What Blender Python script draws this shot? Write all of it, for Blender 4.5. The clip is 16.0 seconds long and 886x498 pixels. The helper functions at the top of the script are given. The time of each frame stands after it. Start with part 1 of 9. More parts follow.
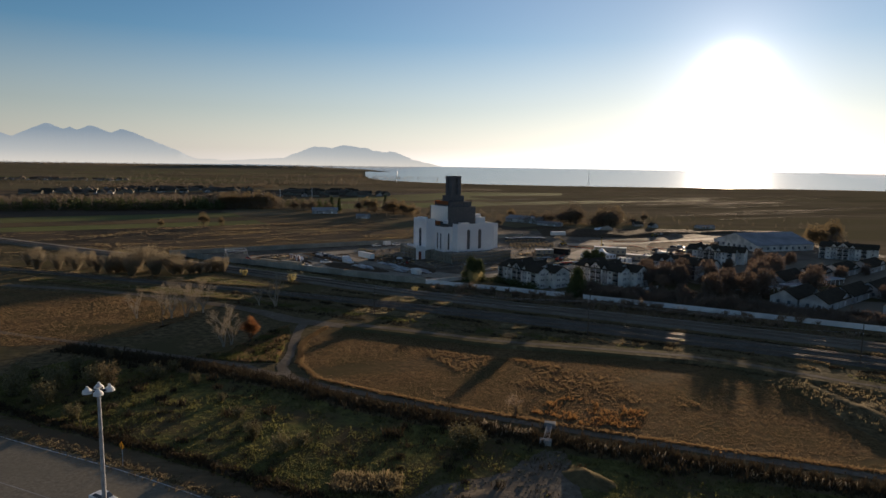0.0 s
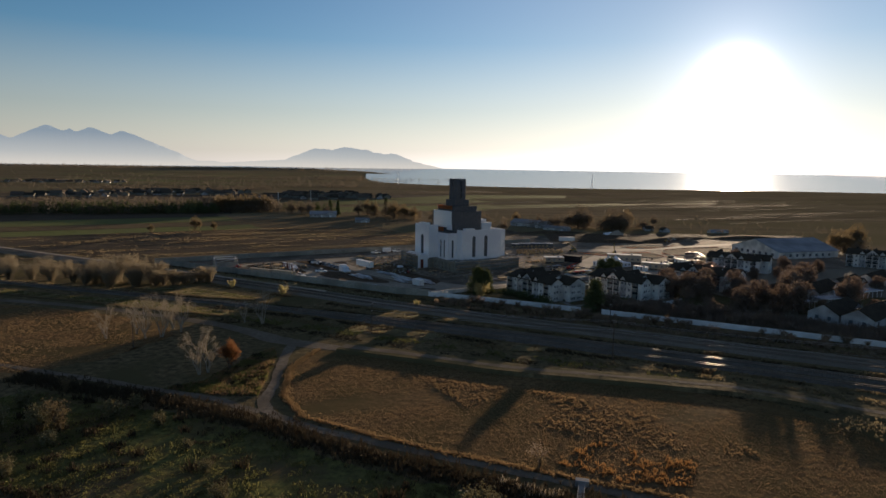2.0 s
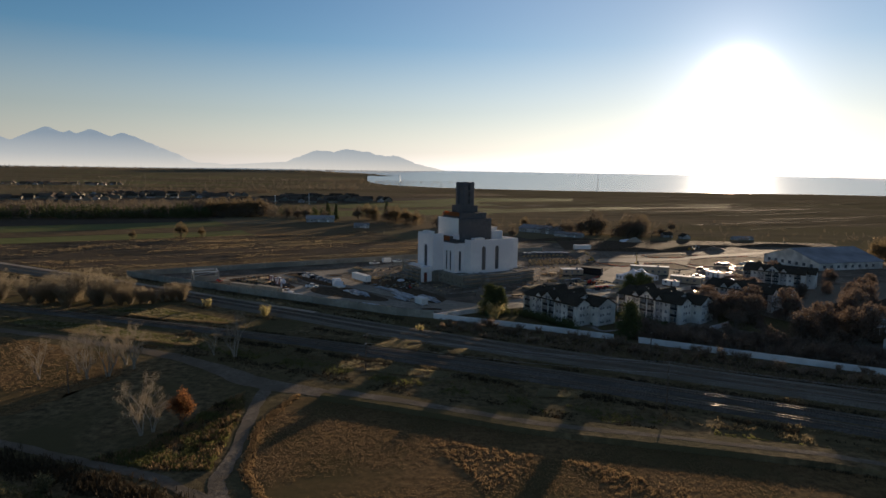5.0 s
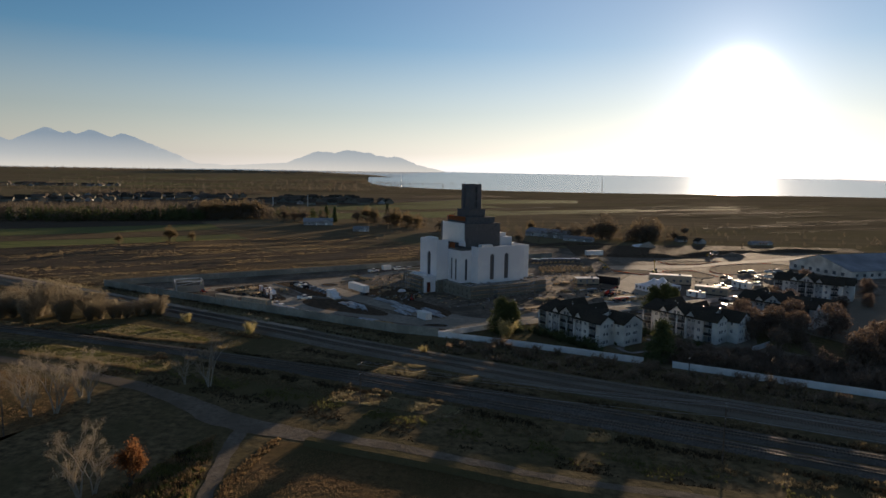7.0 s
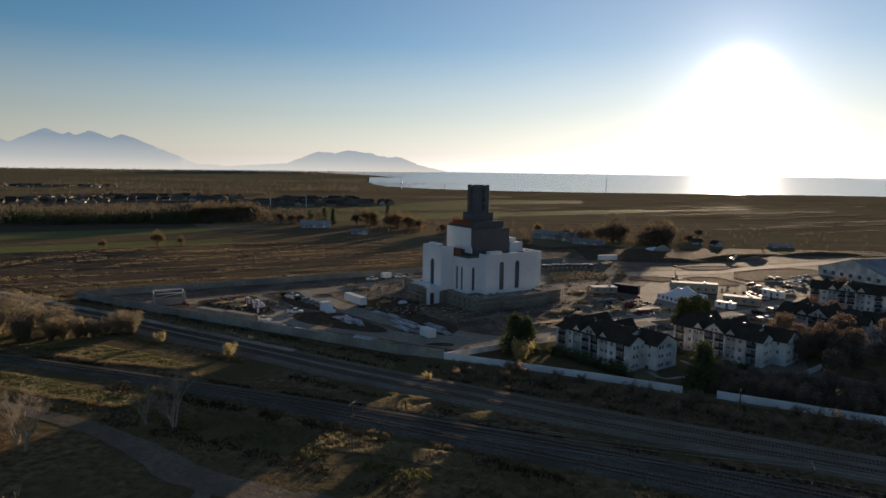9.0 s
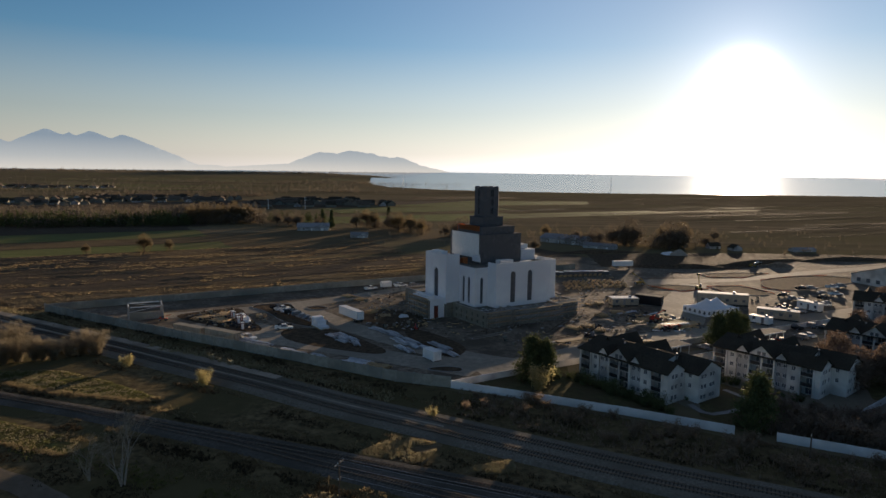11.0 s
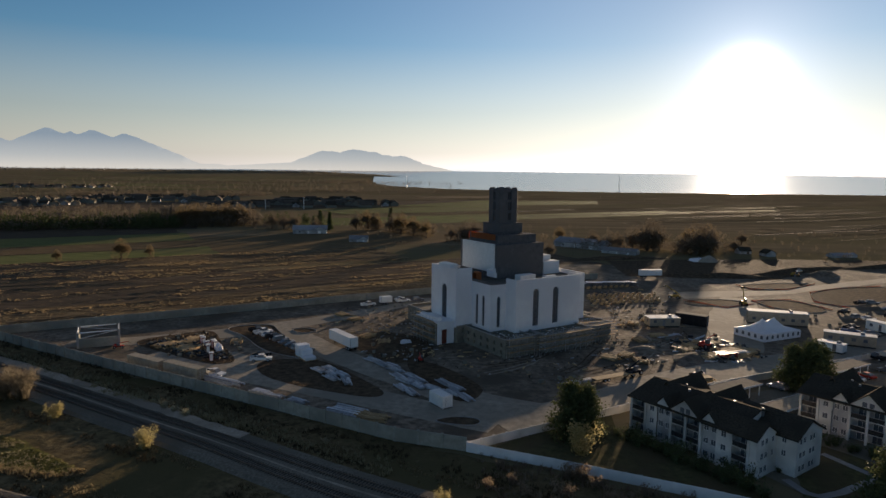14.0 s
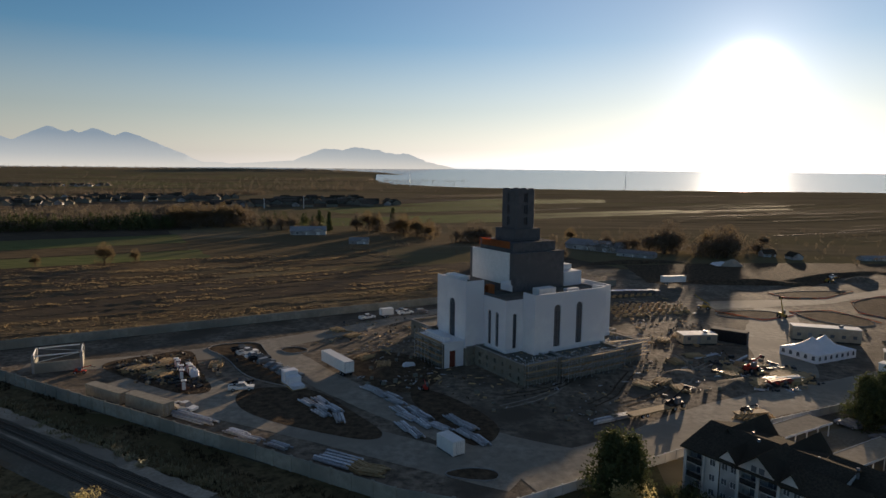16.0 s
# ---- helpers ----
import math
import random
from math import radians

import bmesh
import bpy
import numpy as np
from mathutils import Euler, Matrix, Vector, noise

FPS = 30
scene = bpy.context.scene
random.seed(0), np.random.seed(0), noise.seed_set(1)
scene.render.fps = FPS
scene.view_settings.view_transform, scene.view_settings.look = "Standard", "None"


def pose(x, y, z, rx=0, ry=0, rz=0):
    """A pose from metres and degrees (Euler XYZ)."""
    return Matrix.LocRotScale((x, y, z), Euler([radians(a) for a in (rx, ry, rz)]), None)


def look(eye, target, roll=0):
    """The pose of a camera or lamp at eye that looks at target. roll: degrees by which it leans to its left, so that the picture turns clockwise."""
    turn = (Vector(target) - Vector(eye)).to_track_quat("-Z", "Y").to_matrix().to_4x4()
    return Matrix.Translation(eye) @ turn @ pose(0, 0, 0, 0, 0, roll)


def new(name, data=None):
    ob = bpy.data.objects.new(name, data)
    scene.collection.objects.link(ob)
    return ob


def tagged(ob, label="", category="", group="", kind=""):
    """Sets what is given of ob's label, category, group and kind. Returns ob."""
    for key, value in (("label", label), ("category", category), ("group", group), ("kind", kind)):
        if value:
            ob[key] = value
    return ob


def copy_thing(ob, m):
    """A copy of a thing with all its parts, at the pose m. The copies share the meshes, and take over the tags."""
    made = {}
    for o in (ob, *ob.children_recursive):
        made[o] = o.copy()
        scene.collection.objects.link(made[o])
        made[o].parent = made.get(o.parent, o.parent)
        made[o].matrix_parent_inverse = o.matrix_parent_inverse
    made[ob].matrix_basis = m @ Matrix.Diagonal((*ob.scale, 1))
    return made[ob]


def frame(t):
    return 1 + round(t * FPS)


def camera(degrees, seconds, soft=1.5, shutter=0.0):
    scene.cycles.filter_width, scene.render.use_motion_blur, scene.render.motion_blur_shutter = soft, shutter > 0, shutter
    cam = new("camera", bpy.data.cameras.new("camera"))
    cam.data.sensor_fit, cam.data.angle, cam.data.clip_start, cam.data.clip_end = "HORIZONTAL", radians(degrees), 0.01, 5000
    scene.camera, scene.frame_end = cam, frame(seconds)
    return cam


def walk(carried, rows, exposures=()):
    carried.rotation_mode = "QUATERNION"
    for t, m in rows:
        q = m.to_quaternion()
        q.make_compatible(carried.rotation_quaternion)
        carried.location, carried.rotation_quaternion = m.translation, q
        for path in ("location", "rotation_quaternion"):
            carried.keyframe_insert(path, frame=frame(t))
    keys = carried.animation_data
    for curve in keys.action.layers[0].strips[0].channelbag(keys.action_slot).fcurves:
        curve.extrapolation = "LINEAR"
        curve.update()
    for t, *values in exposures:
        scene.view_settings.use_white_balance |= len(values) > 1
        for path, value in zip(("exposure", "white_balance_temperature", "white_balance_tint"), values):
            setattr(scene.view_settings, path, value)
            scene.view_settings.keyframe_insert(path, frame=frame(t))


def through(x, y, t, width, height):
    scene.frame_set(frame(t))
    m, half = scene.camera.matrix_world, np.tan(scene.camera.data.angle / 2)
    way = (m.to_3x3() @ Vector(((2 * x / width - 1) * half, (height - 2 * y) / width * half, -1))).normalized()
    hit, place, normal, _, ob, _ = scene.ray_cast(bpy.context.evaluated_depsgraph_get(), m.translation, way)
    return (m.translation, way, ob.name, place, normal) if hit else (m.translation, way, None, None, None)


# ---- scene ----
cam = camera(68.6, 16.0)
PATH = [
    (0, (1.416, -1.048, 51.848), (1.332, 0.934, 51.591), 0.9),
    (0.5, (0.771, 4.591, 51.865), (0.687, 6.573, 51.61), 1.0),
    (1, (0.201, 10.284, 51.878), (0.116, 12.266, 51.624), 0.9),
    (1.5, (-0.435, 16.054, 51.89), (-0.52, 18.036, 51.638), 0.9),
    (2, (-0.994, 21.927, 51.887), (-1.081, 23.909, 51.636), 0.9),
    (2.5, (-1.676, 27.817, 51.869), (-1.764, 29.8, 51.621), 1.0),
    (3, (-2.35, 33.725, 51.874), (-2.438, 35.707, 51.626), 1.0),
    (3.5, (-2.887, 39.684, 51.9), (-2.977, 41.666, 51.653), 1.0),
    (4, (-3.349, 45.709, 51.885), (-3.441, 47.692, 51.639), 0.9),
    (6.5, (-6.566, 76.047, 51.546), (-6.662, 78.03, 51.304), 1.0),
    (7, (-7.181, 82.114, 51.503), (-7.278, 84.097, 51.262), 1.0),
    (7.5, (-7.749, 88.112, 51.497), (-7.848, 90.095, 51.256), 0.9),
    (8, (-8.416, 94.203, 51.479), (-8.516, 96.186, 51.237), 0.9),
    (8.5, (-9.108, 100.262, 51.428), (-9.208, 102.245, 51.187), 0.9),
    (9, (-9.701, 106.295, 51.389), (-9.802, 108.278, 51.148), 0.8),
    (11.5, (-12.761, 136.019, 51.252), (-12.87, 138.002, 51.012), 0.7),
    (12, (-13.369, 142.028, 51.21), (-13.48, 144.011, 50.97), 0.6),
    (12.5, (-13.964, 148.03, 51.186), (-14.077, 150.012, 50.945), 0.7),
    (13, (-14.571, 153.952, 51.146), (-14.686, 155.934, 50.904), 0.7),
    (13.5, (-15.195, 159.924, 51.122), (-15.311, 161.906, 50.879), 0.7),
    (14, (-15.872, 165.934, 51.166), (-15.989, 167.916, 50.922), 0.7),
    (14.5, (-16.507, 171.907, 51.237), (-16.626, 173.888, 50.991), 0.7),
    (15, (-17.173, 177.763, 51.334), (-17.294, 179.744, 51.087), 0.6),
    (15.5, (-17.897, 183.67, 51.392), (-18.02, 185.651, 51.143), 0.6),
    (16, (-18.591, 189.594, 51.382), (-18.717, 191.575, 51.131), 0.6),
]
walk(cam, [(t, look(e, a, r)) for t, e, a, r in PATH], [(0, 1.09, 6860, 16), (16, 1.09, 6860, 16)])

# ---- world and sun ----
SUN_AZ, SUN_EL = 21.0, 5.0      # degrees right of +y, degrees above the horizon
sun_dir = Vector((math.sin(radians(SUN_AZ)) * math.cos(radians(SUN_EL)), math.cos(radians(SUN_AZ)) * math.cos(radians(SUN_EL)), math.sin(radians(SUN_EL))))
world = bpy.data.worlds.new("evening_sky")
scene.world = world
world.use_nodes = True
wn = world.node_tree
sky = wn.nodes.new("ShaderNodeTexSky")
sky.sky_type, sky.sun_disc = "NISHITA", False
sky.sun_elevation, sky.sun_rotation = radians(SUN_EL), radians(SUN_AZ)
sky.altitude, sky.air_density, sky.dust_density, sky.ozone_density = 1400.0, 1.0, 0.18, 2.4
haze = wn.nodes.new("ShaderNodeHueSaturation")       # thin evening haze pales the sky
haze.inputs["Saturation"].default_value, haze.inputs["Hue"].default_value = 0.89, 0.503
wn.links.new(sky.outputs[0], haze.inputs["Color"])
up = wn.nodes.new("ShaderNodeTexCoord")
part_z = wn.nodes.new("ShaderNodeSeparateXYZ")
clear = wn.nodes.new("ShaderNodeMapRange")           # the haze lies low, the air above is clear
for key, v in (("From Min", 0.0), ("From Max", 0.18), ("To Min", 0.12), ("To Max", 1.20)):
    clear.inputs[key].default_value = v
wn.links.new(up.outputs["Generated"], part_z.inputs[0])
wn.links.new(part_z.outputs["Z"], clear.inputs["Value"])
overhead_tone = wn.nodes.new("ShaderNodeMapRange")            # the unseen sky overhead is paled to whiten the fill in shade
for key, v in (("From Min", 0.28), ("From Max", 0.62), ("To Min", 1.0), ("To Max", 0.68)):
    overhead_tone.inputs[key].default_value = v
wn.links.new(part_z.outputs["Z"], overhead_tone.inputs["Value"])
paled = wn.nodes.new("ShaderNodeMath")
paled.operation = "MULTIPLY"
wn.links.new(clear.outputs[0], paled.inputs[0])
wn.links.new(overhead_tone.outputs[0], paled.inputs[1])
wn.links.new(paled.outputs[0], haze.inputs["Saturation"])
# the sun's own bright aureole in the evening haze
off_sun = wn.nodes.new("ShaderNodeVectorMath")
off_sun.operation = "SUBTRACT"
off_sun.inputs[1].default_value = sun_dir
wn.links.new(up.outputs["Generated"], off_sun.inputs[0])
tall = wn.nodes.new("ShaderNodeVectorMath")
tall.operation = "MULTIPLY"
tall.inputs[1].default_value = (1.0, 1.0, 0.74)
wn.links.new(off_sun.outputs[0], tall.inputs[0])
square = wn.nodes.new("ShaderNodeVectorMath")
square.operation = "DOT_PRODUCT"
wn.links.new(tall.outputs[0], square.inputs[0])
wn.links.new(tall.outputs[0], square.inputs[1])
aureole = wn.nodes.new("ShaderNodeMixRGB")
aureole.blend_type, aureole.inputs[0].default_value = "ADD", 1.0
deep = wn.nodes.new("ShaderNodeMapRange")            # the clear air above is deeper in tone
for key, v in (("From Min", 0.02), ("From Max", 0.22), ("To Min", 0.80), ("To Max", 0.75)):
    deep.inputs[key].default_value = v
wn.links.new(part_z.outputs["Z"], deep.inputs["Value"])
wn.links.new(deep.outputs[0], haze.inputs["Value"])
wn.links.new(haze.outputs[0], aureole.inputs[1])
falls = []
for wide, bright in ((0.030, 124.0), (0.085, 2.25), (0.52, 1.12)):
    inner = wn.nodes.new("ShaderNodeMath")
    inner.operation, inner.inputs[1].default_value = "MULTIPLY", -1.0 / wide ** 2
    wn.links.new(square.outputs["Value"], inner.inputs[0])
    bell = wn.nodes.new("ShaderNodeMath")
    bell.operation = "EXPONENT"
    wn.links.new(inner.outputs[0], bell.inputs[0])
    gain = wn.nodes.new("ShaderNodeMath")
    gain.operation, gain.inputs[1].default_value = "MULTIPLY", bright
    wn.links.new(bell.outputs[0], gain.inputs[0])
    falls.append(gain)
both = falls[0]
for gain in falls[1:]:
    total = wn.nodes.new("ShaderNodeMath")
    wn.links.new(both.outputs[0], total.inputs[0])
    wn.links.new(gain.outputs[0], total.inputs[1])
    both = total
warm = wn.nodes.new("ShaderNodeVectorMath")
warm.operation = "SCALE"
warm.inputs[0].default_value = (1.0, 0.97, 0.95)
wn.links.new(both.outputs[0], warm.inputs["Scale"])
wn.links.new(warm.outputs[0], aureole.inputs[2])
wn.links.new(aureole.outputs[0], wn.nodes["Background"].inputs[0])
wn.nodes["Background"].inputs[1].default_value = 0.081
sun_data = bpy.data.lights.new("sun", "SUN")
sun_data.energy, sun_data.angle, sun_data.color = 3.5, radians(0.6), (1.0, 0.80, 0.56)
sun = new("sun", sun_data)
sun.matrix_world = look(Vector((0, 0, 200)) + sun_dir * 400, (0, 0, 200))
scene.view_settings.exposure = 0.0

# ---- materials ----


def mat(name, a, b, scale=1.0, c=None, scale2=0.05, rough=0.9, metal=0.0, bump=0.3, vary=0.0, spec=None, low=0.35, high=0.65, aniso=None):
    """Two colours mixed by fine grain, a third by broad stains; world-sized noise; vary: brightness from piece to piece."""
    m = bpy.data.materials.new(name)
    m.use_nodes = True
    nt = m.node_tree
    bs = nt.nodes["Principled BSDF"]
    geo = nt.nodes.new("ShaderNodeNewGeometry")
    src = geo.outputs["Position"]
    if aniso:
        mp = nt.nodes.new("ShaderNodeMapping")
        mp.inputs["Rotation"].default_value = (0, 0, radians(aniso[0]))
        mp.inputs["Scale"].default_value = (aniso[1], aniso[2], 1)
        nt.links.new(src, mp.inputs[0])
        src = mp.outputs[0]
    n1 = nt.nodes.new("ShaderNodeTexNoise")
    n1.inputs["Scale"].default_value, n1.inputs["Detail"].default_value, n1.inputs["Roughness"].default_value = scale, 6, 0.65
    nt.links.new(src, n1.inputs["Vector"])
    r1 = nt.nodes.new("ShaderNodeValToRGB")
    r1.color_ramp.elements[0].position, r1.color_ramp.elements[1].position = low, high
    r1.color_ramp.elements[0].color, r1.color_ramp.elements[1].color = (*a, 1), (*b, 1)
    nt.links.new(n1.outputs[0], r1.inputs[0])
    col = r1.outputs[0]
    if c:
        n2 = nt.nodes.new("ShaderNodeTexNoise")
        n2.inputs["Scale"].default_value, n2.inputs["Detail"].default_value = scale2, 5
        nt.links.new(src, n2.inputs["Vector"])
        r2 = nt.nodes.new("ShaderNodeValToRGB")
        r2.color_ramp.elements[0].position, r2.color_ramp.elements[1].position = 0.42, 0.62
        nt.links.new(n2.outputs[0], r2.inputs[0])
        mx = nt.nodes.new("ShaderNodeMixRGB")
        nt.links.new(r2.outputs[0], mx.inputs[0])
        nt.links.new(col, mx.inputs[1])
        mx.inputs[2].default_value = (*c, 1)
        col = mx.outputs[0]
    if vary:
        oi = nt.nodes.new("ShaderNodeObjectInfo")
        mr = nt.nodes.new("ShaderNodeMapRange")
        mr.inputs["To Min"].default_value, mr.inputs["To Max"].default_value = 1 - vary, 1 + vary
        nt.links.new(oi.outputs["Random"], mr.inputs[0])
        mu = nt.nodes.new("ShaderNodeMixRGB")
        mu.blend_type, mu.inputs[0].default_value = "MULTIPLY", 1.0
        nt.links.new(col, mu.inputs[1])
        nt.links.new(mr.outputs[0], mu.inputs[2])
        col = mu.outputs[0]
    nt.links.new(col, bs.inputs["Base Color"])
    bs.inputs["Roughness"].default_value, bs.inputs["Metallic"].default_value = rough, metal
    bs.inputs["Specular IOR Level"].default_value = (0.004 if rough >= 0.85 and not metal else 0.08) if spec is None else spec
    if bump:
        bp = nt.nodes.new("ShaderNodeBump")
        bp.inputs["Strength"].default_value, bp.inputs["Distance"].default_value = bump, 0.3 / scale
        nt.links.new(n1.outputs[0], bp.inputs["Height"])
        nt.links.new(bp.outputs[0], bs.inputs["Normal"])
    return m


def leaf_mat(name, a, b, through=0.45):
    m = mat(name, a, b, 1.5, rough=0.8, bump=0, vary=0.2)
    nt = m.node_tree
    bs = nt.nodes["Principled BSDF"]
    tr = nt.nodes.new("ShaderNodeBsdfTranslucent")
    tr.inputs[0].default_value = (*b, 1)
    mix = nt.nodes.new("ShaderNodeMixShader")
    mix.inputs[0].default_value = through
    nt.links.new(bs.outputs[0], mix.inputs[1])
    nt.links.new(tr.outputs[0], mix.inputs[2])
    nt.links.new(mix.outputs[0], nt.nodes["Material Output"].inputs[0])
    return m


M = {}
M["plain"] = mat("dry_plain", (0.133, 0.110, 0.071), (0.259, 0.200, 0.125), 0.06, (0.165, 0.138, 0.078), 0.010, bump=0.15, aniso=(-32, 0.14, 1), spec=0.0, low=0.34, high=0.66)
M["plain_dark"] = mat("damp_plain", (0.116, 0.095, 0.062), (0.226, 0.176, 0.109), 0.06, (0.144, 0.121, 0.069), 0.010, bump=0.15, aniso=(-32, 0.14, 1), spec=0.0, low=0.34, high=0.66)
M["plain_pale"] = mat("pale_plain", (0.144, 0.120, 0.076), (0.282, 0.217, 0.136), 0.06, (0.178, 0.149, 0.086), 0.010, bump=0.15, aniso=(-32, 0.14, 1), spec=0.0, low=0.34, high=0.66)
M["field_brown"] = mat("stubble_field", (0.062, 0.048, 0.036), (0.200, 0.153, 0.105), 0.45, (0.096, 0.076, 0.055), 0.02, bump=0.25, aniso=(-32, 0.16, 1), low=0.4, high=0.68)
M["field_gold"] = mat("golden_grass_field", (0.073, 0.056, 0.035), (0.261, 0.196, 0.117), 0.6, (0.135, 0.094, 0.056), 0.03, bump=0.3, aniso=(-32, 0.25, 1))
M["field_green"] = mat("green_crop_field", (0.110, 0.127, 0.047), (0.214, 0.219, 0.085), 0.3, (0.155, 0.149, 0.069), 0.02, bump=0.12, aniso=(-32, 0.2, 1))
M["field_dark"] = mat("ploughed_soil", (0.102, 0.074, 0.044), (0.224, 0.162, 0.092), 0.4, (0.145, 0.110, 0.064), 0.03, bump=0.15, aniso=(-32, 0.2, 1))
M["scrub"] = mat("scrub_ground", (0.069, 0.053, 0.031), (0.214, 0.162, 0.087), 0.5, (0.107, 0.089, 0.045), 0.05, bump=0.5)
M["meadow"] = mat("rough_meadow", (0.092, 0.061, 0.032), (0.233, 0.148, 0.071), 0.7, (0.108, 0.082, 0.039), 0.05, bump=0.15)
M["green"] = mat("weedy_green", (0.074, 0.070, 0.031), (0.186, 0.178, 0.060), 0.5, (0.120, 0.090, 0.048), 0.07, bump=0.5)
M["lawn"] = mat("dull_lawn", (0.075, 0.07, 0.035), (0.14, 0.128, 0.06), 0.6, (0.11, 0.088, 0.05), 0.1, bump=0.4)
M["grass"] = leaf_mat("dry_grass", (0.202, 0.170, 0.094), (0.348, 0.297, 0.179))
M["grass_red"] = leaf_mat("rusty_grass", (0.162, 0.108, 0.056), (0.270, 0.180, 0.094))
M["grass_brown"] = leaf_mat("brown_grass", (0.133, 0.104, 0.060), (0.245, 0.194, 0.112))
M["grass_rust"] = leaf_mat("rust_grass", (0.18, 0.095, 0.038), (0.30, 0.16, 0.062))
# grass darkened to carry the ditch's own shade; serves dark weeds too
M["reed_dark"] = leaf_mat("dark_shaded_reeds", (0.045, 0.035, 0.022), (0.09, 0.067, 0.04), 0.12)
M["straw_stalk"] = leaf_mat("straw_stalks", (0.207, 0.153, 0.083), (0.347, 0.256, 0.140))
M["straw"] = mat("straw_ridges", (0.088, 0.069, 0.046), (0.198, 0.155, 0.101), 1.2, (0.106, 0.082, 0.055), 0.05, bump=0.9)
M["sage"] = leaf_mat("sage_leaves", (0.26, 0.23, 0.15), (0.40, 0.36, 0.24))
M["weeds"] = leaf_mat("green_weeds", (0.067, 0.072, 0.026), (0.158, 0.154, 0.056))
M["gravel"] = mat("gravel_track", (0.136, 0.113, 0.087), (0.250, 0.208, 0.159), 0.8, (0.146, 0.120, 0.089), 0.1, bump=0.5)
M["pale_gravel"] = mat("pale_gravel", (0.312, 0.263, 0.206), (0.463, 0.394, 0.312), 1.5, (0.263, 0.222, 0.175), 0.1, bump=0.4)
M["ballast"] = mat("rail_ballast", (0.128, 0.114, 0.092), (0.255, 0.228, 0.182), 2.0, (0.145, 0.129, 0.102), 0.08, bump=0.8)
M["ballast_dark"] = mat("old_rail_ballast", (0.080, 0.072, 0.062), (0.185, 0.166, 0.142), 2.0, (0.095, 0.086, 0.072), 0.08, bump=0.8)
M["dirt"] = mat("compacted_dirt", (0.116, 0.096, 0.074), (0.290, 0.236, 0.178), 0.5, (0.112, 0.094, 0.072), 0.07, bump=0.6, spec=0.02, low=0.38, high=0.62)
M["soil"] = mat("dark_soil", (0.059, 0.043, 0.031), (0.143, 0.106, 0.070), 0.6, bump=0.9)
M["asphalt"] = mat("asphalt", (0.167, 0.146, 0.112), (0.254, 0.223, 0.170), 1.5, (0.192, 0.170, 0.129), 0.06, rough=0.85, bump=0.2)
M["new_asphalt"] = mat("dusty_asphalt", (0.235, 0.208, 0.168), (0.390, 0.345, 0.275), 0.5, (0.262, 0.232, 0.186), 0.05, rough=0.88, bump=0.15, spec=0.03)
M["concrete"] = mat("concrete", (0.30, 0.29, 0.27), (0.42, 0.40, 0.37), 1.2, (0.27, 0.26, 0.25), 0.15, rough=0.85, bump=0.15)
M["precast"] = mat("precast_wall", (0.270, 0.259, 0.219), (0.374, 0.358, 0.301), 0.9, (0.238, 0.234, 0.201), 0.12, rough=0.9, bump=0.2, vary=0.06)
M["vinyl"] = mat("white_vinyl", (0.70, 0.70, 0.70), (0.80, 0.80, 0.79), 0.6, (0.62, 0.62, 0.61), 0.2, rough=0.75, bump=0.03)
M["stone"] = mat("white_cladding", (0.74, 0.74, 0.75), (0.82, 0.82, 0.82), 0.35, (0.70, 0.70, 0.72), 0.08, rough=0.75, bump=0.05)
M["wrap"] = mat("grey_sheathing", (0.102, 0.100, 0.102), (0.156, 0.151, 0.151), 0.6, (0.120, 0.118, 0.120), 0.12, rough=0.9, bump=0.15)
M["block"] = mat("grey_blockwork", (0.162, 0.153, 0.125), (0.272, 0.259, 0.211), 0.7, (0.201, 0.189, 0.154), 0.15, rough=0.95, bump=0.3)
M["membrane"] = mat("roof_membrane", (0.091, 0.091, 0.082), (0.168, 0.162, 0.137), 0.6, (0.130, 0.117, 0.091), 0.1, rough=0.8, bump=0.2)
M["white"] = mat("white_paint", (0.72, 0.72, 0.70), (0.80, 0.80, 0.78), 1.0, rough=0.65, bump=0.02, vary=0.05)
M["siding"] = mat("pale_siding", (0.644, 0.616, 0.573), (0.784, 0.756, 0.700), 0.8, (0.448, 0.435, 0.405), 0.2, rough=0.7, bump=0.05)
M["siding_grey"] = mat("grey_siding", (0.424, 0.412, 0.400), (0.564, 0.550, 0.525), 0.8, (0.282, 0.274, 0.268), 0.2, rough=0.75, bump=0.05)
M["shingle"] = mat("dark_shingles", (0.043, 0.037, 0.029), (0.084, 0.073, 0.056), 3.0, (0.052, 0.045, 0.035), 0.2, rough=0.92, bump=0.4)
M["shingle_tan"] = mat("brown_shingles", (0.088, 0.069, 0.056), (0.163, 0.131, 0.106), 2.0, (0.112, 0.094, 0.075), 0.2, rough=0.9, bump=0.4, vary=0.25)
M["metal_roof"] = mat("grey_metal_roof", (0.24, 0.255, 0.28), (0.34, 0.355, 0.38), 0.4, (0.20, 0.21, 0.23), 0.1, rough=0.7, bump=0.05)
M["steel"] = mat("galvanised_steel", (0.34, 0.355, 0.38), (0.56, 0.575, 0.60), 2.0, rough=0.5, metal=0.35, bump=0.05, vary=0.35)
M["wire"] = mat("bare_wire", (0.55, 0.55, 0.56), (0.7, 0.7, 0.7), 2.0, rough=0.3, metal=0.9, bump=0.0)
M["rail"] = mat("rail_steel", (0.10, 0.075, 0.06), (0.20, 0.16, 0.13), 3.0, rough=0.45, metal=0.6, bump=0.0)
M["sleeper"] = mat("sleeper", (0.055, 0.048, 0.040), (0.105, 0.094, 0.080), 2.0, rough=0.95, bump=0.2, vary=0.2)
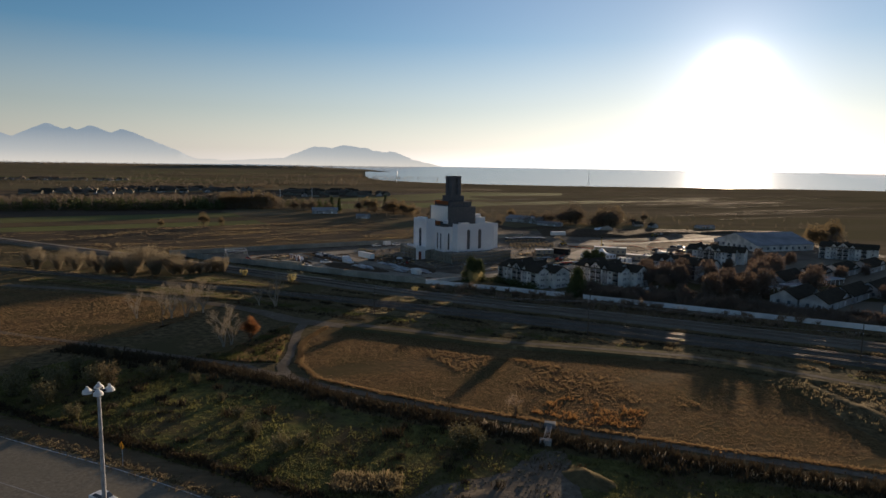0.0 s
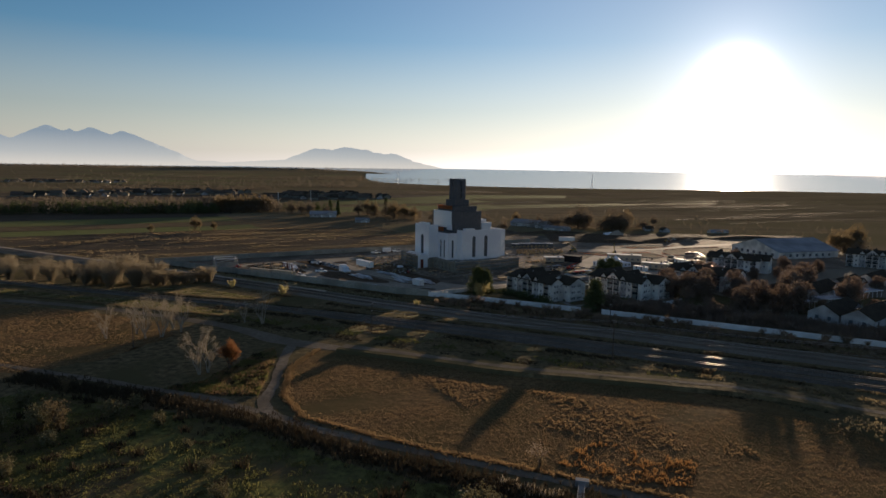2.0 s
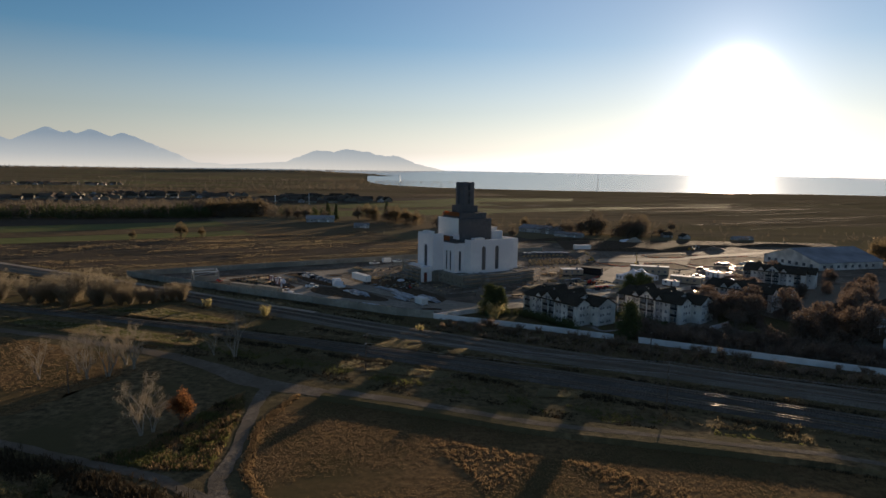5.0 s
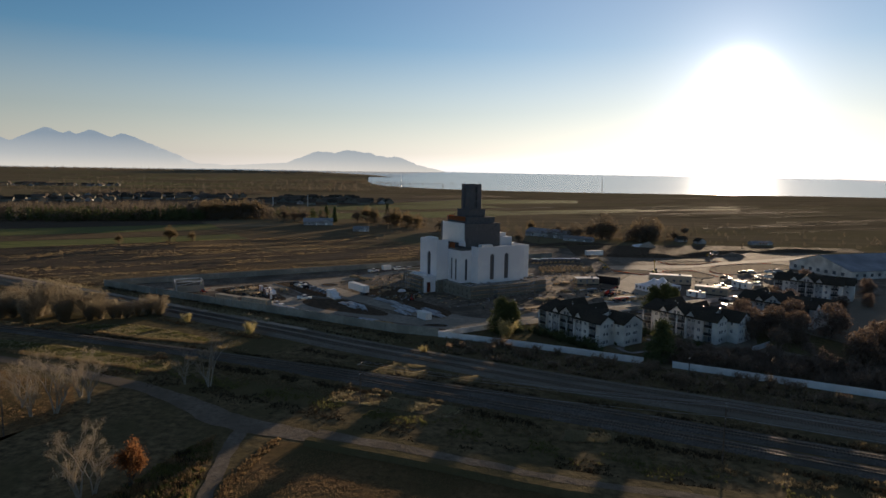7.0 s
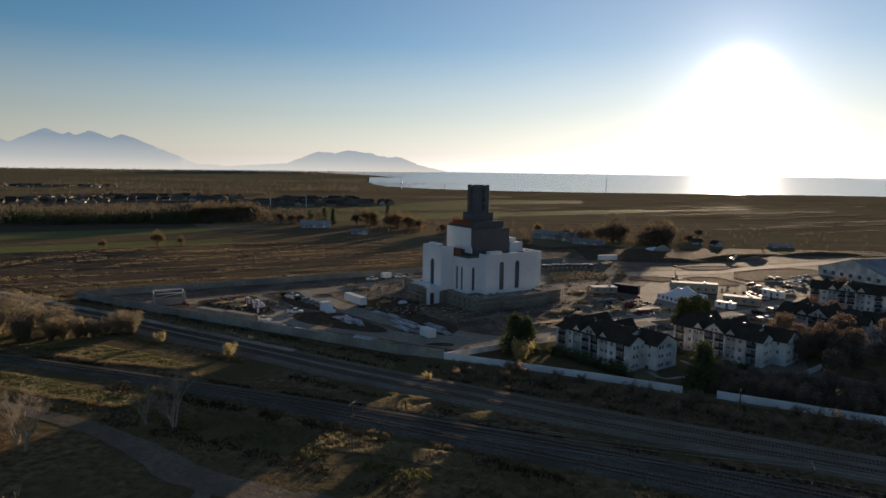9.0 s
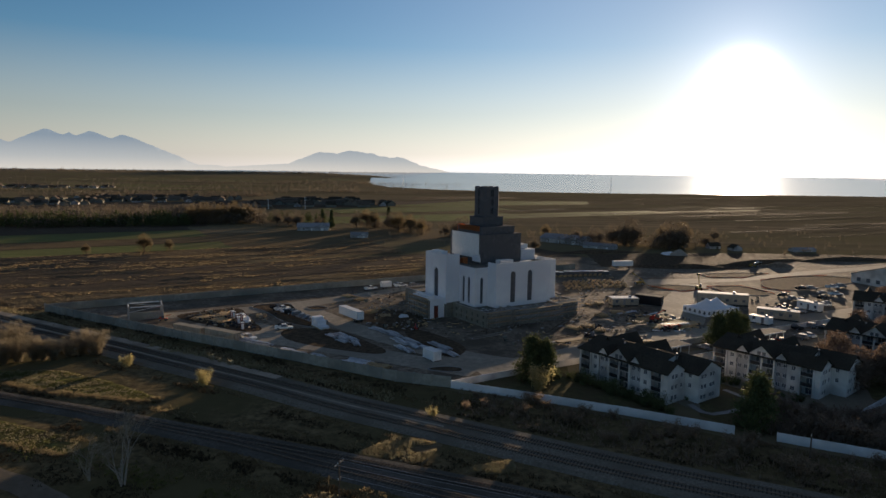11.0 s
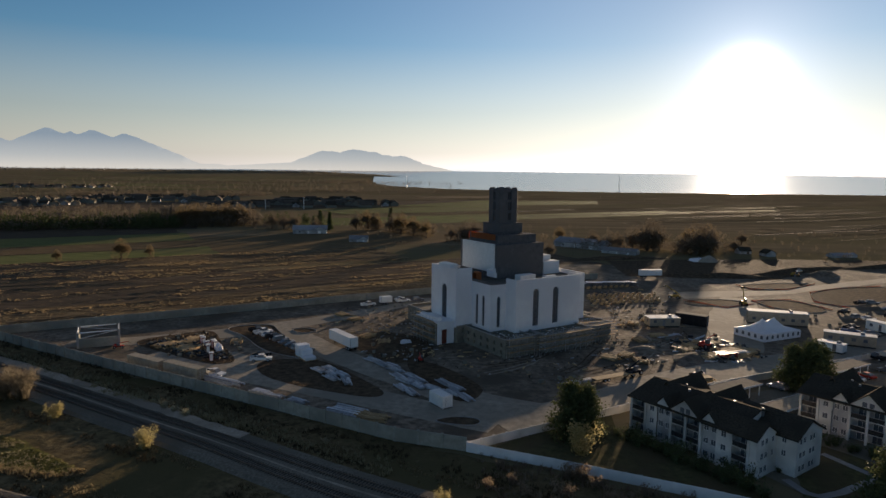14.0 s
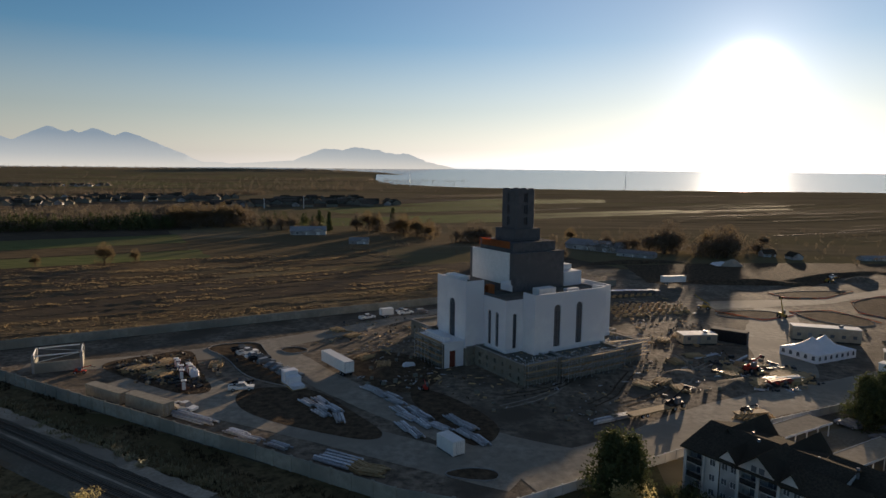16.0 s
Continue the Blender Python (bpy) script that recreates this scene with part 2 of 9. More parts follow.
M["dark_metal"] = mat("dark_metal", (0.03, 0.03, 0.032), (0.06, 0.06, 0.062), 2.0, rough=0.5, metal=0.6, bump=0.05)
M["tyre"] = mat("tyre_rubber", (0.018, 0.018, 0.018), (0.03, 0.03, 0.03), 4.0, rough=0.9, bump=0.0)
M["orange"] = leaf_mat("orange_mesh", (0.40, 0.13, 0.05), (0.55, 0.20, 0.08))
M["red"] = mat("red_paint", (0.33, 0.035, 0.025), (0.45, 0.06, 0.04), 2.0, rough=0.5, bump=0.05)
M["rust"] = mat("rust_paint", (0.13, 0.04, 0.028), (0.19, 0.06, 0.04), 2.0, rough=0.7, bump=0.05)
M["yellow"] = mat("dull_yellow_paint", (0.32, 0.21, 0.05), (0.42, 0.285, 0.07), 2.0, rough=0.6, bump=0.03)
M["blue"] = mat("blue_paint", (0.05, 0.10, 0.22), (0.08, 0.14, 0.28), 2.0, rough=0.4, bump=0.0, vary=0.3)
M["black_paint"] = mat("black_paint", (0.015, 0.015, 0.017), (0.03, 0.03, 0.032), 2.0, rough=0.45, bump=0.0)
M["grey_paint"] = mat("grey_paint", (0.18, 0.18, 0.185), (0.26, 0.26, 0.265), 2.0, rough=0.35, bump=0.0, vary=0.4)
M["tan_paint"] = mat("tan_paint", (0.30, 0.26, 0.20), (0.40, 0.345, 0.265), 1.0, rough=0.85, bump=0.05, vary=0.15)
M["lumber"] = mat("lumber", (0.36, 0.24, 0.12), (0.50, 0.36, 0.20), 2.0, rough=0.8, bump=0.2, vary=0.2)
M["canvas"] = mat("white_canvas", (0.70, 0.71, 0.73), (0.80, 0.80, 0.82), 0.5, rough=0.6, bump=0.08)
M["bark"] = mat("bark", (0.07, 0.055, 0.042), (0.15, 0.12, 0.095), 3.0, rough=0.95, bump=0.5)
M["bark_pale"] = mat("pale_bark", (0.230, 0.200, 0.159), (0.378, 0.331, 0.270), 3.0, rough=0.95, bump=0.3)
M["needles"] = leaf_mat("conifer_needles", (0.056, 0.069, 0.031), (0.118, 0.134, 0.056), 0.15)
M["leaf_olive"] = leaf_mat("olive_leaves", (0.112, 0.101, 0.054), (0.207, 0.177, 0.092), 0.15)
M["leaf_yellow"] = leaf_mat("yellow_leaves", (0.294, 0.250, 0.112), (0.491, 0.420, 0.200))
M["leaf_orange"] = leaf_mat("orange_leaves", (0.17, 0.075, 0.032), (0.27, 0.125, 0.052))
M["leaf_brown"] = leaf_mat("brown_leaves", (0.100, 0.076, 0.044), (0.181, 0.136, 0.076))
M["twig_red"] = leaf_mat("reddish_twigs", (0.130, 0.096, 0.074), (0.225, 0.165, 0.124), 0.22)
M["twig_far"] = leaf_mat("brown_woods", (0.116, 0.093, 0.069), (0.201, 0.162, 0.116), 0.25)
M["bush_tan"] = leaf_mat("tan_bush_leaves", (0.15, 0.125, 0.085), (0.27, 0.225, 0.155))
M["twig"] = leaf_mat("bare_twigs", (0.203, 0.169, 0.121), (0.351, 0.290, 0.209), 0.3)
M["twig_dark"] = leaf_mat("dark_twigs", (0.175, 0.129, 0.091), (0.300, 0.225, 0.158))

glass = bpy.data.materials.new("window_glass")
glass.use_nodes = True
gb = glass.node_tree.nodes["Principled BSDF"]
gb.inputs["Base Color"].default_value, gb.inputs["Roughness"].default_value = (0.12, 0.128, 0.142, 1), 0.18
M["glass"] = glass

water = bpy.data.materials.new("lake_water")
water.use_nodes = True
wb = water.node_tree.nodes["Principled BSDF"]
wb.inputs["Base Color"].default_value, wb.inputs["Roughness"].default_value = (0.05, 0.085, 0.12, 1), 0.2
wv = water.node_tree.nodes.new("ShaderNodeTexNoise")
wv.inputs["Scale"].default_value, wv.inputs["Detail"].default_value = 0.05, 4
wp = water.node_tree.nodes.new("ShaderNodeBump")
wp.inputs["Strength"].default_value, wp.inputs["Distance"].default_value = 0.35, 1.5
wg = water.node_tree.nodes.new("ShaderNodeNewGeometry")
water.node_tree.links.new(wg.outputs["Position"], wv.inputs["Vector"])
water.node_tree.links.new(wv.outputs[0], wp.inputs["Height"])
water.node_tree.links.new(wp.outputs[0], wb.inputs["Normal"])
M["water"] = water

# ---- mesh helpers ----


def obj(name, bm, material, parent=None, label="", category="", group="", kind="", smooth=False):
    me = bpy.data.meshes.new(name)
    bm.normal_update()
    bm.to_mesh(me)
    bm.free()
    if smooth:
        me.polygons.foreach_set("use_smooth", [True] * len(me.polygons))
    me.materials.append(material)
    ob = new(name, me)
    ob.parent = parent
    return tagged(ob, label, category, group, kind)


def part(name, bm, material, parent, label="", smooth=False):
    return obj(name, bm, material, parent, label, smooth=smooth)


def raw(name, verts, faces, material, parent=None, label="", category="", group="", kind="", smooth=False):
    me = bpy.data.meshes.new(name)
    me.from_pydata(verts, [], faces)
    me.update()
    if smooth:
        me.polygons.foreach_set("use_smooth", [True] * len(me.polygons))
    me.materials.append(material)
    ob = new(name, me)
    ob.parent = parent
    return tagged(ob, label, category, group, kind)


def thing(name, m, label, category, group="", kind=""):
    ob = new(name)
    ob.empty_display_size = 0.3
    ob.matrix_world = m
    return tagged(ob, label, category, group, kind)


def box(bm, x0, x1, y0, y1, z0, z1, bevel=0.0):
    vs = [bm.verts.new(p) for p in ((x0, y0, z0), (x1, y0, z0), (x1, y1, z0), (x0, y1, z0), (x0, y0, z1), (x1, y0, z1), (x1, y1, z1), (x0, y1, z1))]
    fs = [bm.faces.new([vs[i] for i in q]) for q in ((3, 2, 1, 0), (4, 5, 6, 7), (0, 1, 5, 4), (1, 2, 6, 5), (2, 3, 7, 6), (3, 0, 4, 7))]
    if bevel:
        es = list({e for f in fs for e in f.edges})
        bmesh.ops.bevel(bm, geom=es, offset=bevel, segments=1, affect="EDGES")
    return bm


def boxes(*rows, bevel=0.0):
    bm = bmesh.new()
    for r in rows:
        box(bm, *r, bevel=bevel)
    return bm


def tube(bm, p, q, r0, r1=None, n=6):
    """A tapered tube from p to q."""
    p, q = Vector(p), Vector(q)
    r1 = r0 if r1 is None else r1
    turn = (q - p).to_track_quat("Z", "Y").to_matrix()
    a, b = [], []
    for i in range(n):
        w = turn @ Vector((math.cos(i * math.tau / n), math.sin(i * math.tau / n), 0))
        a.append(bm.verts.new(p + w * r0))
        b.append(bm.verts.new(q + w * r1))
    for i in range(n):
        bm.faces.new((a[i], a[(i + 1) % n], b[(i + 1) % n], b[i]))
    bm.faces.new(a[::-1])
    bm.faces.new(b)
    return bm


def prism(bm, pts, z0, z1):
    """An upright prism over a plan outline (anticlockwise)."""
    a = [bm.verts.new((x, y, z0)) for x, y in pts]
    b = [bm.verts.new((x, y, z1)) for x, y in pts]
    n = len(pts)
    for i in range(n):
        bm.faces.new((a[i], a[(i + 1) % n], b[(i + 1) % n], b[i]))
    bm.faces.new(b)
    bm.faces.new(a[::-1])
    return bm


def face_wall(bm, o, d, width, z0, z1, openings, depth=0.3, arch=False):
    """A wall face with real openings and reveals. o: plan corner; d: unit plan direction, the outside on its right; openings: (s, half width, sill, head)."""
    ox, oy = o
    nx, ny = -d[1], d[0]                       # inwards

    def P(s, z, k=0.0):
        return bm.verts.new((ox + d[0] * s + nx * k, oy + d[1] * s + ny * k, z))

    def quad(s0, s1, za, zb):
        if s1 - s0 > 1e-4 and zb - za > 1e-4:
            bm.faces.new((P(s0, za), P(s1, za), P(s1, zb), P(s0, zb)))

    cols = {}
    for s, h, a, b in openings:
        cols.setdefault((round(s - h, 3), round(s + h, 3)), []).append((a, b))
    at = 0.0
    for (s0, s1), list_ in sorted(cols.items()):
        quad(at, s0, z0, z1)
        zc = z0
        for a, b in sorted(list_):
            quad(s0, s1, zc, a)
            if arch:
                h = (s1 - s0) / 2
                rim = [(s0 + h - h * math.cos(math.pi * i / 8), b - h + h * math.sin(math.pi * i / 8)) for i in range(9)]
                outline = [(s0, a)] + rim + [(s1, a)]
                for i in range(8):
                    (u0, w0), (u1, w1) = rim[i], rim[i + 1]
                    bm.faces.new((P(u0, w0), P(u1, w1), P(u1, b + 0.01), P(u0, b + 0.01)))
                b += 0.01
            else:
                outline = [(s0, a), (s0, b), (s1, b), (s1, a)]
            k = len(outline)
            for i in range(k):
                (u0, w0), (u1, w1) = outline[i], outline[(i + 1) % k]
                bm.faces.new((P(u0, w0), P(u0, w0, depth), P(u1, w1, depth), P(u1, w1)))
            zc = b
        quad(s0, s1, zc, z1)
        at = s1
    quad(at, width, z0, z1)
    return bm


def pane(bm, o, d, s, h, a, b, depth, arch=False):
    ox, oy = o
    nx, ny = -d[1], d[0]
    pts = [(s - h, a), (s + h, a)]
    if arch:
        pts += [(s + h * math.cos(math.pi * i / 8), b - h + h * math.sin(math.pi * i / 8)) for i in range(9)]
    else:
        pts += [(s + h, b), (s - h, b)]
    bm.faces.new([bm.verts.new((ox + d[0] * u + nx * depth, oy + d[1] * u + ny * depth, w)) for u, w in pts])
    return bm


def strip(points, width, z, jitter=0.0, steps=6, seed=1):
    """A ribbon of ground along a plan polyline; width: one number or one for each point."""
    rnd = random.Random(seed)
    ws = width if isinstance(width, (list, tuple)) else [width] * len(points)
    line = []
    for i in range(len(points) - 1):
        for k in range(steps):
            t = k / steps
            p0, p1, p2, p3 = (Vector(points[max(0, min(len(points) - 1, i + j))]) for j in (-1, 0, 1, 2))
            q = 0.5 * (2 * p1 + (p2 - p0) * t + (2 * p0 - 5 * p1 + 4 * p2 - p3) * t * t + (3 * p1 - p0 - 3 * p2 + p3) * t ** 3)
            line.append((q, ws[i] * (1 - t) + ws[i + 1] * t))
    line.append((Vector(points[-1]), ws[-1]))
    bm = bmesh.new()
    rows = []
    for i, (q, w) in enumerate(line):
        t = (line[min(i + 1, len(line) - 1)][0] - line[max(i - 1, 0)][0]).normalized()
        n = Vector((-t.y, t.x))
        a, b = w / 2 + rnd.uniform(-jitter, jitter), w / 2 + rnd.uniform(-jitter, jitter)
        rows.append((bm.verts.new((*(q + n * a), z)), bm.verts.new((*(q - n * b), z))))
    for (a, b), (c, d) in zip(rows, rows[1:]):
        bm.faces.new((a, b, d, c))
    return bm


def patch(points, z, rough=0.6, seed=1, step=4.0):
    """A piece of ground with an uneven rim over a plan outline (anticlockwise)."""
    rnd = random.Random(seed)
    rim = []
    for i, p in enumerate(points):
        p, q = Vector(p), Vector(points[(i + 1) % len(points)])
        k = max(1, int((q - p).length / step))
        for j in range(k):
            w = p.lerp(q, j / k)
            rim.append((w.x + rnd.uniform(-rough, rough), w.y + rnd.uniform(-rough, rough), z))
    bm = bmesh.new()
    f = bm.faces.new([bm.verts.new(p) for p in rim])
    bmesh.ops.triangulate(bm, faces=[f])
    return bm


def inside(p, poly):
    x, y = p
    hit = False
    for (x0, y0), (x1, y1) in zip(poly, poly[1:] + poly[:1]):
        if (y0 > y) != (y1 > y) and x < (x1 - x0) * (y - y0) / (y1 - y0) + x0:
            hit = not hit
    return hit


def tufts(name, spots, height, material, label, seed, blades=6, spread=0.35, category="grass"):
    """Many small tufts of crossed blades in one mesh."""
    rng = np.random.default_rng(seed)
    verts, faces = [], []
    for x, y, z, s in spots:
        for _ in range(blades):
            a = rng.uniform(0, math.tau)
            r = rng.uniform(0, spread) * s
            bx, by = x + r * math.cos(a), y + r * math.sin(a)
            h = height * s * rng.uniform(0.5, 1.15)
            w = 0.05 * s * rng.uniform(0.7, 1.5) + 0.02
            g = rng.uniform(0, math.tau)
            dx, dy = w * math.cos(g), w * math.sin(g)
            lx, ly = rng.normal(0, 0.25) * h, rng.normal(0, 0.25) * h
            k = len(verts)
            verts += [(bx - dx, by - dy, z), (bx + dx, by + dy, z), (bx + lx + dx * 0.5, by + ly + dy * 0.5, z + h), (bx + lx - dx * 0.5, by + ly - dy * 0.5, z + h * 0.92)]
            faces.append((k, k + 1, k + 2, k + 3))
    return raw(name, verts, faces, material, None, label, category, kind="stuff")


def scatter(poly, n, seed, smin=0.6, smax=1.3, clump=0.0, z=0.02, keep=0.5, stretch=1.0):
    rng = random.Random(seed)
    xs, ys = [p[0] for p in poly], [p[1] for p in poly]
    out = []
    tries = 0
    while len(out) < n and tries < n * 40:
        tries += 1
        x, y = rng.uniform(min(xs), max(xs)), rng.uniform(min(ys), max(ys))
        if not inside((x, y), poly):
            continue
        s_, q_ = x * 0.842 + y * 0.539, -x * 0.539 + y * 0.842
        if clump and noise.noise((s_ / clump / stretch, q_ / clump, seed * 3.1)) * 0.5 + 0.5 < keep * rng.uniform(0.75, 1.25):
            continue
        out.append((x, y, z, rng.uniform(smin, smax)))
    return out


def along(points, n, width, seed, smin=0.6, smax=1.3, z=0.02):
    rng = random.Random(seed)
    seg = [(Vector(a), Vector(b)) for a, b in zip(points, points[1:])]
    tot = sum((b - a).length for a, b in seg)
    out = []
    for a, b in seg:
        for _ in range(int(n * (b - a).length / tot)):
            p = a.lerp(b, rng.random())
            t = (b - a).normalized()
            k = rng.gauss(0, width / 2.5)
            out.append((p.x - t.y * k, p.y + t.x * k, z, rng.uniform(smin, smax)))
    return out

# ---- ground, lake, mountains ----
FIELD_TURN = radians(32.6)
FD = Vector((math.cos(FIELD_TURN), math.sin(FIELD_TURN)))
FN = Vector((-FD.y, FD.x))


def fld(s, q):
    """Plan point s metres along the field rows and q metres across them."""
    w = FD * s + FN * q
    return (w.x, w.y)


def rise(x, y):
    """Far land climbs very gently towards the foot of the mountains."""
    r = math.hypot(x, y)
    return max(0.0, (r - 2000) / 2900) ** 1.5 * 36


def sheet(name, rings, az0, az1, naz, z, material, label, category, bottom=-0.35):
    verts, faces = [], []
    for r in rings:
        for i in range(naz + 1):
            a = radians(az0 + (az1 - az0) * i / naz)
            x, y = r * math.sin(a), r * math.cos(a)
            verts.append((x, y, z + rise(x, y)))
    w = naz + 1
    for j in range(len(rings) - 1):
        for i in range(naz):
            faces.append((j * w + i, j * w + i + 1, (j + 1) * w + i + 1, (j + 1) * w + i))
    return raw(name, verts, [f[::-1] for f in faces], material, None, label, category, kind="structure")


sheet("ground", [0.01] + [60 * 1.22 ** i for i in range(23)] + [4860], -180, 180, 96, -0.05, M["plain"], "flat dry valley floor with brown and olive fields", "ground")

# the lake: a bay that opens to the far shore
shore = [(-3500, 2700), (-2500, 3650), (-1500, 4170), (-1000, 4180), (-825, 3844), (-640, 3545), (-462, 3345), (-426, 3086), (-426, 2790), (-413, 2541), (-359, 2275), (-282, 2060), (-186, 1931), (-113, 1859), (40, 1792), (120, 1770), (320, 1762), (560, 1790), (900, 1820), (1300, 1760), (1900, 1600), (2700, 1500)]
rows = []
lake_v, lake_f = [], []
NL = 26
fine = []
for (x0, y0), (x1, y1) in zip(shore, shore[1:]):
    for k in range(5):
        t = k / 5
        w = 14 * noise.noise((x0 / 90 + t * 3, y0 / 90, 2.0))
        fine.append((x0 + (x1 - x0) * t + w, y0 + (y1 - y0) * t + w))
for x, y in fine:
    a = math.atan2(x, y)
    r0 = math.hypot(x, y)
    for j in range(NL):
        r = r0 + (4900 - r0) * (j / (NL - 1)) ** 1.5
        px, py = r * math.sin(a), r * math.cos(a)
        lake_v.append((px, py, 0.25 + max(0.0, (r - 2000) / 2900) ** 1.5 * 36 + max(0.0, min(1.0, (r - 2200) / 600)) * 1.1))
for i in range(len(fine) - 1):
    for j in range(NL - 1):
        k = i * NL + j
        lake_f.append((k, k + NL, k + NL + 1, k + 1))
raw("water", lake_v, [f[::-1] for f in lake_f], M["water"], None, "calm pale lake with a curved near shore", "lake", kind="structure")
obj("shore_ground", strip(shore[9:19], [40, 44, 36, 26, 20, 16, 14, 14, 14, 14], 0.4, 4, 5, 4), M["gravel"], None, "pale sandy shore of the lake", "shore", kind="structure")
obj("pond_water", patch([(520, 1050), (560, 1040), (610, 1052), (600, 1085), (560, 1092), (530, 1080)], 0.12, 6, 3, 8), M["water"], None, "small bright pond in the plain", "pond", kind="structure")

# aerial haze painted as emission, paler towards the foot of the mountains
hz = bpy.data.materials.new("mountain_painted_haze")
hz.use_nodes = True
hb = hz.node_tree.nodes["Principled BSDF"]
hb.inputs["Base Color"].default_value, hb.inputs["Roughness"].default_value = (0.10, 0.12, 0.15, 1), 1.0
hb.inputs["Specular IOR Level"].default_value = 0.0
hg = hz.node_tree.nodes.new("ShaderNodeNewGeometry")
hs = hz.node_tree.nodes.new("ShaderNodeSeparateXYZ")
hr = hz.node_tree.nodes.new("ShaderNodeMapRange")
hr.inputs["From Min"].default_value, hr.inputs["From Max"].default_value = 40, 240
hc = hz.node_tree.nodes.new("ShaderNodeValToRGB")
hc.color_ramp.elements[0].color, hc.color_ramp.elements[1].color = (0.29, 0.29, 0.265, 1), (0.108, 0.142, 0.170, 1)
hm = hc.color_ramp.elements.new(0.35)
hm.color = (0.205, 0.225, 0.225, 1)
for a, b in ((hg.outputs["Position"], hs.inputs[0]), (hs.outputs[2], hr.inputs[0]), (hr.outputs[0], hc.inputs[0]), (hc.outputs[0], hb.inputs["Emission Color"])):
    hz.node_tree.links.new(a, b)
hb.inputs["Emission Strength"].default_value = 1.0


# sunlit haze painted as one even pale emission
hz_pale = bpy.data.materials.new("painted_sun_haze_mountain")
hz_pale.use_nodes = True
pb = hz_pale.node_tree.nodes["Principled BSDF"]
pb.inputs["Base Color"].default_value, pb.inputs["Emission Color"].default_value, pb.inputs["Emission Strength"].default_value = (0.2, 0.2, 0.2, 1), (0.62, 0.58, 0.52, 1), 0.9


def range_of(name, peaks, az0, az1, r, base, material, label, seed):
    """A mountain range: crest heights from a few peaks (azimuth, height, left and right fall in degrees) plus fine ridges."""
    verts, faces = [], []
    n, rows = 220, 7
    for i in range(n + 1):
        az = az0 + (az1 - az0) * i / n
        crest = base
        for pa, ph, fl, fr in peaks:
            d = az - pa
            k = abs(d) / (fl if d < 0 else fr)
            crest = max(crest, base + (ph - base) * max(0.0, 1 - k ** 1.15))
        edge = min(1.0, (crest - base) / 60)
        crest += edge * (7 * noise.noise((az * 1.3, seed, 0)) + 4 * noise.noise((az * 4.1, seed, 4)))
        for j in range(rows):
            t = j / (rows - 1)
            rr = r + 260 * t + 30 * noise.noise((az * 2, t * 3, seed))
            a = radians(az)
            z = -6 + (crest + 6) * t ** 0.8
            verts.append((rr * math.sin(a) - 8, rr * math.cos(a) + 95, z))
    for i in range(n):
        for j in range(rows - 1):
            k = i * rows + j
            faces.append((k, k + rows, k + rows + 1, k + 1))
    return raw(name, verts, [f[::-1] for f in faces], material, None, label, "mountain", kind="structure", smooth=True)


# glowing backdrop strip painted as haze, hiding the dark sky below the horizon
hz_line = bpy.data.materials.new("painted_horizon_haze")
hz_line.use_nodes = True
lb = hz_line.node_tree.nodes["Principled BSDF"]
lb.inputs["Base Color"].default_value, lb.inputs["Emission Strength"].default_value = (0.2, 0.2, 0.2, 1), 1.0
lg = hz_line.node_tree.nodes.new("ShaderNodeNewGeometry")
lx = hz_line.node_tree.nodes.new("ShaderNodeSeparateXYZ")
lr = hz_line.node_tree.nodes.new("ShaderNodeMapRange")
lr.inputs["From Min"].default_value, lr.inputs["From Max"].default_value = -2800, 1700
lc = hz_line.node_tree.nodes.new("ShaderNodeValToRGB")       # emission painted brighter towards the sun
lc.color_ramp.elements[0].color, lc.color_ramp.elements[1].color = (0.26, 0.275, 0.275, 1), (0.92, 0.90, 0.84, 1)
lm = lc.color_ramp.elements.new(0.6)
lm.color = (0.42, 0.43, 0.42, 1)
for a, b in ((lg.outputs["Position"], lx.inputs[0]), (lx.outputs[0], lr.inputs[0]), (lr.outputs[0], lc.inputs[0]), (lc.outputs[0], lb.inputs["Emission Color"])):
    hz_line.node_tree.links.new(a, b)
range_of("backdrop_horizon", [(0, 52, 900, 900)], -62, 62, 4780, 51, hz_line, "glowing strip painted as pale haze along the far horizon", 51)
range_of("backdrop_mountains_west", [(-45.3, 215, 9, 9), (-38.0, 232, 6, 6), (-34.1, 276, 5.5, 6), (-32.6, 256, 4, 4), (-31.2, 271, 5, 6), (-29.0, 254, 5, 6.2), (-26.8, 178, 4.6, 4.2), (-22.5, 70, 7, 3)], -60, -15, 4500, 30, hz, "blue mountain range with two summits, haze painted on", 11)
range_of("backdrop_mountains_middle", [(-13.6, 174, 4.2, 9), (-11.2, 186, 5.4, 9), (-9.4, 170, 5, 3.8), (-7.2, 148, 4, 3.6), (-16.5, 84, 9, 3)], -24, 0, 4560, 30, hz, "island mountain across the lake, haze painted on", 23)
range_of("backdrop_mountains_east", [(33.5, 125, 6, 5), (36, 150, 5, 9), (44, 170, 8, 9)], 2, 60, 4600, 30, hz_pale, "far mountains painted with pale sunlit haze", 31)

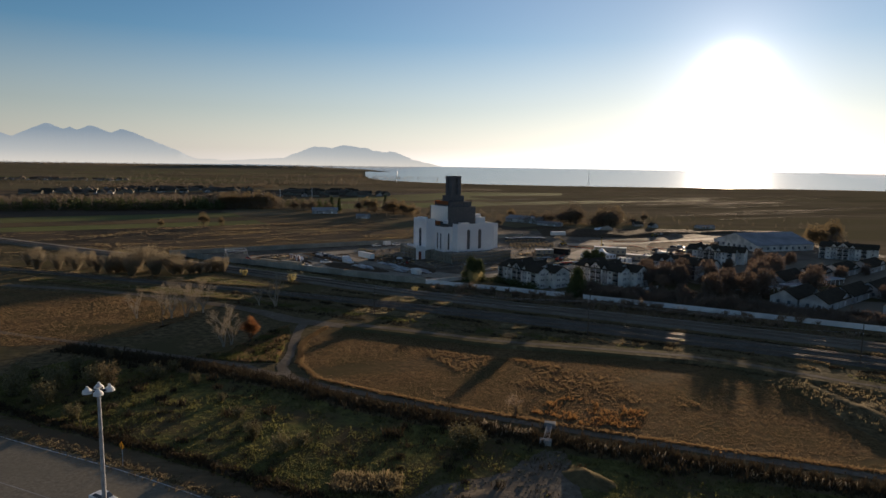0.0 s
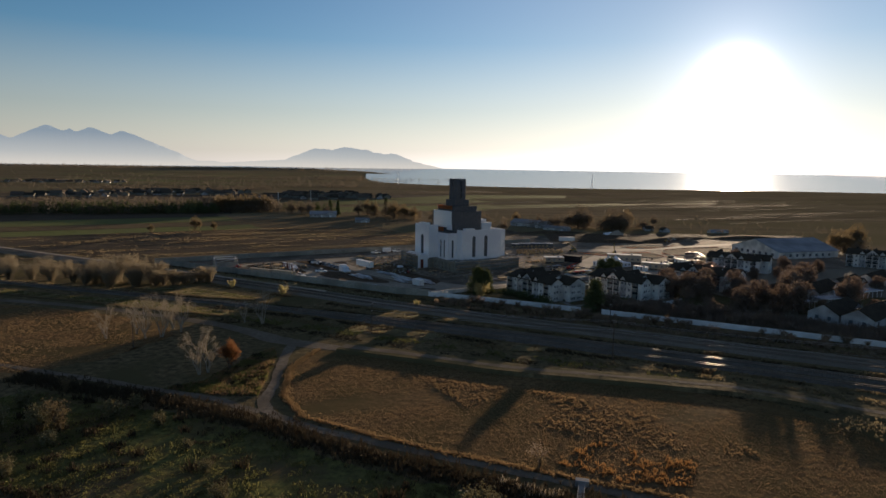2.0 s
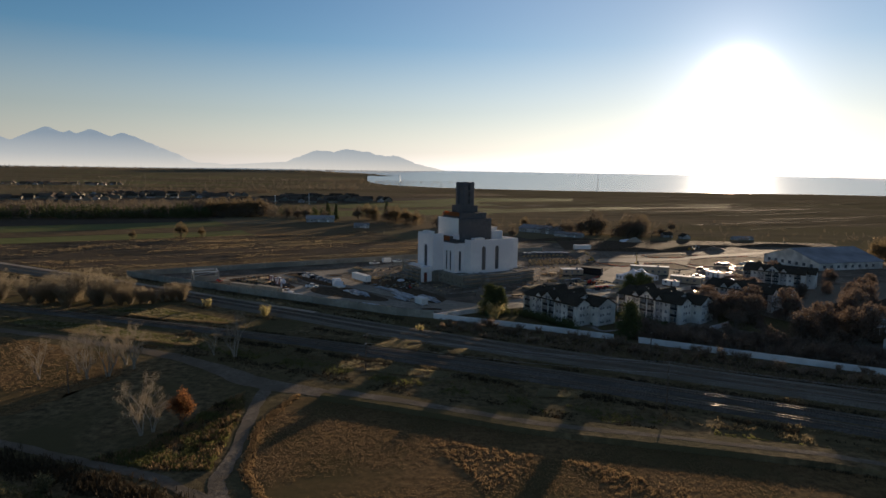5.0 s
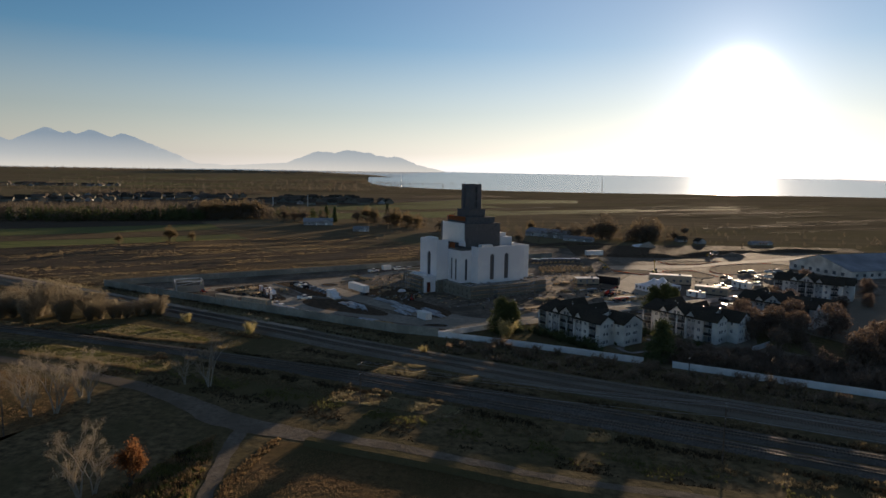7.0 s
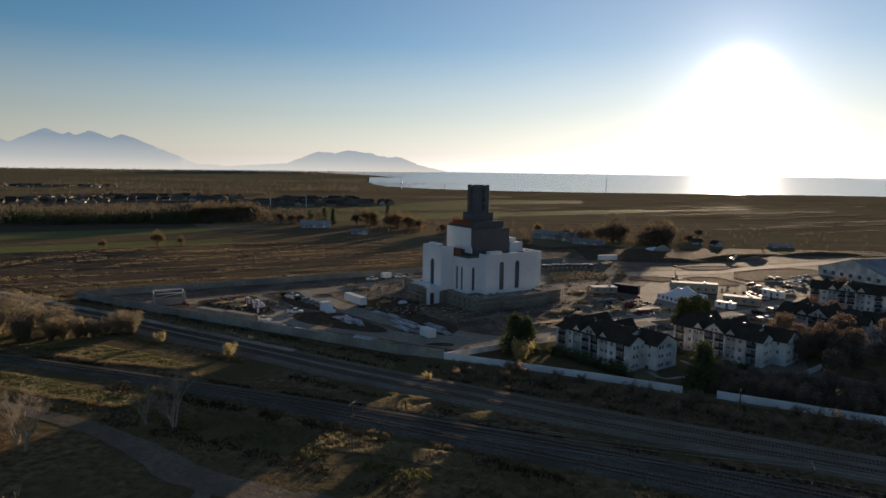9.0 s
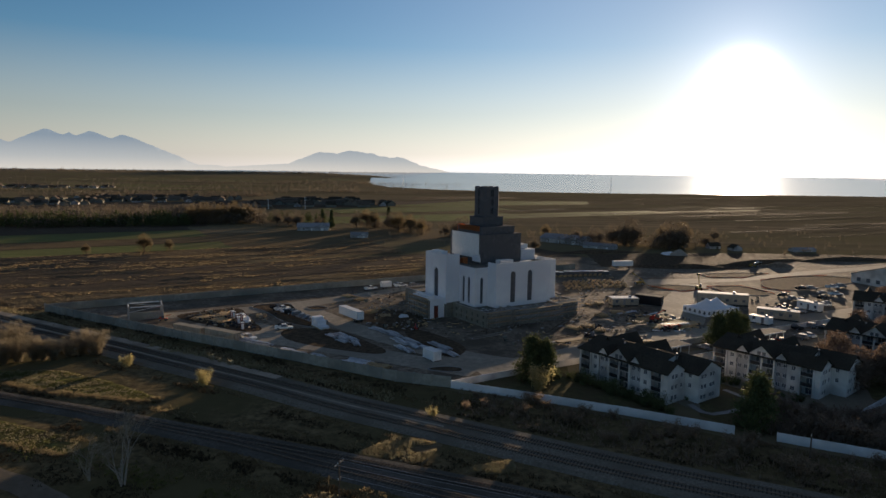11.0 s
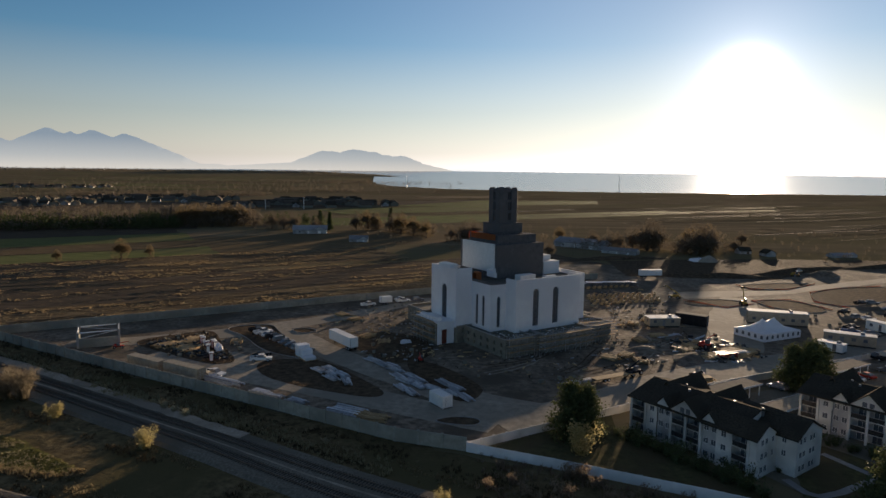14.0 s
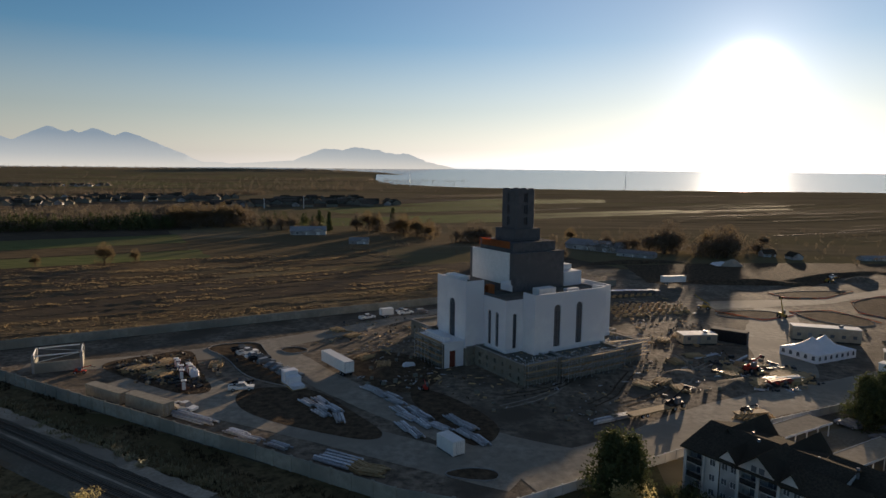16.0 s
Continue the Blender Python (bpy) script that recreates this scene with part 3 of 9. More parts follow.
# fields behind the site, in rows
FIELDS = [
    ("gold_near", -140, 330, 384, 418, "field_gold"), ("brown_near", -160, 330, 418, 470, "field_brown"), ("gold_mid", -160, 140, 470, 545, "field_brown"),
    ("gold_far", 95, 240, 482, 545, "field_gold"), ("dark_east", 142, 330, 545, 640, "field_dark"), ("green_low", -560, 146, 544, 584, "field_green"), ("dark_one", -560, 142, 584, 623, "field_dark"), ("green_high", -560, 145, 623, 681, "field_green"), ("brown_edge", -560, 142, 681, 712, "field_brown"), ("brown_far", -420, 160, 712, 780, "field_brown"), ("green_east", 250, 520, 700, 780, "field_green"),
    ("gold_strip", 430, 640, 800, 822, "field_gold"), ("green_back", 330, 640, 830, 930, "field_green"), ("brown_back", -400, 700, 990, 1150, "field_brown"),
    ("green_plain", 520, 1300, 700, 760, "field_green"), ("dark_back", -900, 100, 1180, 1300, "field_dark"),
]
for i, (nm, s0, s1, q0, q1, key) in enumerate(FIELDS):
    obj("field_ground_%d" % (i + 1), patch([fld(s0, q0), fld(s1, q0), fld(s1, q1), fld(s0, q1)], 0.0 + 0.004 * i, 1.2, i + 3, 9), M[key], None,
        {"field_gold": "strip of dry golden grass", "field_brown": "brown stubble field", "field_dark": "dark ploughed field", "field_green": "green winter crop field"}[key], "field", kind="structure")
for i, poly in enumerate(([(-139, 752), (20, 812), (10, 850), (-150, 786)],)):
    obj("green_field_ground_%d" % (i + 1), patch(poly, 0.09 + 0.004 * i, 1.0, i + 203, 7), M["field_green"], None, "green winter crop field", "field", kind="structure")
pv, pf = [], []
for i in range(13):
    t = i / 12
    ax, ay = -1000 + 600 * t, 3440 - 200 * t + 60 * noise.noise((t * 4, 1.0, 3.0)) * (1 - t)
    bx, by = -1050 + 600 * t ** 0.8, 4060 - 420 * t - 330 * t ** 5
    for j in range(7):
        x, y = ax + (bx - ax) * j / 6, ay + (by - ay) * j / 6
        pv.append((x, y, rise(x, y) + 1.35 + 1.0 * min(1.0, j, 6 - j, 12 - i)))
    if i:
        pf += [((i - 1) * 7 + j, i * 7 + j, i * 7 + j + 1, (i - 1) * 7 + j + 1) for j in range(6)]
raw("point_ground", pv, pf, M["plain"], None, "low wooded point of land reaching into the lake", "shore", kind="structure")
obj("spit_ground", strip([(-451, 3422), (-341, 3465), (-171, 3503), (8, 3482)], [12, 9, 7, 3], 15.0, 1.0, 4, 5), M["scrub"], None, "thin dark spit of land in the lake", "shore", kind="structure")
for i, (poly, key, lab) in enumerate((([(-142, 1053), (150, 1090), (180, 1290), (-19, 1258)], "field_green", "wide dull green field"), ([(-138, 1352), (-131, 1284), (-4, 1327), (60, 1350), (60, 1500), (-2, 1482)], "field_gold", "pale dry field near the shore"),
                                      ([(28, 968), (110, 1040), (191, 1100), (191, 1112), (110, 1058), (28, 985)], "gravel", "pale bare strip along a field"))):
    obj("plain_field_ground_%d" % (i + 1), patch(poly, 0.10 + 0.002 * i, 1.5, i + 253, 10), M[key], None, lab, "field", kind="structure")
# narrow dark strips along the edges of the field bands
for i, (q0, w) in enumerate(((543.2, 2.6), (584.5, 3.4), (622.5, 2.4), (681.5, 2.0))):
    obj("field_edge_%d" % (i + 1), strip([fld(s, q0 + 1.5 * noise.noise((s / 40, q0, 0))) for s in range(-520, 150, 30)], w, 0.10 + 0.003 * i, 0.5, 4, 61 + i), M["soil"], None, "dark strip between the fields", "bank", kind="structure")
# narrow strips of the far plain
fr = random.Random(77)
n_ = 0
while n_ < 130:
    s0, q0 = fr.uniform(-700, 1300), fr.uniform(760, 1750)
    if n_ > 70:
        s0, q0 = fr.uniform(150, 1000), fr.uniform(420, 900)
    ln, wd = fr.uniform(80, 420), fr.choice((5, 8, 14, 25, 40, 60)) * fr.uniform(0.7, 1.3)
    corners = [fld(s0, q0), fld(s0 + ln, q0 - ln * 0.1), fld(s0 + ln, q0 - ln * 0.1 + wd), fld(s0, q0 + wd)]
    if max(y for x, y in corners) > 1690 or min(y for x, y in corners) < 620 and n_ <= 70 or min(y - 1.2 * max(0, 330 - x) for x, y in corners) < 560 and n_ > 70:
        continue
    key = fr.choice(("plain_dark", "plain_pale", "field_green", "plain_dark", "plain_pale", "field_brown") if n_ <= 70 and s0 < 300 else ("plain_dark", "plain_pale"))
    obj("strip_ground_%d" % (n_ + 1), patch(corners, 0.12 + 0.001 * n_, 1.5, n_ + 303, 14), M[key], None, "narrow strip of far farmland", "field", kind="structure")
    n_ += 1

# thin ditches, tracks and wet lines across the plain, too many to count
dv, df = [], []
for k in range(170):
    s0, q0 = fr.uniform(-500, 1300), fr.uniform(640, 1650)
    if k % 3 == 0:
        s0, q0 = fr.uniform(220, 800), fr.uniform(420, 800)
    ln, wd, an = fr.uniform(60, 380), fr.uniform(1.0, 3.6), fr.choice((-0.12, -0.1, -0.05, 0.0, 0.05))
    pts = [fld(s0 + ln * t * math.cos(an), q0 + ln * t * math.sin(an) + 3 * noise.noise((k, t * 3, 0))) for t in (0, 0.25, 0.5, 0.75, 1)]
    if max(y for x, y in pts) > 1690 or min(y - 1.2 * max(0, 330 - x) for x, y in pts) < 540:
        continue
    n0 = len(dv)
    for x, y in pts:
        dv += [(x, y, 0.27), (x - FD.y * wd * math.cos(an), y + FD.x * wd * math.cos(an) + wd * abs(math.sin(an)), 0.27)]
    df += [(n0 + 2 * i, n0 + 2 * i + 2, n0 + 2 * i + 3, n0 + 2 * i + 1) for i in range(4)]
# pale and dark strips of the farthest land towards the mountains
for key, lab in (("plain_dark", "dark fallow strips of the farthest farmland"), ("plain_pale", "pale dry strips of the farthest farmland"), ("field_green", "dull green strips of the farthest farmland")):
    sv, sf = [], []
    for k in range(60):
        x0, y0, ln, wd = fr.uniform(-2400, -380), fr.uniform(1230, 3100), fr.uniform(200, 700), fr.uniform(12, 90)
        if x0 + ln > -330 and y0 > 1600:
            continue
        n0 = len(sv)
        for i in range(9):
            x, y = x0 + ln * i / 8, y0 + 0.22 * ln * i / 8 + 8 * noise.noise((k, i * 0.7, 2.0))
            ww = wd * (0.75 + 0.4 * noise.noise((k, i * 0.5, 9.0)))
            sv += [(x, y, rise(x, y) + 0.35 + 0.004 * k), (x, y + ww, rise(x, y + ww) + 0.35 + 0.004 * k)]
        sf += [(n0 + 2 * i, n0 + 2 * i + 2, n0 + 2 * i + 3, n0 + 2 * i + 1) for i in range(8)]
    raw("far_strips", sv, sf, M[key], None, lab, "field", kind="stuff")
raw("field_ditches", dv, df, M["soil"], None, "thin dark ditches and tracks across the plain", "ditch", kind="stuff")

# near ground between the road and the railway
DIRT_ROAD = [(-190, 254), (-144, 246), (-98, 231), (-75, 220), (-57, 207.5), (-37, 200.5), (-9, 191.5), (10, 185), (45, 178), (68, 172), (88, 160), (120, 140)]
PATH_N = [(-52, 203), (-50.8, 190), (-46.8, 167), (-45, 155), (-36, 146.5), (-14.4, 136.9), (16.7, 124.9), (45.8, 115.3), (70.9, 107.9), (120, 95)]
PATH_W = [(-150, 186), (-94, 169.4), (-72.6, 162.8), (-57, 158), (-45, 151)]
DITCH = [(-110, 168), (-75, 158), (-60.8, 153), (-40, 144), (-23.5, 134), (14, 118.5), (45, 109), (70, 101), (120, 88)]
MEADOW = [(-44, 199), (-46, 181), (-42, 161), (-35, 150), (-19.7, 142), (-6.5, 136), (20, 126), (47, 117), (72, 110), (84, 112), (80, 130), (78, 152), (66, 170), (45, 175.5), (10, 182), (-9, 188.5), (-36, 197)]
GREEN = [(-120, 128), (-70, 113), (-36, 97), (5, 78), (60, 60), (120, 60), (120, 85), (70, 97), (45, 105), (14, 114), (-23, 130), (-41, 141), (-62, 149), (-100, 160)]
LEFT_FIELD = [(-170, 160), (-109, 172), (-97, 185), (-95, 195), (-90, 209), (-100, 225), (-144, 240), (-200, 250)]
SCRUB = [(-260, 120), (140, 60), (160, 215), (60, 246), (-17, 277), (-160, 342), (-330, 400)]
for i, (nm, poly, key, lab) in enumerate([("scrub", SCRUB, "scrub", "dark scrubby ground beside the railway"), ("meadow", MEADOW, "meadow", "brown rough meadow with a rim of dry grass"),
                                          ("green", GREEN, "green", "weedy green waste ground"), ("left", LEFT_FIELD, "meadow", "brown fallow field with green edge")]):
    obj("near_ground_%d" % (i + 1), patch(poly, 0.02 + 0.012 * i, 0.8, 40 + i, 3), M[key], None, lab, "ground", kind="structure")
obj("dirt_road", strip(DIRT_ROAD[:6], [4, 4, 4, 5, 7, 4.4], 0.08, 0.35, 8, 5), M["gravel"], None, "pale gravel farm road", "dirt road", kind="structure")
obj("dirt_road_path", strip(PATH_N, [3.4, 2.6, 2.3, 3, 2.5, 2.4, 2.4, 2.6, 2.6, 2.6], 0.09, 0.3, 8, 6), M["gravel"], None, "gravel footpath along the ditch", "path", kind="structure")
obj("dirt_road_west", strip(PATH_W, 2.4, 0.085, 0.3, 8, 7), M["gravel"], None, "narrow gravel track", "path", kind="structure")
ROAD = [(-240, 158), (-150, 128.5), (-92, 103.5), (-60, 91), (-36, 80), (0, 63), (60, 38), (160, 5)]
obj("road", strip(ROAD, 21, 0.10, 0.0, 8, 8), M["asphalt"], None, "grey asphalt road with a grassy verge", "road", kind="structure")
for off, w, lab in ((9.6, 0.16, "white edge line"), (-9.6, 0.16, "white edge line"), (-1.6, 0.16, "worn pale lane line")):
    pts = []
    for i, p in enumerate(ROAD):
        t = (Vector(ROAD[min(i + 1, len(ROAD) - 1)]) - Vector(ROAD[max(i - 1, 0)])).normalized()
        pts.append((p[0] - t.y * off, p[1] + t.x * off))
    obj("road_marking", strip(pts, w, 0.105, 0, 8, 9), M["vinyl"] if abs(off) > 9 else M["concrete"], None, lab + " on the asphalt", "road line", kind="structure")

# ---- the railway ----
TRACK_A = [(-420, 457), (-230, 364), (-158.6, 328.8), (-132, 315.6), (-108.7, 303.8), (-88.4, 293.2), (-66.5, 282.2), (-40.7, 268.3), (-18.2, 257.4), (16, 241.0), (59, 222.8), (140, 187), (300, 113)]
TRACK_B = [(-420, 452.4), (-230, 359.4), (-158.6, 324.2), (-132, 311.0), (-108.7, 299.2), (-88.4, 288.5), (-66.5, 277.2), (-40.7, 262.6), (-18.2, 251.8), (16, 235.4), (59, 218), (140, 182), (300, 108)]
TRACK_C = [(-420, 345), (-250, 300), (-135.5, 268.3), (-92.3, 256.3), (-44, 241.6), (-14, 231.8), (12.8, 222.3), (36, 213.2), (70, 199), (140, 168), (300, 96)]
TRACK_D = [(-92.3, 255.9), (-60, 245.0), (-37.7, 236.0), (-13.6, 226.2), (11.7, 216.2), (31.4, 208.2), (70, 191.5), (140, 160), (300, 88)]


def smooth_line(points, step):
    fine_, out = [], []
    n = len(points)
    for i in range(n - 1):
        p0, p1, p2, p3 = (Vector(points[max(0, min(n - 1, i + j))]) for j in (-1, 0, 1, 2))
        for k in range(24):
            t = k / 24
            fine_.append(0.5 * (2 * p1 + (p2 - p0) * t + (2 * p0 - 5 * p1 + 4 * p2 - p3) * t * t + (3 * p1 - p0 - 3 * p2 + p3) * t ** 3))
    fine_.append(Vector(points[-1]))
    acc = 0.0
    out = [fine_[0]]
    for a, b in zip(fine_, fine_[1:]):
        d = (b - a).length
        while acc + d >= step:
            a = a.lerp(b, (step - acc) / d)
            d = (b - a).length
            acc = 0.0
            out.append(a.copy())
        acc += d
    return out


def bed(name, pts, half, top, z, material, label):
    """Raised ballast bed with sloped shoulders."""
    bm = bmesh.new()
    line = smooth_line(pts, 6)
    rows_ = []
    for i, p in enumerate(line):
        t = (line[min(i + 1, len(line) - 1)] - line[max(i - 1, 0)]).normalized()
        n = Vector((-t.y, t.x))
        rows_.append([bm.verts.new((p.x + n.x * k + 0.2 * noise.noise((i, k, 1)), p.y + n.y * k, h)) for k, h in ((-half, z), (-half + 0.9, top), (half - 0.9, top), (half, z))])
    for a, b in zip(rows_, rows_[1:]):
        for j in range(3):
            bm.faces.new((a[j + 1], a[j], b[j], b[j + 1]))
    return obj(name, bm, material, None, label, "track bed", kind="structure")


bed("dirt_bank", DIRT_ROAD[5:], 4.4, 0.95, 0.0, M["scrub"], "low weedy bank carrying the farm road")
obj("dirt_road_bank", strip(DIRT_ROAD[5:], [3.4, 2.6, 2.0, 1.9, 1.9, 1.9, 1.9], 0.97, 0.3, 8, 5), M["gravel"], None, "pale gravel farm road on a low bank", "dirt road", kind="structure")
mid_ab = [((ax + bx) / 2, (ay + by) / 2) for (ax, ay), (bx, by) in zip(TRACK_A, TRACK_B)]
bed("ballast_main", mid_ab, 6.4, 0.45, 0.02, M["ballast"], "wide grey ballast bed under two tracks")
bed("ballast_yard", TRACK_C, 3.1, 0.40, 0.02, M["ballast_dark"], "dark ballast bed of the older track")
bed("ballast_siding", TRACK_D, 3.0, 0.36, 0.02, M["ballast_dark"], "dark ballast bed of the siding")
# gravel kept extra pale to stand in for sunlight along this strip
obj("dirt_road_rail", strip([(-420, 461), (-230, 367.8), (-158.6, 332.4), (-132, 319.3), (-108.7, 307.3), (-88.4, 296.8), (-70.2, 286.6), (-60, 281.5)], 2.8, 0.52, 0.3, 8, 12), M["pale_gravel"], None, "pale gravel service strip beside the ballast", "service strip", kind="structure")
obj("dirt_road_between", strip(mid_ab[:9], 0.5, 0.475, 0.12, 8, 13), M["pale_gravel"], None, "pale line of fine gravel between the tracks", "service strip", kind="structure")
for pts, top in ((TRACK_A, 0.45), (TRACK_B, 0.45), (TRACK_C, 0.40), (TRACK_D, 0.36)):
    tr = thing("railway_track", pose(0, 0, 0), "pair of steel rails on dark sleepers in grey ballast", "railway track", "railway tracks", kind="structure")
    line = smooth_line(pts, 3.0)
    for side in (-0.72, 0.72):
        bm = bmesh.new()
        prev = None
        for i, p in enumerate(line):
            t = (line[min(i + 1, len(line) - 1)] - line[max(i - 1, 0)]).normalized()
            n = Vector((-t.y, t.x))
            c = p + n * side
            cur = [bm.verts.new((c.x + n.x * k, c.y + n.y * k, top + h)) for k, h in ((-0.07, 0.05), (-0.04, 0.22), (0.04, 0.22), (0.07, 0.05))]
            if prev:
                for j in range(3):
                    bm.faces.new((prev[j], cur[j], cur[j + 1], prev[j + 1]))
            prev = cur
        part("rail", bm, M["rail"], tr)
    sl = smooth_line(pts, 0.62)
    verts, faces = [], []
    for i, p in enumerate(sl):
        if not (-190 < p.x < 130):
            continue
        q = sl[min(i + 1, len(sl) - 1)] if i + 1 < len(sl) else sl[i - 1]
        t = (q - p).normalized()
        n = Vector((-t.y, t.x))
        k = len(verts)
        for a, b, h in ((-1.3, -0.11, 0), (1.3, -0.11, 0), (1.3, 0.11, 0), (-1.3, 0.11, 0), (-1.3, -0.11, 0.07), (1.3, -0.11, 0.07), (1.3, 0.11, 0.07), (-1.3, 0.11, 0.07)):
            verts.append((p.x + n.x * a + t.x * b, p.y + n.y * a + t.y * b, top - 0.01 + h))
        faces += [(k + 4, k + 5, k + 6, k + 7), (k, k + 1, k + 5, k + 4), (k + 1, k + 2, k + 6, k + 5), (k + 2, k + 3, k + 7, k + 6), (k + 3, k, k + 4, k + 7)]
    st = raw("sleeper", verts, faces, M["sleeper"], tr, "dark timber sleepers", kind="stuff")

# ---- the building site ----
SITE = [(-163, 346.5), (-111, 320.5), (-58, 295.4), (-18, 280), (14, 303), (60, 325), (120, 352), (260, 405), (260, 520), (150, 540), (20, 520), (-38, 428), (-151, 356)]
obj("site_ground", patch(SITE, 0.06, 0.3, 60, 5), M["dirt"], None, "compacted dirt of a building site", "ground", kind="structure")


def panel_wall(name, pts, height, thick, step, material, label, cap=0.0, post=0.0):
    """A wall of separate panels between posts along a plan line."""
    w = thing(name, pose(0, 0, 0), label, "wall", kind="structure")
    shared = {}
    for p, q in zip(pts, pts[1:]):
        p, q = Vector(p), Vector(q)
        L = (q - p).length
        n = max(1, round(L / step))
        ln = L / n
        key = round(ln, 3)
        if key not in shared:
            bm = bmesh.new()
            box(bm, 0.02, ln - 0.02, -thick / 2, thick / 2, 0, height, bevel=0.03)
            pm = bpy.data.meshes.new("panel")
            bm.to_mesh(pm)
            bm.free()
            pm.materials.append(material)
            bm = boxes((-post / 2, post / 2, -post / 2, post / 2, 0, height + cap), bevel=0.03) if post else None
            qm = None
            if bm:
                qm = bpy.data.meshes.new("post")
                bm.to_mesh(qm)
                bm.free()
                qm.materials.append(material)
            shared[key] = (pm, qm)
        ang = math.degrees(math.atan2(q.y - p.y, q.x - p.x))
        for i in range(n):
            c = p.lerp(q, i / n)
            ob = new("panel", shared[key][0])
            ob.parent = w
            ob.matrix_world = pose(c.x, c.y, 0.0 + 0.04 * noise.noise((i, L, 0)), 0, 0, ang)
            if shared[key][1]:
                ob = new("post", shared[key][1])
                ob.parent = w
                ob.matrix_world = pose(c.x, c.y, 0, 0, 0, ang)
    return w


panel_wall("wall_site_south", [(-164, 347.0), (-111.4, 321), (-58, 295.8), (-31.5, 282.8), (-17.8, 279.4)], 2.7, 0.22, 4.2, M["precast"], "grey precast concrete wall along the railway", 0.15, 0.5)
panel_wall("wall_site_north", [(-164, 347.0), (-38.6, 427.6), (40, 477)], 2.7, 0.22, 4.2, M["precast"], "grey precast concrete wall along the fields", 0.15, 0.5)
panel_wall("wall_homes_south", [(-17.8, 279.2), (-0.4, 273.0), (20.3, 265), (39.5, 256.6)], 1.85, 0.10, 2.4, M["vinyl"], "white vinyl fence along the railway", 0.1, 0.14)
panel_wall("wall_homes_southeast", [(46.5, 254), (76, 240.5), (150, 206)], 1.85, 0.10, 2.4, M["vinyl"], "white vinyl fence along the railway", 0.1, 0.14)
panel_wall("wall_homes_west", [(-17.6, 279.8), (14, 301), (40, 319), (76, 339), (116, 362)], 1.7, 0.2, 3.0, M["siding"], "pale concrete wall between site and homes", 0.1, 0.4)
panel_wall("wall_homes_inner", [(66, 264.5), (83, 279.5)], 1.6, 0.10, 2.4, M["vinyl"], "white vinyl fence between gardens", 0.1, 0.14)

# ---- the temple under construction ----
TA = radians(36.0)
TC = (-9.1, 375.3)
temple = thing("temple_building", pose(TC[0], TC[1], 0.06, 0, 0, 36.0), "white-clad temple under construction with a dark unclad stepped tower", "building")
ZP = 5.1
K1, K2 = 18.4, 19.0
# outline of the white mass (anticlockwise): each run with its top and windows (s, half width)
RUNS = [
    ((-K1, -K2), (-13.0, -K2), 18.3, [(2.9, 0.62)]),
    ((-13.0, -K2), (-13.0, -23.8), 20.0, []),
    ((-13.0, -23.8), (11.6, -23.8), 20.0, [(7.4, 1.1), (15.0, 1.1)]),
    ((11.6, -23.8), (11.6, -K2), 20.0, []),
    ((11.6, -K2), (K1, -K2), 19.2, [(3.4, 0.5)]),
    ((K1, -K2), (K1, 13.4), 19.2, [(6, 0.6), (12, 0.6), (26, 0.6)]),
    ((K1, 13.4), (-K1, 13.4), 19.2, [(6, 0.6), (14, 0.6), (22, 0.6), (30, 0.6)]),
    ((-K1, 13.4), (-K1, 3.6), 20.6, [(1.5, 0.55)]),
    ((-K1, 3.6), (-24.1, 3.6), 22.2, []),
    ((-24.1, 3.6), (-24.1, -9.6), 22.2, [(6.8, 1.35)]),
    ((-24.1, -9.6), (-K1, -9.6), 22.2, []),
    ((-K1, -9.6), (-K1, -K2), 18.3, [(2.6, 0.62), (5.8, 0.62)]),
]
wall_bm = bmesh.new()
for (x0, y0), (x1, y1), top, wins in RUNS:
    L = math.hypot(x1 - x0, y1 - y0)
    d = ((x1 - x0) / L, (y1 - y0) / L)
    ops = [(s, h, ZP + 0.7 if h < 0.7 else ZP + 1.0, 14.8 if h < 0.7 else 17.0) for s, h in wins]
    face_wall(wall_bm, (x0, y0), d, L, ZP - 0.4, top, ops, 0.45, True)
    # parapet: back face and coping
    nx, ny = -d[1], d[0]
    vs = [wall_bm.verts.new(p) for p in ((x0, y0, top), (x1, y1, top), (x1 + nx * 0.5, y1 + ny * 0.5, top), (x0 + nx * 0.5, y0 + ny * 0.5, top))]
    wall_bm.faces.new(vs)
    vs = [wall_bm.verts.new(p) for p in ((x0 + nx * 0.5, y0 + ny * 0.5, top), (x1 + nx * 0.5, y1 + ny * 0.5, top), (x1 + nx * 0.5, y1 + ny * 0.5, top - 2.2), (x0 + nx * 0.5, y0 + ny * 0.5, top - 2.2))]
    wall_bm.faces.new(vs)
wall_part = part("wall", wall_bm, M["stone"], temple, "smooth white cladding")
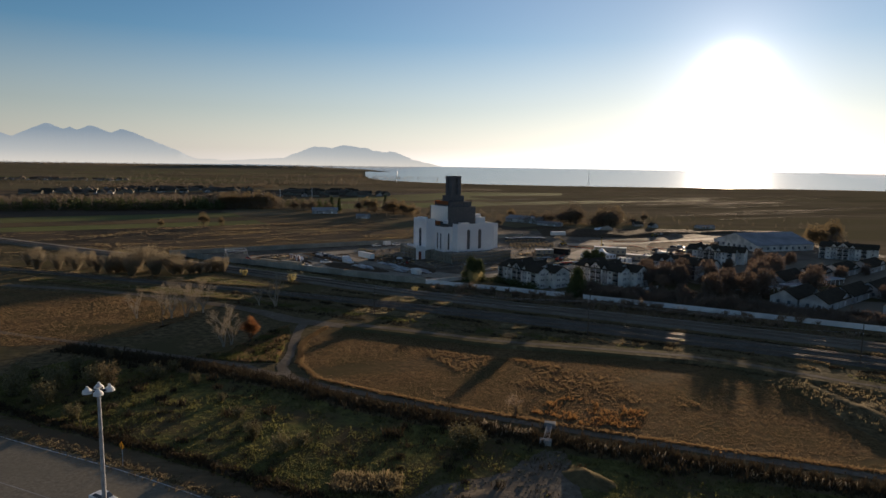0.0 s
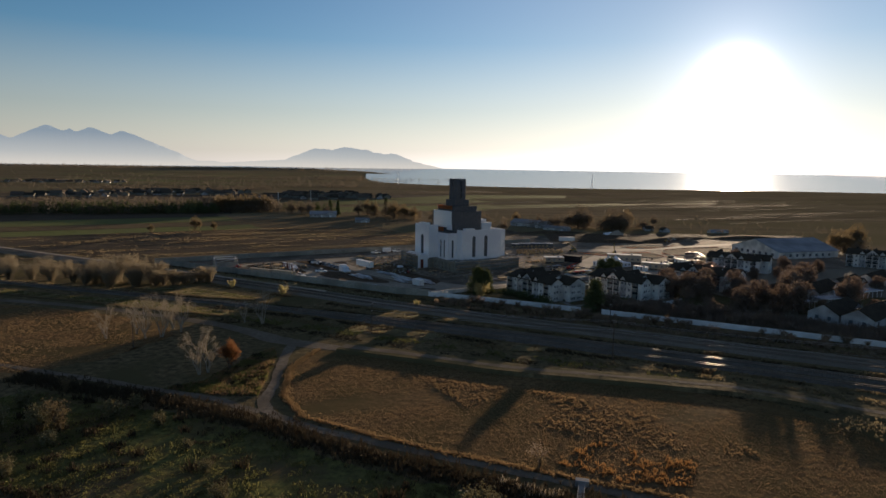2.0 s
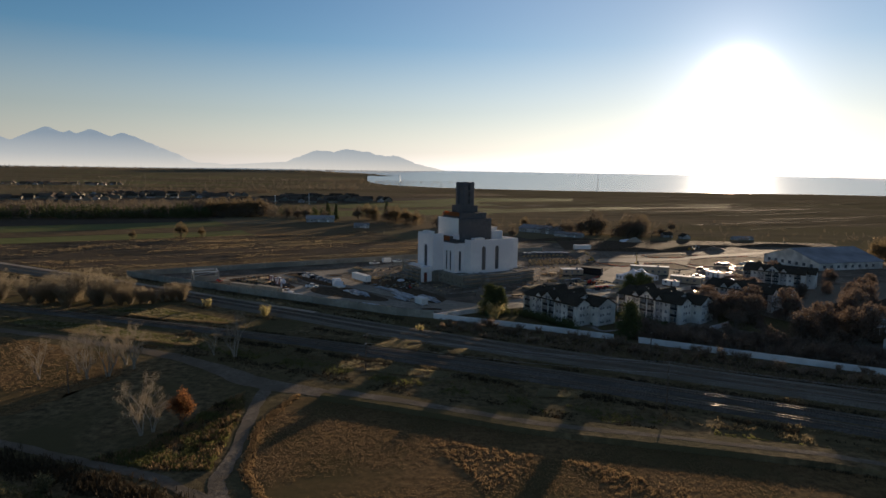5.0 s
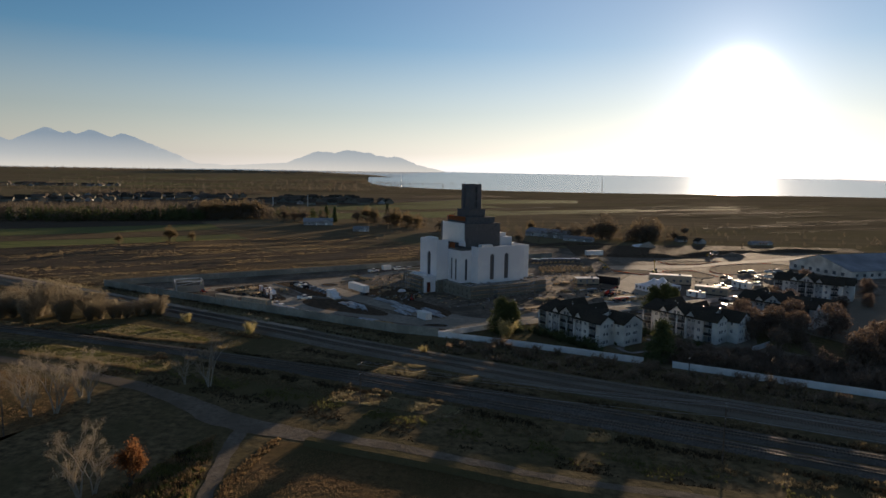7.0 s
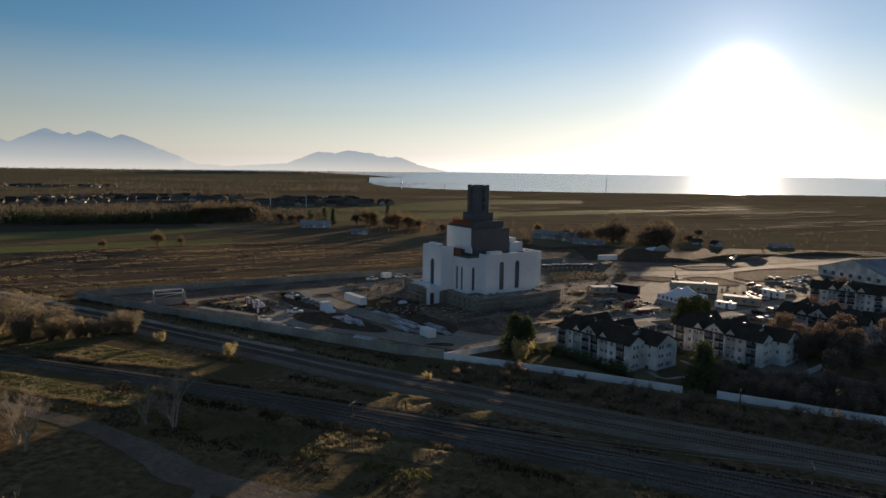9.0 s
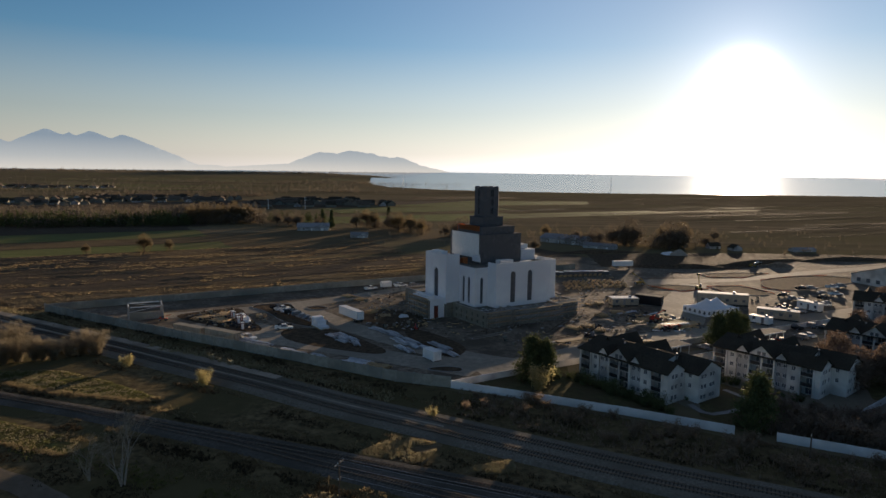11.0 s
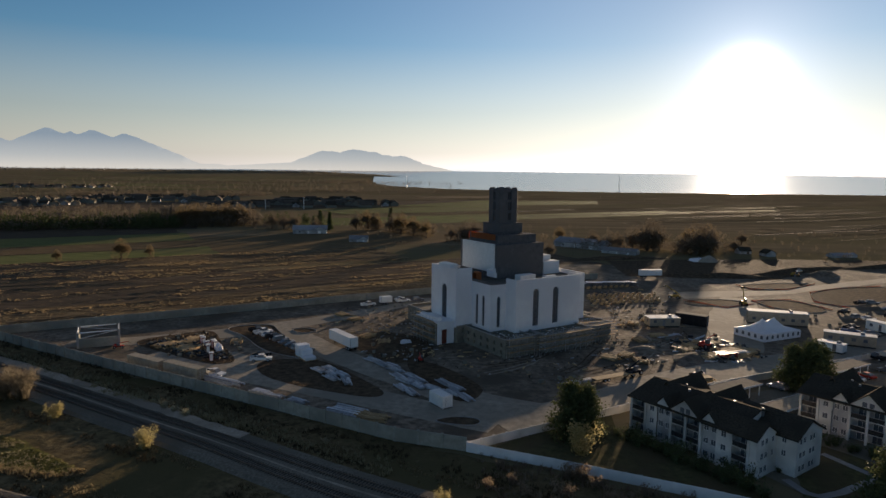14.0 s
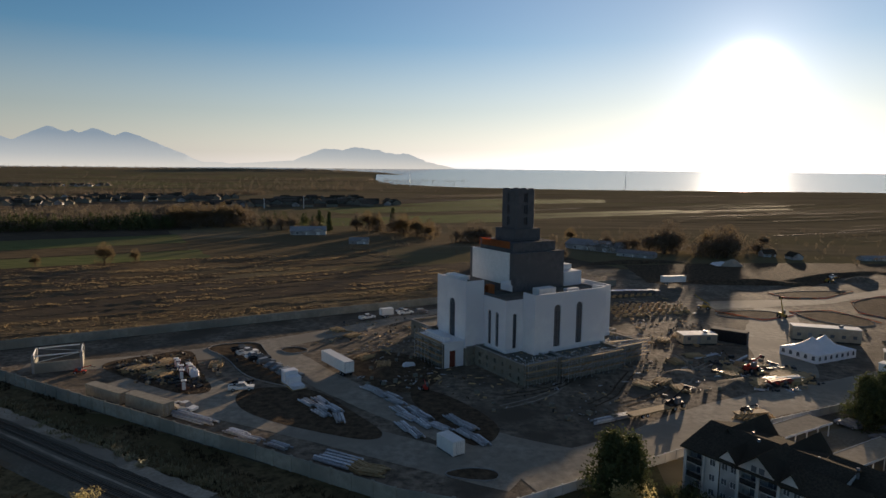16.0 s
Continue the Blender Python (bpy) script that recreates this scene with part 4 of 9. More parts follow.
for (x0, y0), (x1, y1), top, wins in RUNS:
    L = math.hypot(x1 - x0, y1 - y0)
    d = ((x1 - x0) / L, (y1 - y0) / L)
    for s, h in wins:
        a, b = (ZP + 0.7, 14.8) if h < 0.7 else (ZP + 1.0, 17.0)
        win = part("window", pane(bmesh.new(), (x0, y0), d, s, h, a, b, 0.44, True), M["glass"], temple, "tall narrow arched window")
        bm = bmesh.new()
        nx, ny = -d[1], d[0]
        o = (x0 + nx * 0.30, y0 + ny * 0.30)
        k = 0
        for z in np.arange(a + 0.02, b - h, 2.2):
            p = (o[0] + d[0] * (s - h), o[1] + d[1] * (s - h), z)
            q = (o[0] + d[0] * (s + h), o[1] + d[1] * (s + h), z)
            tube(bm, p, q, 0.06, n=4)
        for u in (s - h + 0.06, s, s + h - 0.06):
            tube(bm, (o[0] + d[0] * u, o[1] + d[1] * u, a), (o[0] + d[0] * u, o[1] + d[1] * u, b - h * 0.6), 0.06, n=4)
        part("window_frame", bm, M["dark_metal"], win, "dark metal mullions")
# upstand trim where the cladding meets the low roof
bm = bmesh.new()
for (x0, y0), (x1, y1), top, wins in RUNS:
    L = math.hypot(x1 - x0, y1 - y0)
    d = ((x1 - x0) / L, (y1 - y0) / L)
    nx, ny = d[1], -d[0]
    poly = [(x0 + nx * 0.12 - d[0] * 0.12, y0 + ny * 0.12 - d[1] * 0.12), (x1 + nx * 0.12 + d[0] * 0.12, y1 + ny * 0.12 + d[1] * 0.12), (x1, y1), (x0, y0)]
    prism(bm, poly, ZP - 0.3, ZP + 0.55)
part("base_course", bm, M["stone"], temple)
bm = bmesh.new()
for r in ((-K1 + 0.4, K1 - 0.4, -K2 + 0.4, 13.0, 17.6, 17.9), (-12.6, 11.2, -23.4, -18.0, 18.2, 18.5), (-23.7, -17.5, -9.2, 3.2, 20.6, 20.9)):
    box(bm, *r)
part("roof", bm, M["membrane"], temple, "flat dark roof behind the parapets")
part("upstand", boxes((-K1 + 0.1, -K1 + 0.5, -K2 + 0.1, -9.7, 18.3, 19.0), (-K1 + 0.5, -13.1, -K2 + 0.1, -K2 + 0.5, 18.3, 19.0), bevel=0.03), M["wrap"], temple, "dark unclad upstand along the roof edge")

# stepped dark core and tower
STEPS = [("tower_tier", -9.8, 9.2, -9.6, 9.4, 17.9, 28.4), ("tower_tier", -7.6, 7.6, -7.6, 7.6, 28.4, 31.0), ("tower_tier", -4.5, 4.5, -4.5, 4.5, 31.0, 34.4)]
for nm, x0, x1, y0, y1, z0, z1 in STEPS:
    bm = boxes((x0, x1, y0, y1, z0, z1 - 0.25), bevel=0.05)
    box(bm, x0 - 0.12, x1 + 0.12, y0 - 0.12, y1 + 0.12, z1 - 0.25, z1, bevel=0.04)
    part(nm, bm, M["wrap"], temple, "dark grey sheathing boards")
part("cladding_panel", boxes((-10.25, -9.85, -9.3, 7.6, 20.0, 28.7), bevel=0.03), M["white"], temple, "white ribbed sheeting on the dark core")
bm = bmesh.new()
for z in np.arange(20.5, 28.6, 0.7):
    box(bm, -10.33, -10.255, -9.3, 7.6, z, z + 0.08)
part("cladding_rib", bm, M["white"], temple, "horizontal ribs of the white sheeting")
part("parapet", boxes((-13.2, -12.9, -14.5, -10.0, 19.4, 21.0), (-13.2, -9.9, -10.0, -9.75, 19.4, 21.4), bevel=0.03), M["stone"], temple)

W = 6.9
bm = bmesh.new()
h, ch = W / 2, 0.55
# tower shaft: chamfered corner piers, a slot in the middle of every side
for k in range(4):
    rot = Matrix.Rotation(k * math.pi / 2, 3, "Z")

    def col(poly, z0, z1):
        pts = [rot @ Vector((x, y, 0)) for x, y in poly]
        prism(bm, [(p.x, p.y) for p in pts], z0, z1)

    col([(-h + ch, -h), (-0.62, -h), (-0.62, -h + 0.9), (-h + 0.9, -h + 0.9), (-h, -h + 0.9), (-h, -h + ch)], 34.4, 45.2)
    col([(0.62, -h), (h - ch, -h), (h - ch, -h + 0.9), (0.62, -h + 0.9)], 34.4, 45.2)
    for z in (34.4, 37.6, 40.9, 44.2):
        col([(-0.62, -h + 0.12), (0.62, -h + 0.12), (0.62, -h + 0.8), (-0.62, -h + 0.8)], z, z + 0.9)
    col([(-0.16, -h + 0.2), (0.16, -h + 0.2), (0.16, -h + 0.6), (-0.16, -h + 0.6)], 34.4, 45.0)
    col([(-h + 1.0, -h - 0.1), (-1.0, -h - 0.1), (-1.0, -h + 0.5), (-h + 1.0, -h + 0.5)], 45.2, 45.6)
    col([(1.0, -h - 0.1), (h - 1.0, -h - 0.1), (h - 1.0, -h + 0.5), (1.0, -h + 0.5)], 45.2, 45.6)
box(bm, -h + 0.5, h - 0.5, -h + 0.5, h - 0.5, 44.4, 45.0)
part("tower_shaft", bm, M["wrap"], temple, "dark square tower with slots in each side")
part("tower_core", boxes((-1.6, 1.6, -1.6, 1.6, 34.4, 44.5)), M["dark_metal"], temple)
part("safety_netting", boxes((-7.82, -7.73, -6.5, 6.5, 29.4, 31.3), (-7.7, -4.0, 7.73, 7.81, 29.2, 31.2)), M["orange"], temple, "orange safety netting round the upper roof")
bm = bmesh.new()
for x in np.arange(-7.4, 7.5, 2.1):
    for y in (-7.4, 7.4):
        part("guard_post", tube(bmesh.new(), (x, y, 31.0), (x, y, 32.0), 0.04, n=4), M["dark_metal"], temple)
for z in (31.5, 32.0):
    part("guard_rail", tube(bmesh.new(), (-7.4, -7.4, z), (7.4, -7.4, z), 0.035, n=4), M["dark_metal"], temple)
    part("guard_rail", tube(bmesh.new(), (-7.4, -7.4, z), (-7.4, 7.4, z), 0.035, n=4), M["dark_metal"], temple)

# podium of grey block round the white mass
POD = [("podium", -21.2, -11.3, -29.8, -9.9, 5.1), ("podium", -11.3, -8.0, -28.6, -19.2, 4.9), ("podium", -8.0, 10.0, -31.2, -19.2, 5.1), ("podium", 10.0, 20.4, -29.0, -16.5, 5.1),
       ("podium", 18.4, 24.0, -16.5, 13.4, 5.1), ("podium", -21.2, 22.0, 13.4, 24.0, 5.1), ("podium", -22.5, -18.4, 3.7, 13.4, 5.1), ("podium", -23.9, -18.4, -9.85, 3.6, 5.0)]
for nm, x0, x1, y0, y1, zt in POD:
    bm = bmesh.new()
    for (ax, ay), (bx, by) in (((x0, y0), (x1, y0)), ((x1, y0), (x1, y1)), ((x1, y1), (x0, y1)), ((x0, y1), (x0, y0))):
        L = math.hypot(bx - ax, by - ay)
        d = ((bx - ax) / L, (by - ay) / L)
        ops = [(s, 0.5, z, z + 1.0) for s in np.arange(2.2, L - 1.4, 3.2) for z in (0.9, 2.9)] if L > 5 else []
        face_wall(bm, (ax, ay), d, L, -0.1, zt, ops, 0.5)
    prism(bm, [(x0 + 0.5, y0 + 0.5), (x1 - 0.5, y0 + 0.5), (x1 - 0.5, y1 - 0.5), (x0 + 0.5, y1 - 0.5)], 0, zt - 0.75)
    pd = part(nm, bm, M["block"], temple, "unfinished grey block storey with square openings")
    bm = bmesh.new()
    for q in ((x0 - 0.1, x1 + 0.1, y0 - 0.1, y0 + 0.35, zt, zt + 0.22), (x0 - 0.1, x1 + 0.1, y1 - 0.35, y1 + 0.1, zt, zt + 0.22), (x0 - 0.1, x0 + 0.35, y0 + 0.35, y1 - 0.35, zt, zt + 0.22), (x1 - 0.35, x1 + 0.1, y0 + 0.35, y1 - 0.35, zt, zt + 0.22)):
        box(bm, *q, bevel=0.02)
    part("coping", bm, M["concrete"], pd, "pale coping round the low roof")
    bm = boxes((x0 + 0.36, x1 - 0.36, y0 + 0.36, y1 - 0.36, zt - 0.7, zt - 0.35))
    part("low_roof", bm, M["membrane"], pd)

# entry porch on the west side
bm = bmesh.new()
x0, x1, y0, y1 = -30.0, -24.1, -8.8, 3.6
for (ax, ay), (bx, by), ops in (((x0, y0), (x1, y0), [(2.6, 1.0, 0.0, 4.4)]), ((x1, y1), (x0, y1), [(2.6, 1.0, 0.0, 4.4)])):
    L = math.hypot(bx - ax, by - ay)
    face_wall(bm, (ax, ay), ((bx - ax) / L, (by - ay) / L), L, -0.1, 6.4, ops, 0.6)
box(bm, x0 - 0.2, x1, y0 - 0.2, y1 + 0.2, 6.4, 6.8, bevel=0.04)
box(bm, x0 + 0.6, x0 + 2.2, y0 + 1.0, y1 - 1.5, 6.8, 7.8, bevel=0.08)
porch = part("porch", bm, M["stone"], temple, "white entrance porch still open")
part("porch_front", face_wall(bmesh.new(), (x0, y1), (0, -1), y1 - y0, -0.1, 6.4, [(2.4, 1.3, 0.1, 2.6), (2.4, 1.3, 3.2, 5.4), (6.2, 1.6, 0.1, 2.6), (6.2, 1.6, 3.2, 5.6), (10.0, 1.3, 0.1, 2.6), (10.0, 1.3, 3.2, 5.4)], 0.6), M["block"], porch, "unclad grey blockwork front with open bays")
part("porch_inner", boxes((x0 + 0.7, x1, y0 + 0.7, y1 - 0.7, 0, 6.0)), M["block"], porch)
part("porch_door", boxes((x0 + 1.7, x0 + 3.6, y0 + 0.45, y0 + 0.65, 0, 4.2), bevel=0.02), M["rust"], porch, "rusty red temporary door")

# clutter on the roofs
for nm, r, key, lab, cat in (("roof_unit", (-22.5, -19.8, -4.0, 2.5, 20.9, 22.7), "white", "white wrapped plant on the roof", "roof plant"), ("roof_unit", (-17.5, -15.2, -4.0, -1.5, 17.9, 19.9), "grey_paint", "grey roof plant behind the parapet", "roof plant"),
                             ("roof_unit", (-6.5, -0.5, -17.5, -14.8, 17.9, 20.0), "white", "white roof plant under sheeting", "roof plant"), ("roof_unit", (3.0, 7.4, -18.0, -16.4, 17.9, 19.2), "white", "white roof plant under sheeting", "roof plant"),
                             ("roof_unit", (-16.8, -14.8, -9.4, -7.2, 17.9, 20.6), "orange", "orange wrapped bundle on the roof", "bundle"), ("roof_unit", (10.0, 16.8, -9.0, 4.0, 17.9, 22.0), "stone", "white lift tower behind the parapet", "lift tower"),
                             ("roof_unit", (11.0, 15.2, -6.5, -1.5, 22.06, 23.7), "white", "white boxes stacked on the lift tower", "boxes")):
    ob = obj(nm, boxes(r, bevel=0.12), M[key], None, lab, cat)
    ob.matrix_world = pose(TC[0], TC[1], 0.06, 0, 0, 36.0)

# scaffolding on the near side of the podium


def scaffold(x0, x1, y, floors, bay, label, turn=0):
    sc = thing("scaffold", pose(TC[0], TC[1], 0.06, 0, 0, 36.0) @ pose(x0, y, 0, 0, 0, turn), label, "scaffold", "scaffolding")
    L = x1 - x0
    n = max(1, round(L / bay))
    for i in range(n + 1):
        for w in (0.15, 1.25):
            part("post", tube(bmesh.new(), (i * L / n, -w, 0), (i * L / n, -w, floors * 1.75 + 1.0), 0.035, n=5), M["steel"], sc)
    for f in range(1, floors + 1):
        part("deck", boxes((0, L, -1.2, -0.2, f * 1.75 - 0.06, f * 1.75)), M["lumber"], sc, "timber scaffold boards")
        bm = bmesh.new()
        for w in (0.15, 1.25):
            tube(bm, (0, -w, f * 1.75 + 0.95), (L, -w, f * 1.75 + 0.95), 0.03, n=4)
            tube(bm, (0, -w, f * 1.75 - 0.1), (L, -w, f * 1.75 - 0.1), 0.03, n=4)
        for i in range(0, n):
            tube(bm, (i * L / n, -1.25, (f - 1) * 1.75), ((i + 1) * L / n, -1.25, f * 1.75), 0.025, n=4)
        part("rail", bm, M["steel"], sc)
    return sc


scaffold(-11.5, 10, -31.4, 3, 1.9, "steel scaffold with timber decks against the block wall")
scaffold(10.5, 21, -29.2, 3, 2.1, "steel scaffold with timber decks at the corner of the block wall")
scaffold(-30.4, -18.0, 3.6, 4, 1.8, "steel scaffold with timber decks in front of the porch", -90)
scaffold(-23.0, -13.5, 13.0, 3, 2.0, "steel scaffold with timber decks beside the porch", -90)
scaffold(-21, -12, -30.0, 3, 1.9, "steel scaffold with timber decks against the block wall")

scaffold(12.0, 25.0, -24.6, 3, 2.0, "steel scaffold with planks running past the corner", -12)

# ---- homes ----


def roof_gable(bm, x0, x1, y0, y1, z, ridge, axis="x", over=0.5, thick=0.22):
    """A gable roof slab; axis: the way the ridge runs."""
    if axis == "x":
        m = (y0 + y1) / 2
        k = (ridge - z) / ((y1 - y0) / 2)
        e = z - k * over
        top = [(x0 - over, y0 - over, e), (x1 + over, y0 - over, e), (x1 + over, m, ridge), (x0 - over, m, ridge), (x1 + over, y1 + over, e), (x0 - over, y1 + over, e)]
    else:
        m = (x0 + x1) / 2
        k = (ridge - z) / ((x1 - x0) / 2)
        e = z - k * over
        top = [(x0 - over, y1 + over, e), (x0 - over, y0 - over, e), (m, y0 - over, ridge), (m, y1 + over, ridge), (x1 + over, y0 - over, e), (x1 + over, y1 + over, e)]
    a = [bm.verts.new((p[0], p[1], p[2] + thick)) for p in top]
    b = [bm.verts.new(p) for p in top]
    for q in ((0, 1, 2, 3), (3, 2, 4, 5)):
        bm.faces.new([a[i] for i in q])
        bm.faces.new([b[i] for i in q[::-1]])
    for i, j in ((0, 1), (1, 2), (2, 4), (4, 5), (5, 3), (3, 0)):
        bm.faces.new((b[i], b[j], a[j], a[i]))
    return bm


def gable_tri(bm, pts):
    bm.faces.new([bm.verts.new(p) for p in pts])


def apartment(m, label, L=30.0, D=15.0):
    """Three-storey block: continuous dark roof, small front gables, recessed balconies; front along -y, a forward wing at the far end."""
    ap = thing("apartment_house", m, label, "apartment house", "apartment houses")
    E0, R0 = 7.2, 9.4
    wins = []

    def side(x0, y0, x1, y1, ztop, ops, key="siding"):
        l = math.hypot(x1 - x0, y1 - y0)
        d = ((x1 - x0) / l, (y1 - y0) / l)
        part("wall", face_wall(bmesh.new(), (x0, y0), d, l, 0, ztop, ops, 0.14), M[key], ap, "grey siding" if key == "siding_grey" else "")
        for s, hw, a, b in ops:
            wins.append(((x0, y0), d, s, hw, a, b))

    floors = (0.0, 2.4, 4.8)
    # solid bays (white) and balcony bays (recessed), along the front
    bays = [(0.0, 4.2, "balcony"), (4.2, 7.0, "solid"), (7.0, 10.4, "grey"), (10.4, 18.2, "centre"), (18.2, 21.4, "grey"), (21.4, 24.6, "solid"), (24.6, 28.6, "balcony"), (28.6, 30.0, "solid")]
    k = L / 30.0
    for a, b, kind in bays:
        a, b = a * k, b * k
        w = b - a
        if kind == "solid":
            side(a, 0.0, b, 0.0, E0, [(w / 2, min(0.5, w * 0.3), z + 0.7, z + 1.8) for z in floors if w > 2])
        elif kind == "grey":
            side(a, 0.25, b, 0.25, E0, [(w / 2 - 0.75, 0.5, z + 0.7, z + 1.8) for z in floors] + [(w / 2 + 0.75, 0.5, z + 0.7, z + 1.8) for z in floors], "siding_grey")
            gx = (a + b) / 2
            part("roof", roof_gable(bmesh.new(), a - 0.2, b + 0.2, -0.25, 4.4, E0 + 0.1, E0 + 1.95, "y", 0.3, 0.15), M["shingle"], ap, "small dark gable")
            bm = bmesh.new()
            gable_tri(bm, ((a - 0.2, -0.2, E0 + 0.05), (b + 0.2, -0.2, E0 + 0.05), (gx, -0.2, E0 + 1.9)))
            part("gable", bm, M["siding"], ap)
        else:
            cen = kind == "centre"
            y = -0.5 if cen else 1.7
            ops = [(w * f, 0.85, z + 0.1, z + 1.95) for z in floors for f in ((0.3, 0.7) if cen else (0.5,))]
            side(a, 1.7, b, 1.7, E0, ops, "siding_grey")
            for z in floors[1:]:
                part("balcony", boxes((a + 0.02, b - 0.02, -0.1, 1.7, z - 0.18, z), bevel=0.02), M["siding"], ap)
                part("railing", boxes((a + 0.05, b - 0.05, -0.09, -0.04, z, z + 0.9), bevel=0.01), M["dark_metal"], ap, "dark balcony railing")
                part("handrail", boxes((a, b, -0.11, -0.02, z + 0.9, z + 0.97), bevel=0.01), M["siding_grey"], ap)
            for x in ((a + 0.25, (a + b) / 2, b - 0.25) if cen else (a + 0.15, b - 0.15)):
                part("post", boxes((x - 0.22, x + 0.22, -0.3, 0.15, 0, E0 - 0.05), bevel=0.02), M["siding"], ap)
            if cen:
                gx = (a + b) / 2
                part("roof", roof_gable(bmesh.new(), a, b, -0.5, 7.0, E0, E0 + 2.9, "y", 0.45, 0.2), M["shingle"], ap, "dark front gable")
                face = bmesh.new()
                gable_tri(face, ((a, -0.4, E0), (b, -0.4, E0), (gx, -0.4, E0 + 2.8)))
                part("gable", face, M["siding"], ap)
                for x in (gx - 1.0, gx + 0.2):
                    part("attic_window", boxes((x, x + 0.8, -0.46, -0.41, E0 + 0.3, E0 + 1.2)), M["glass"], ap)
    # walls that close the recesses
    for x in (4.2 * k, 10.4 * k, 18.2 * k, 24.6 * k, 28.6 * k):
        part("wall", boxes((x - 0.08, x + 0.08, 0.26, 1.69, 0, E0)), M["siding"], ap)
    # near end: flat end wall, then a wing standing out at the back half
    side(L, 0.0, L, 6.6, E0, [(s, 0.48, z + 0.7, z + 1.8) for s in (2.0, 3.3) for z in floors] + [(5.3, 0.4, z + 0.7, z + 1.75) for z in floors[1:]])
    side(L, 6.6, L + 3.4, 6.6, E0 - 0.4, [(1.2, 0.4, z + 0.7, z + 1.8) for z in floors[1:]])
    side(L + 3.4, 6.6, L + 3.4, D - 0.1, E0 - 0.4, [(s, 0.48, z + 0.7, z + 1.75) for s in (1.5, 2.7, 4.9, 6.0) for z in floors])
    side(L + 3.4, D - 0.1, L, D - 0.1, E0 - 0.4, [])
    side(0, D, 0, 0.0, E0, [(s, 0.48, z + 0.7, z + 1.8) for s in (3.0, 4.4, 9.4, 10.8) for z in floors])
    side(L, D, 0, D, E0, [(s, 0.5, z + 0.7, z + 1.8) for s in np.arange(3, L - 2, 4.2) for z in floors])
    part("roof", roof_gable(bmesh.new(), 0, L - 4.0, -0.3, D, E0, R0, "x", 0.5), M["shingle"], ap, "dark shingle roof")
    part("roof", roof_gable(bmesh.new(), L - 8.0, L + 3.4, 6.4, D, E0 - 0.4, E0 + 2.0, "x", 0.45), M["shingle"], ap, "dark shingled wing roof")
    part("roof", roof_gable(bmesh.new(), L - 9.0, L, -0.3, 6.1, E0, E0 + 1.9, "x", 0.5), M["shingle"], ap, "dark shingled end roof")
    part("roof", roof_gable(bmesh.new(), L * 0.06, L * 0.22, D * 0.4, D + 1.6, E0, R0 + 0.3, "y", 0.4), M["shingle"], ap, "dark shingled cross gable")
    part("roof", roof_gable(bmesh.new(), L * 0.42, L * 0.56, D * 0.45, D + 1.6, E0, R0 + 0.2, "y", 0.4), M["shingle"], ap, "dark shingled cross gable")
    for tri in (((L - 4.0, -0.3, E0), (L - 4.0, D, E0), (L - 4.0, (D - 0.3) / 2, R0)), ((L, -0.3, E0), (L, 6.1, E0), (L, 2.9, E0 + 1.9)), ((0, D, E0), (0, -0.3, E0), (0, (D - 0.3) / 2, R0)), ((L + 3.4, 6.5, E0 - 0.4), (L + 3.4, D - 0.1, E0 - 0.4), (L + 3.4, (D + 6.4) / 2, E0 + 1.9))):
        bm = bmesh.new()
        gable_tri(bm, tri)
        part("gable", bm, M["siding"], ap)
    for o, d, s, hw, a, b in wins:
        win = part("window", pane(bmesh.new(), o, d, s, hw, a, b, 0.12), M["glass"], ap)
        nx, ny = -d[1], d[0]
        bm = bmesh.new()
        for u0, u1, w0, w1 in ((s - hw, s + hw, a, a + 0.07), (s - hw, s + hw, b - 0.07, b), (s - hw, s - hw + 0.07, a, b), (s + hw - 0.07, s + hw, a, b), (s - 0.03, s + 0.03, a, b)):
            bm.faces.new([bm.verts.new((o[0] + d[0] * u + nx * 0.08, o[1] + d[1] * u + ny * 0.08, w)) for u, w in ((u0, w0), (u1, w0), (u1, w1), (u0, w1))])
        part("frame", bm, M["white"], win, "white frame")
    for x, y in ((L * 0.25, D * 0.55), (L * 0.33, D * 0.42), (L * 0.66, D * 0.5), (L * 0.85, D * 0.56)):
        part("roof_vent", boxes((x - 0.2, x + 0.2, y - 0.2, y + 0.2, 8.0, R0 + 0.3), bevel=0.04), M["grey_paint"], ap, "metal roof vent")
    return ap


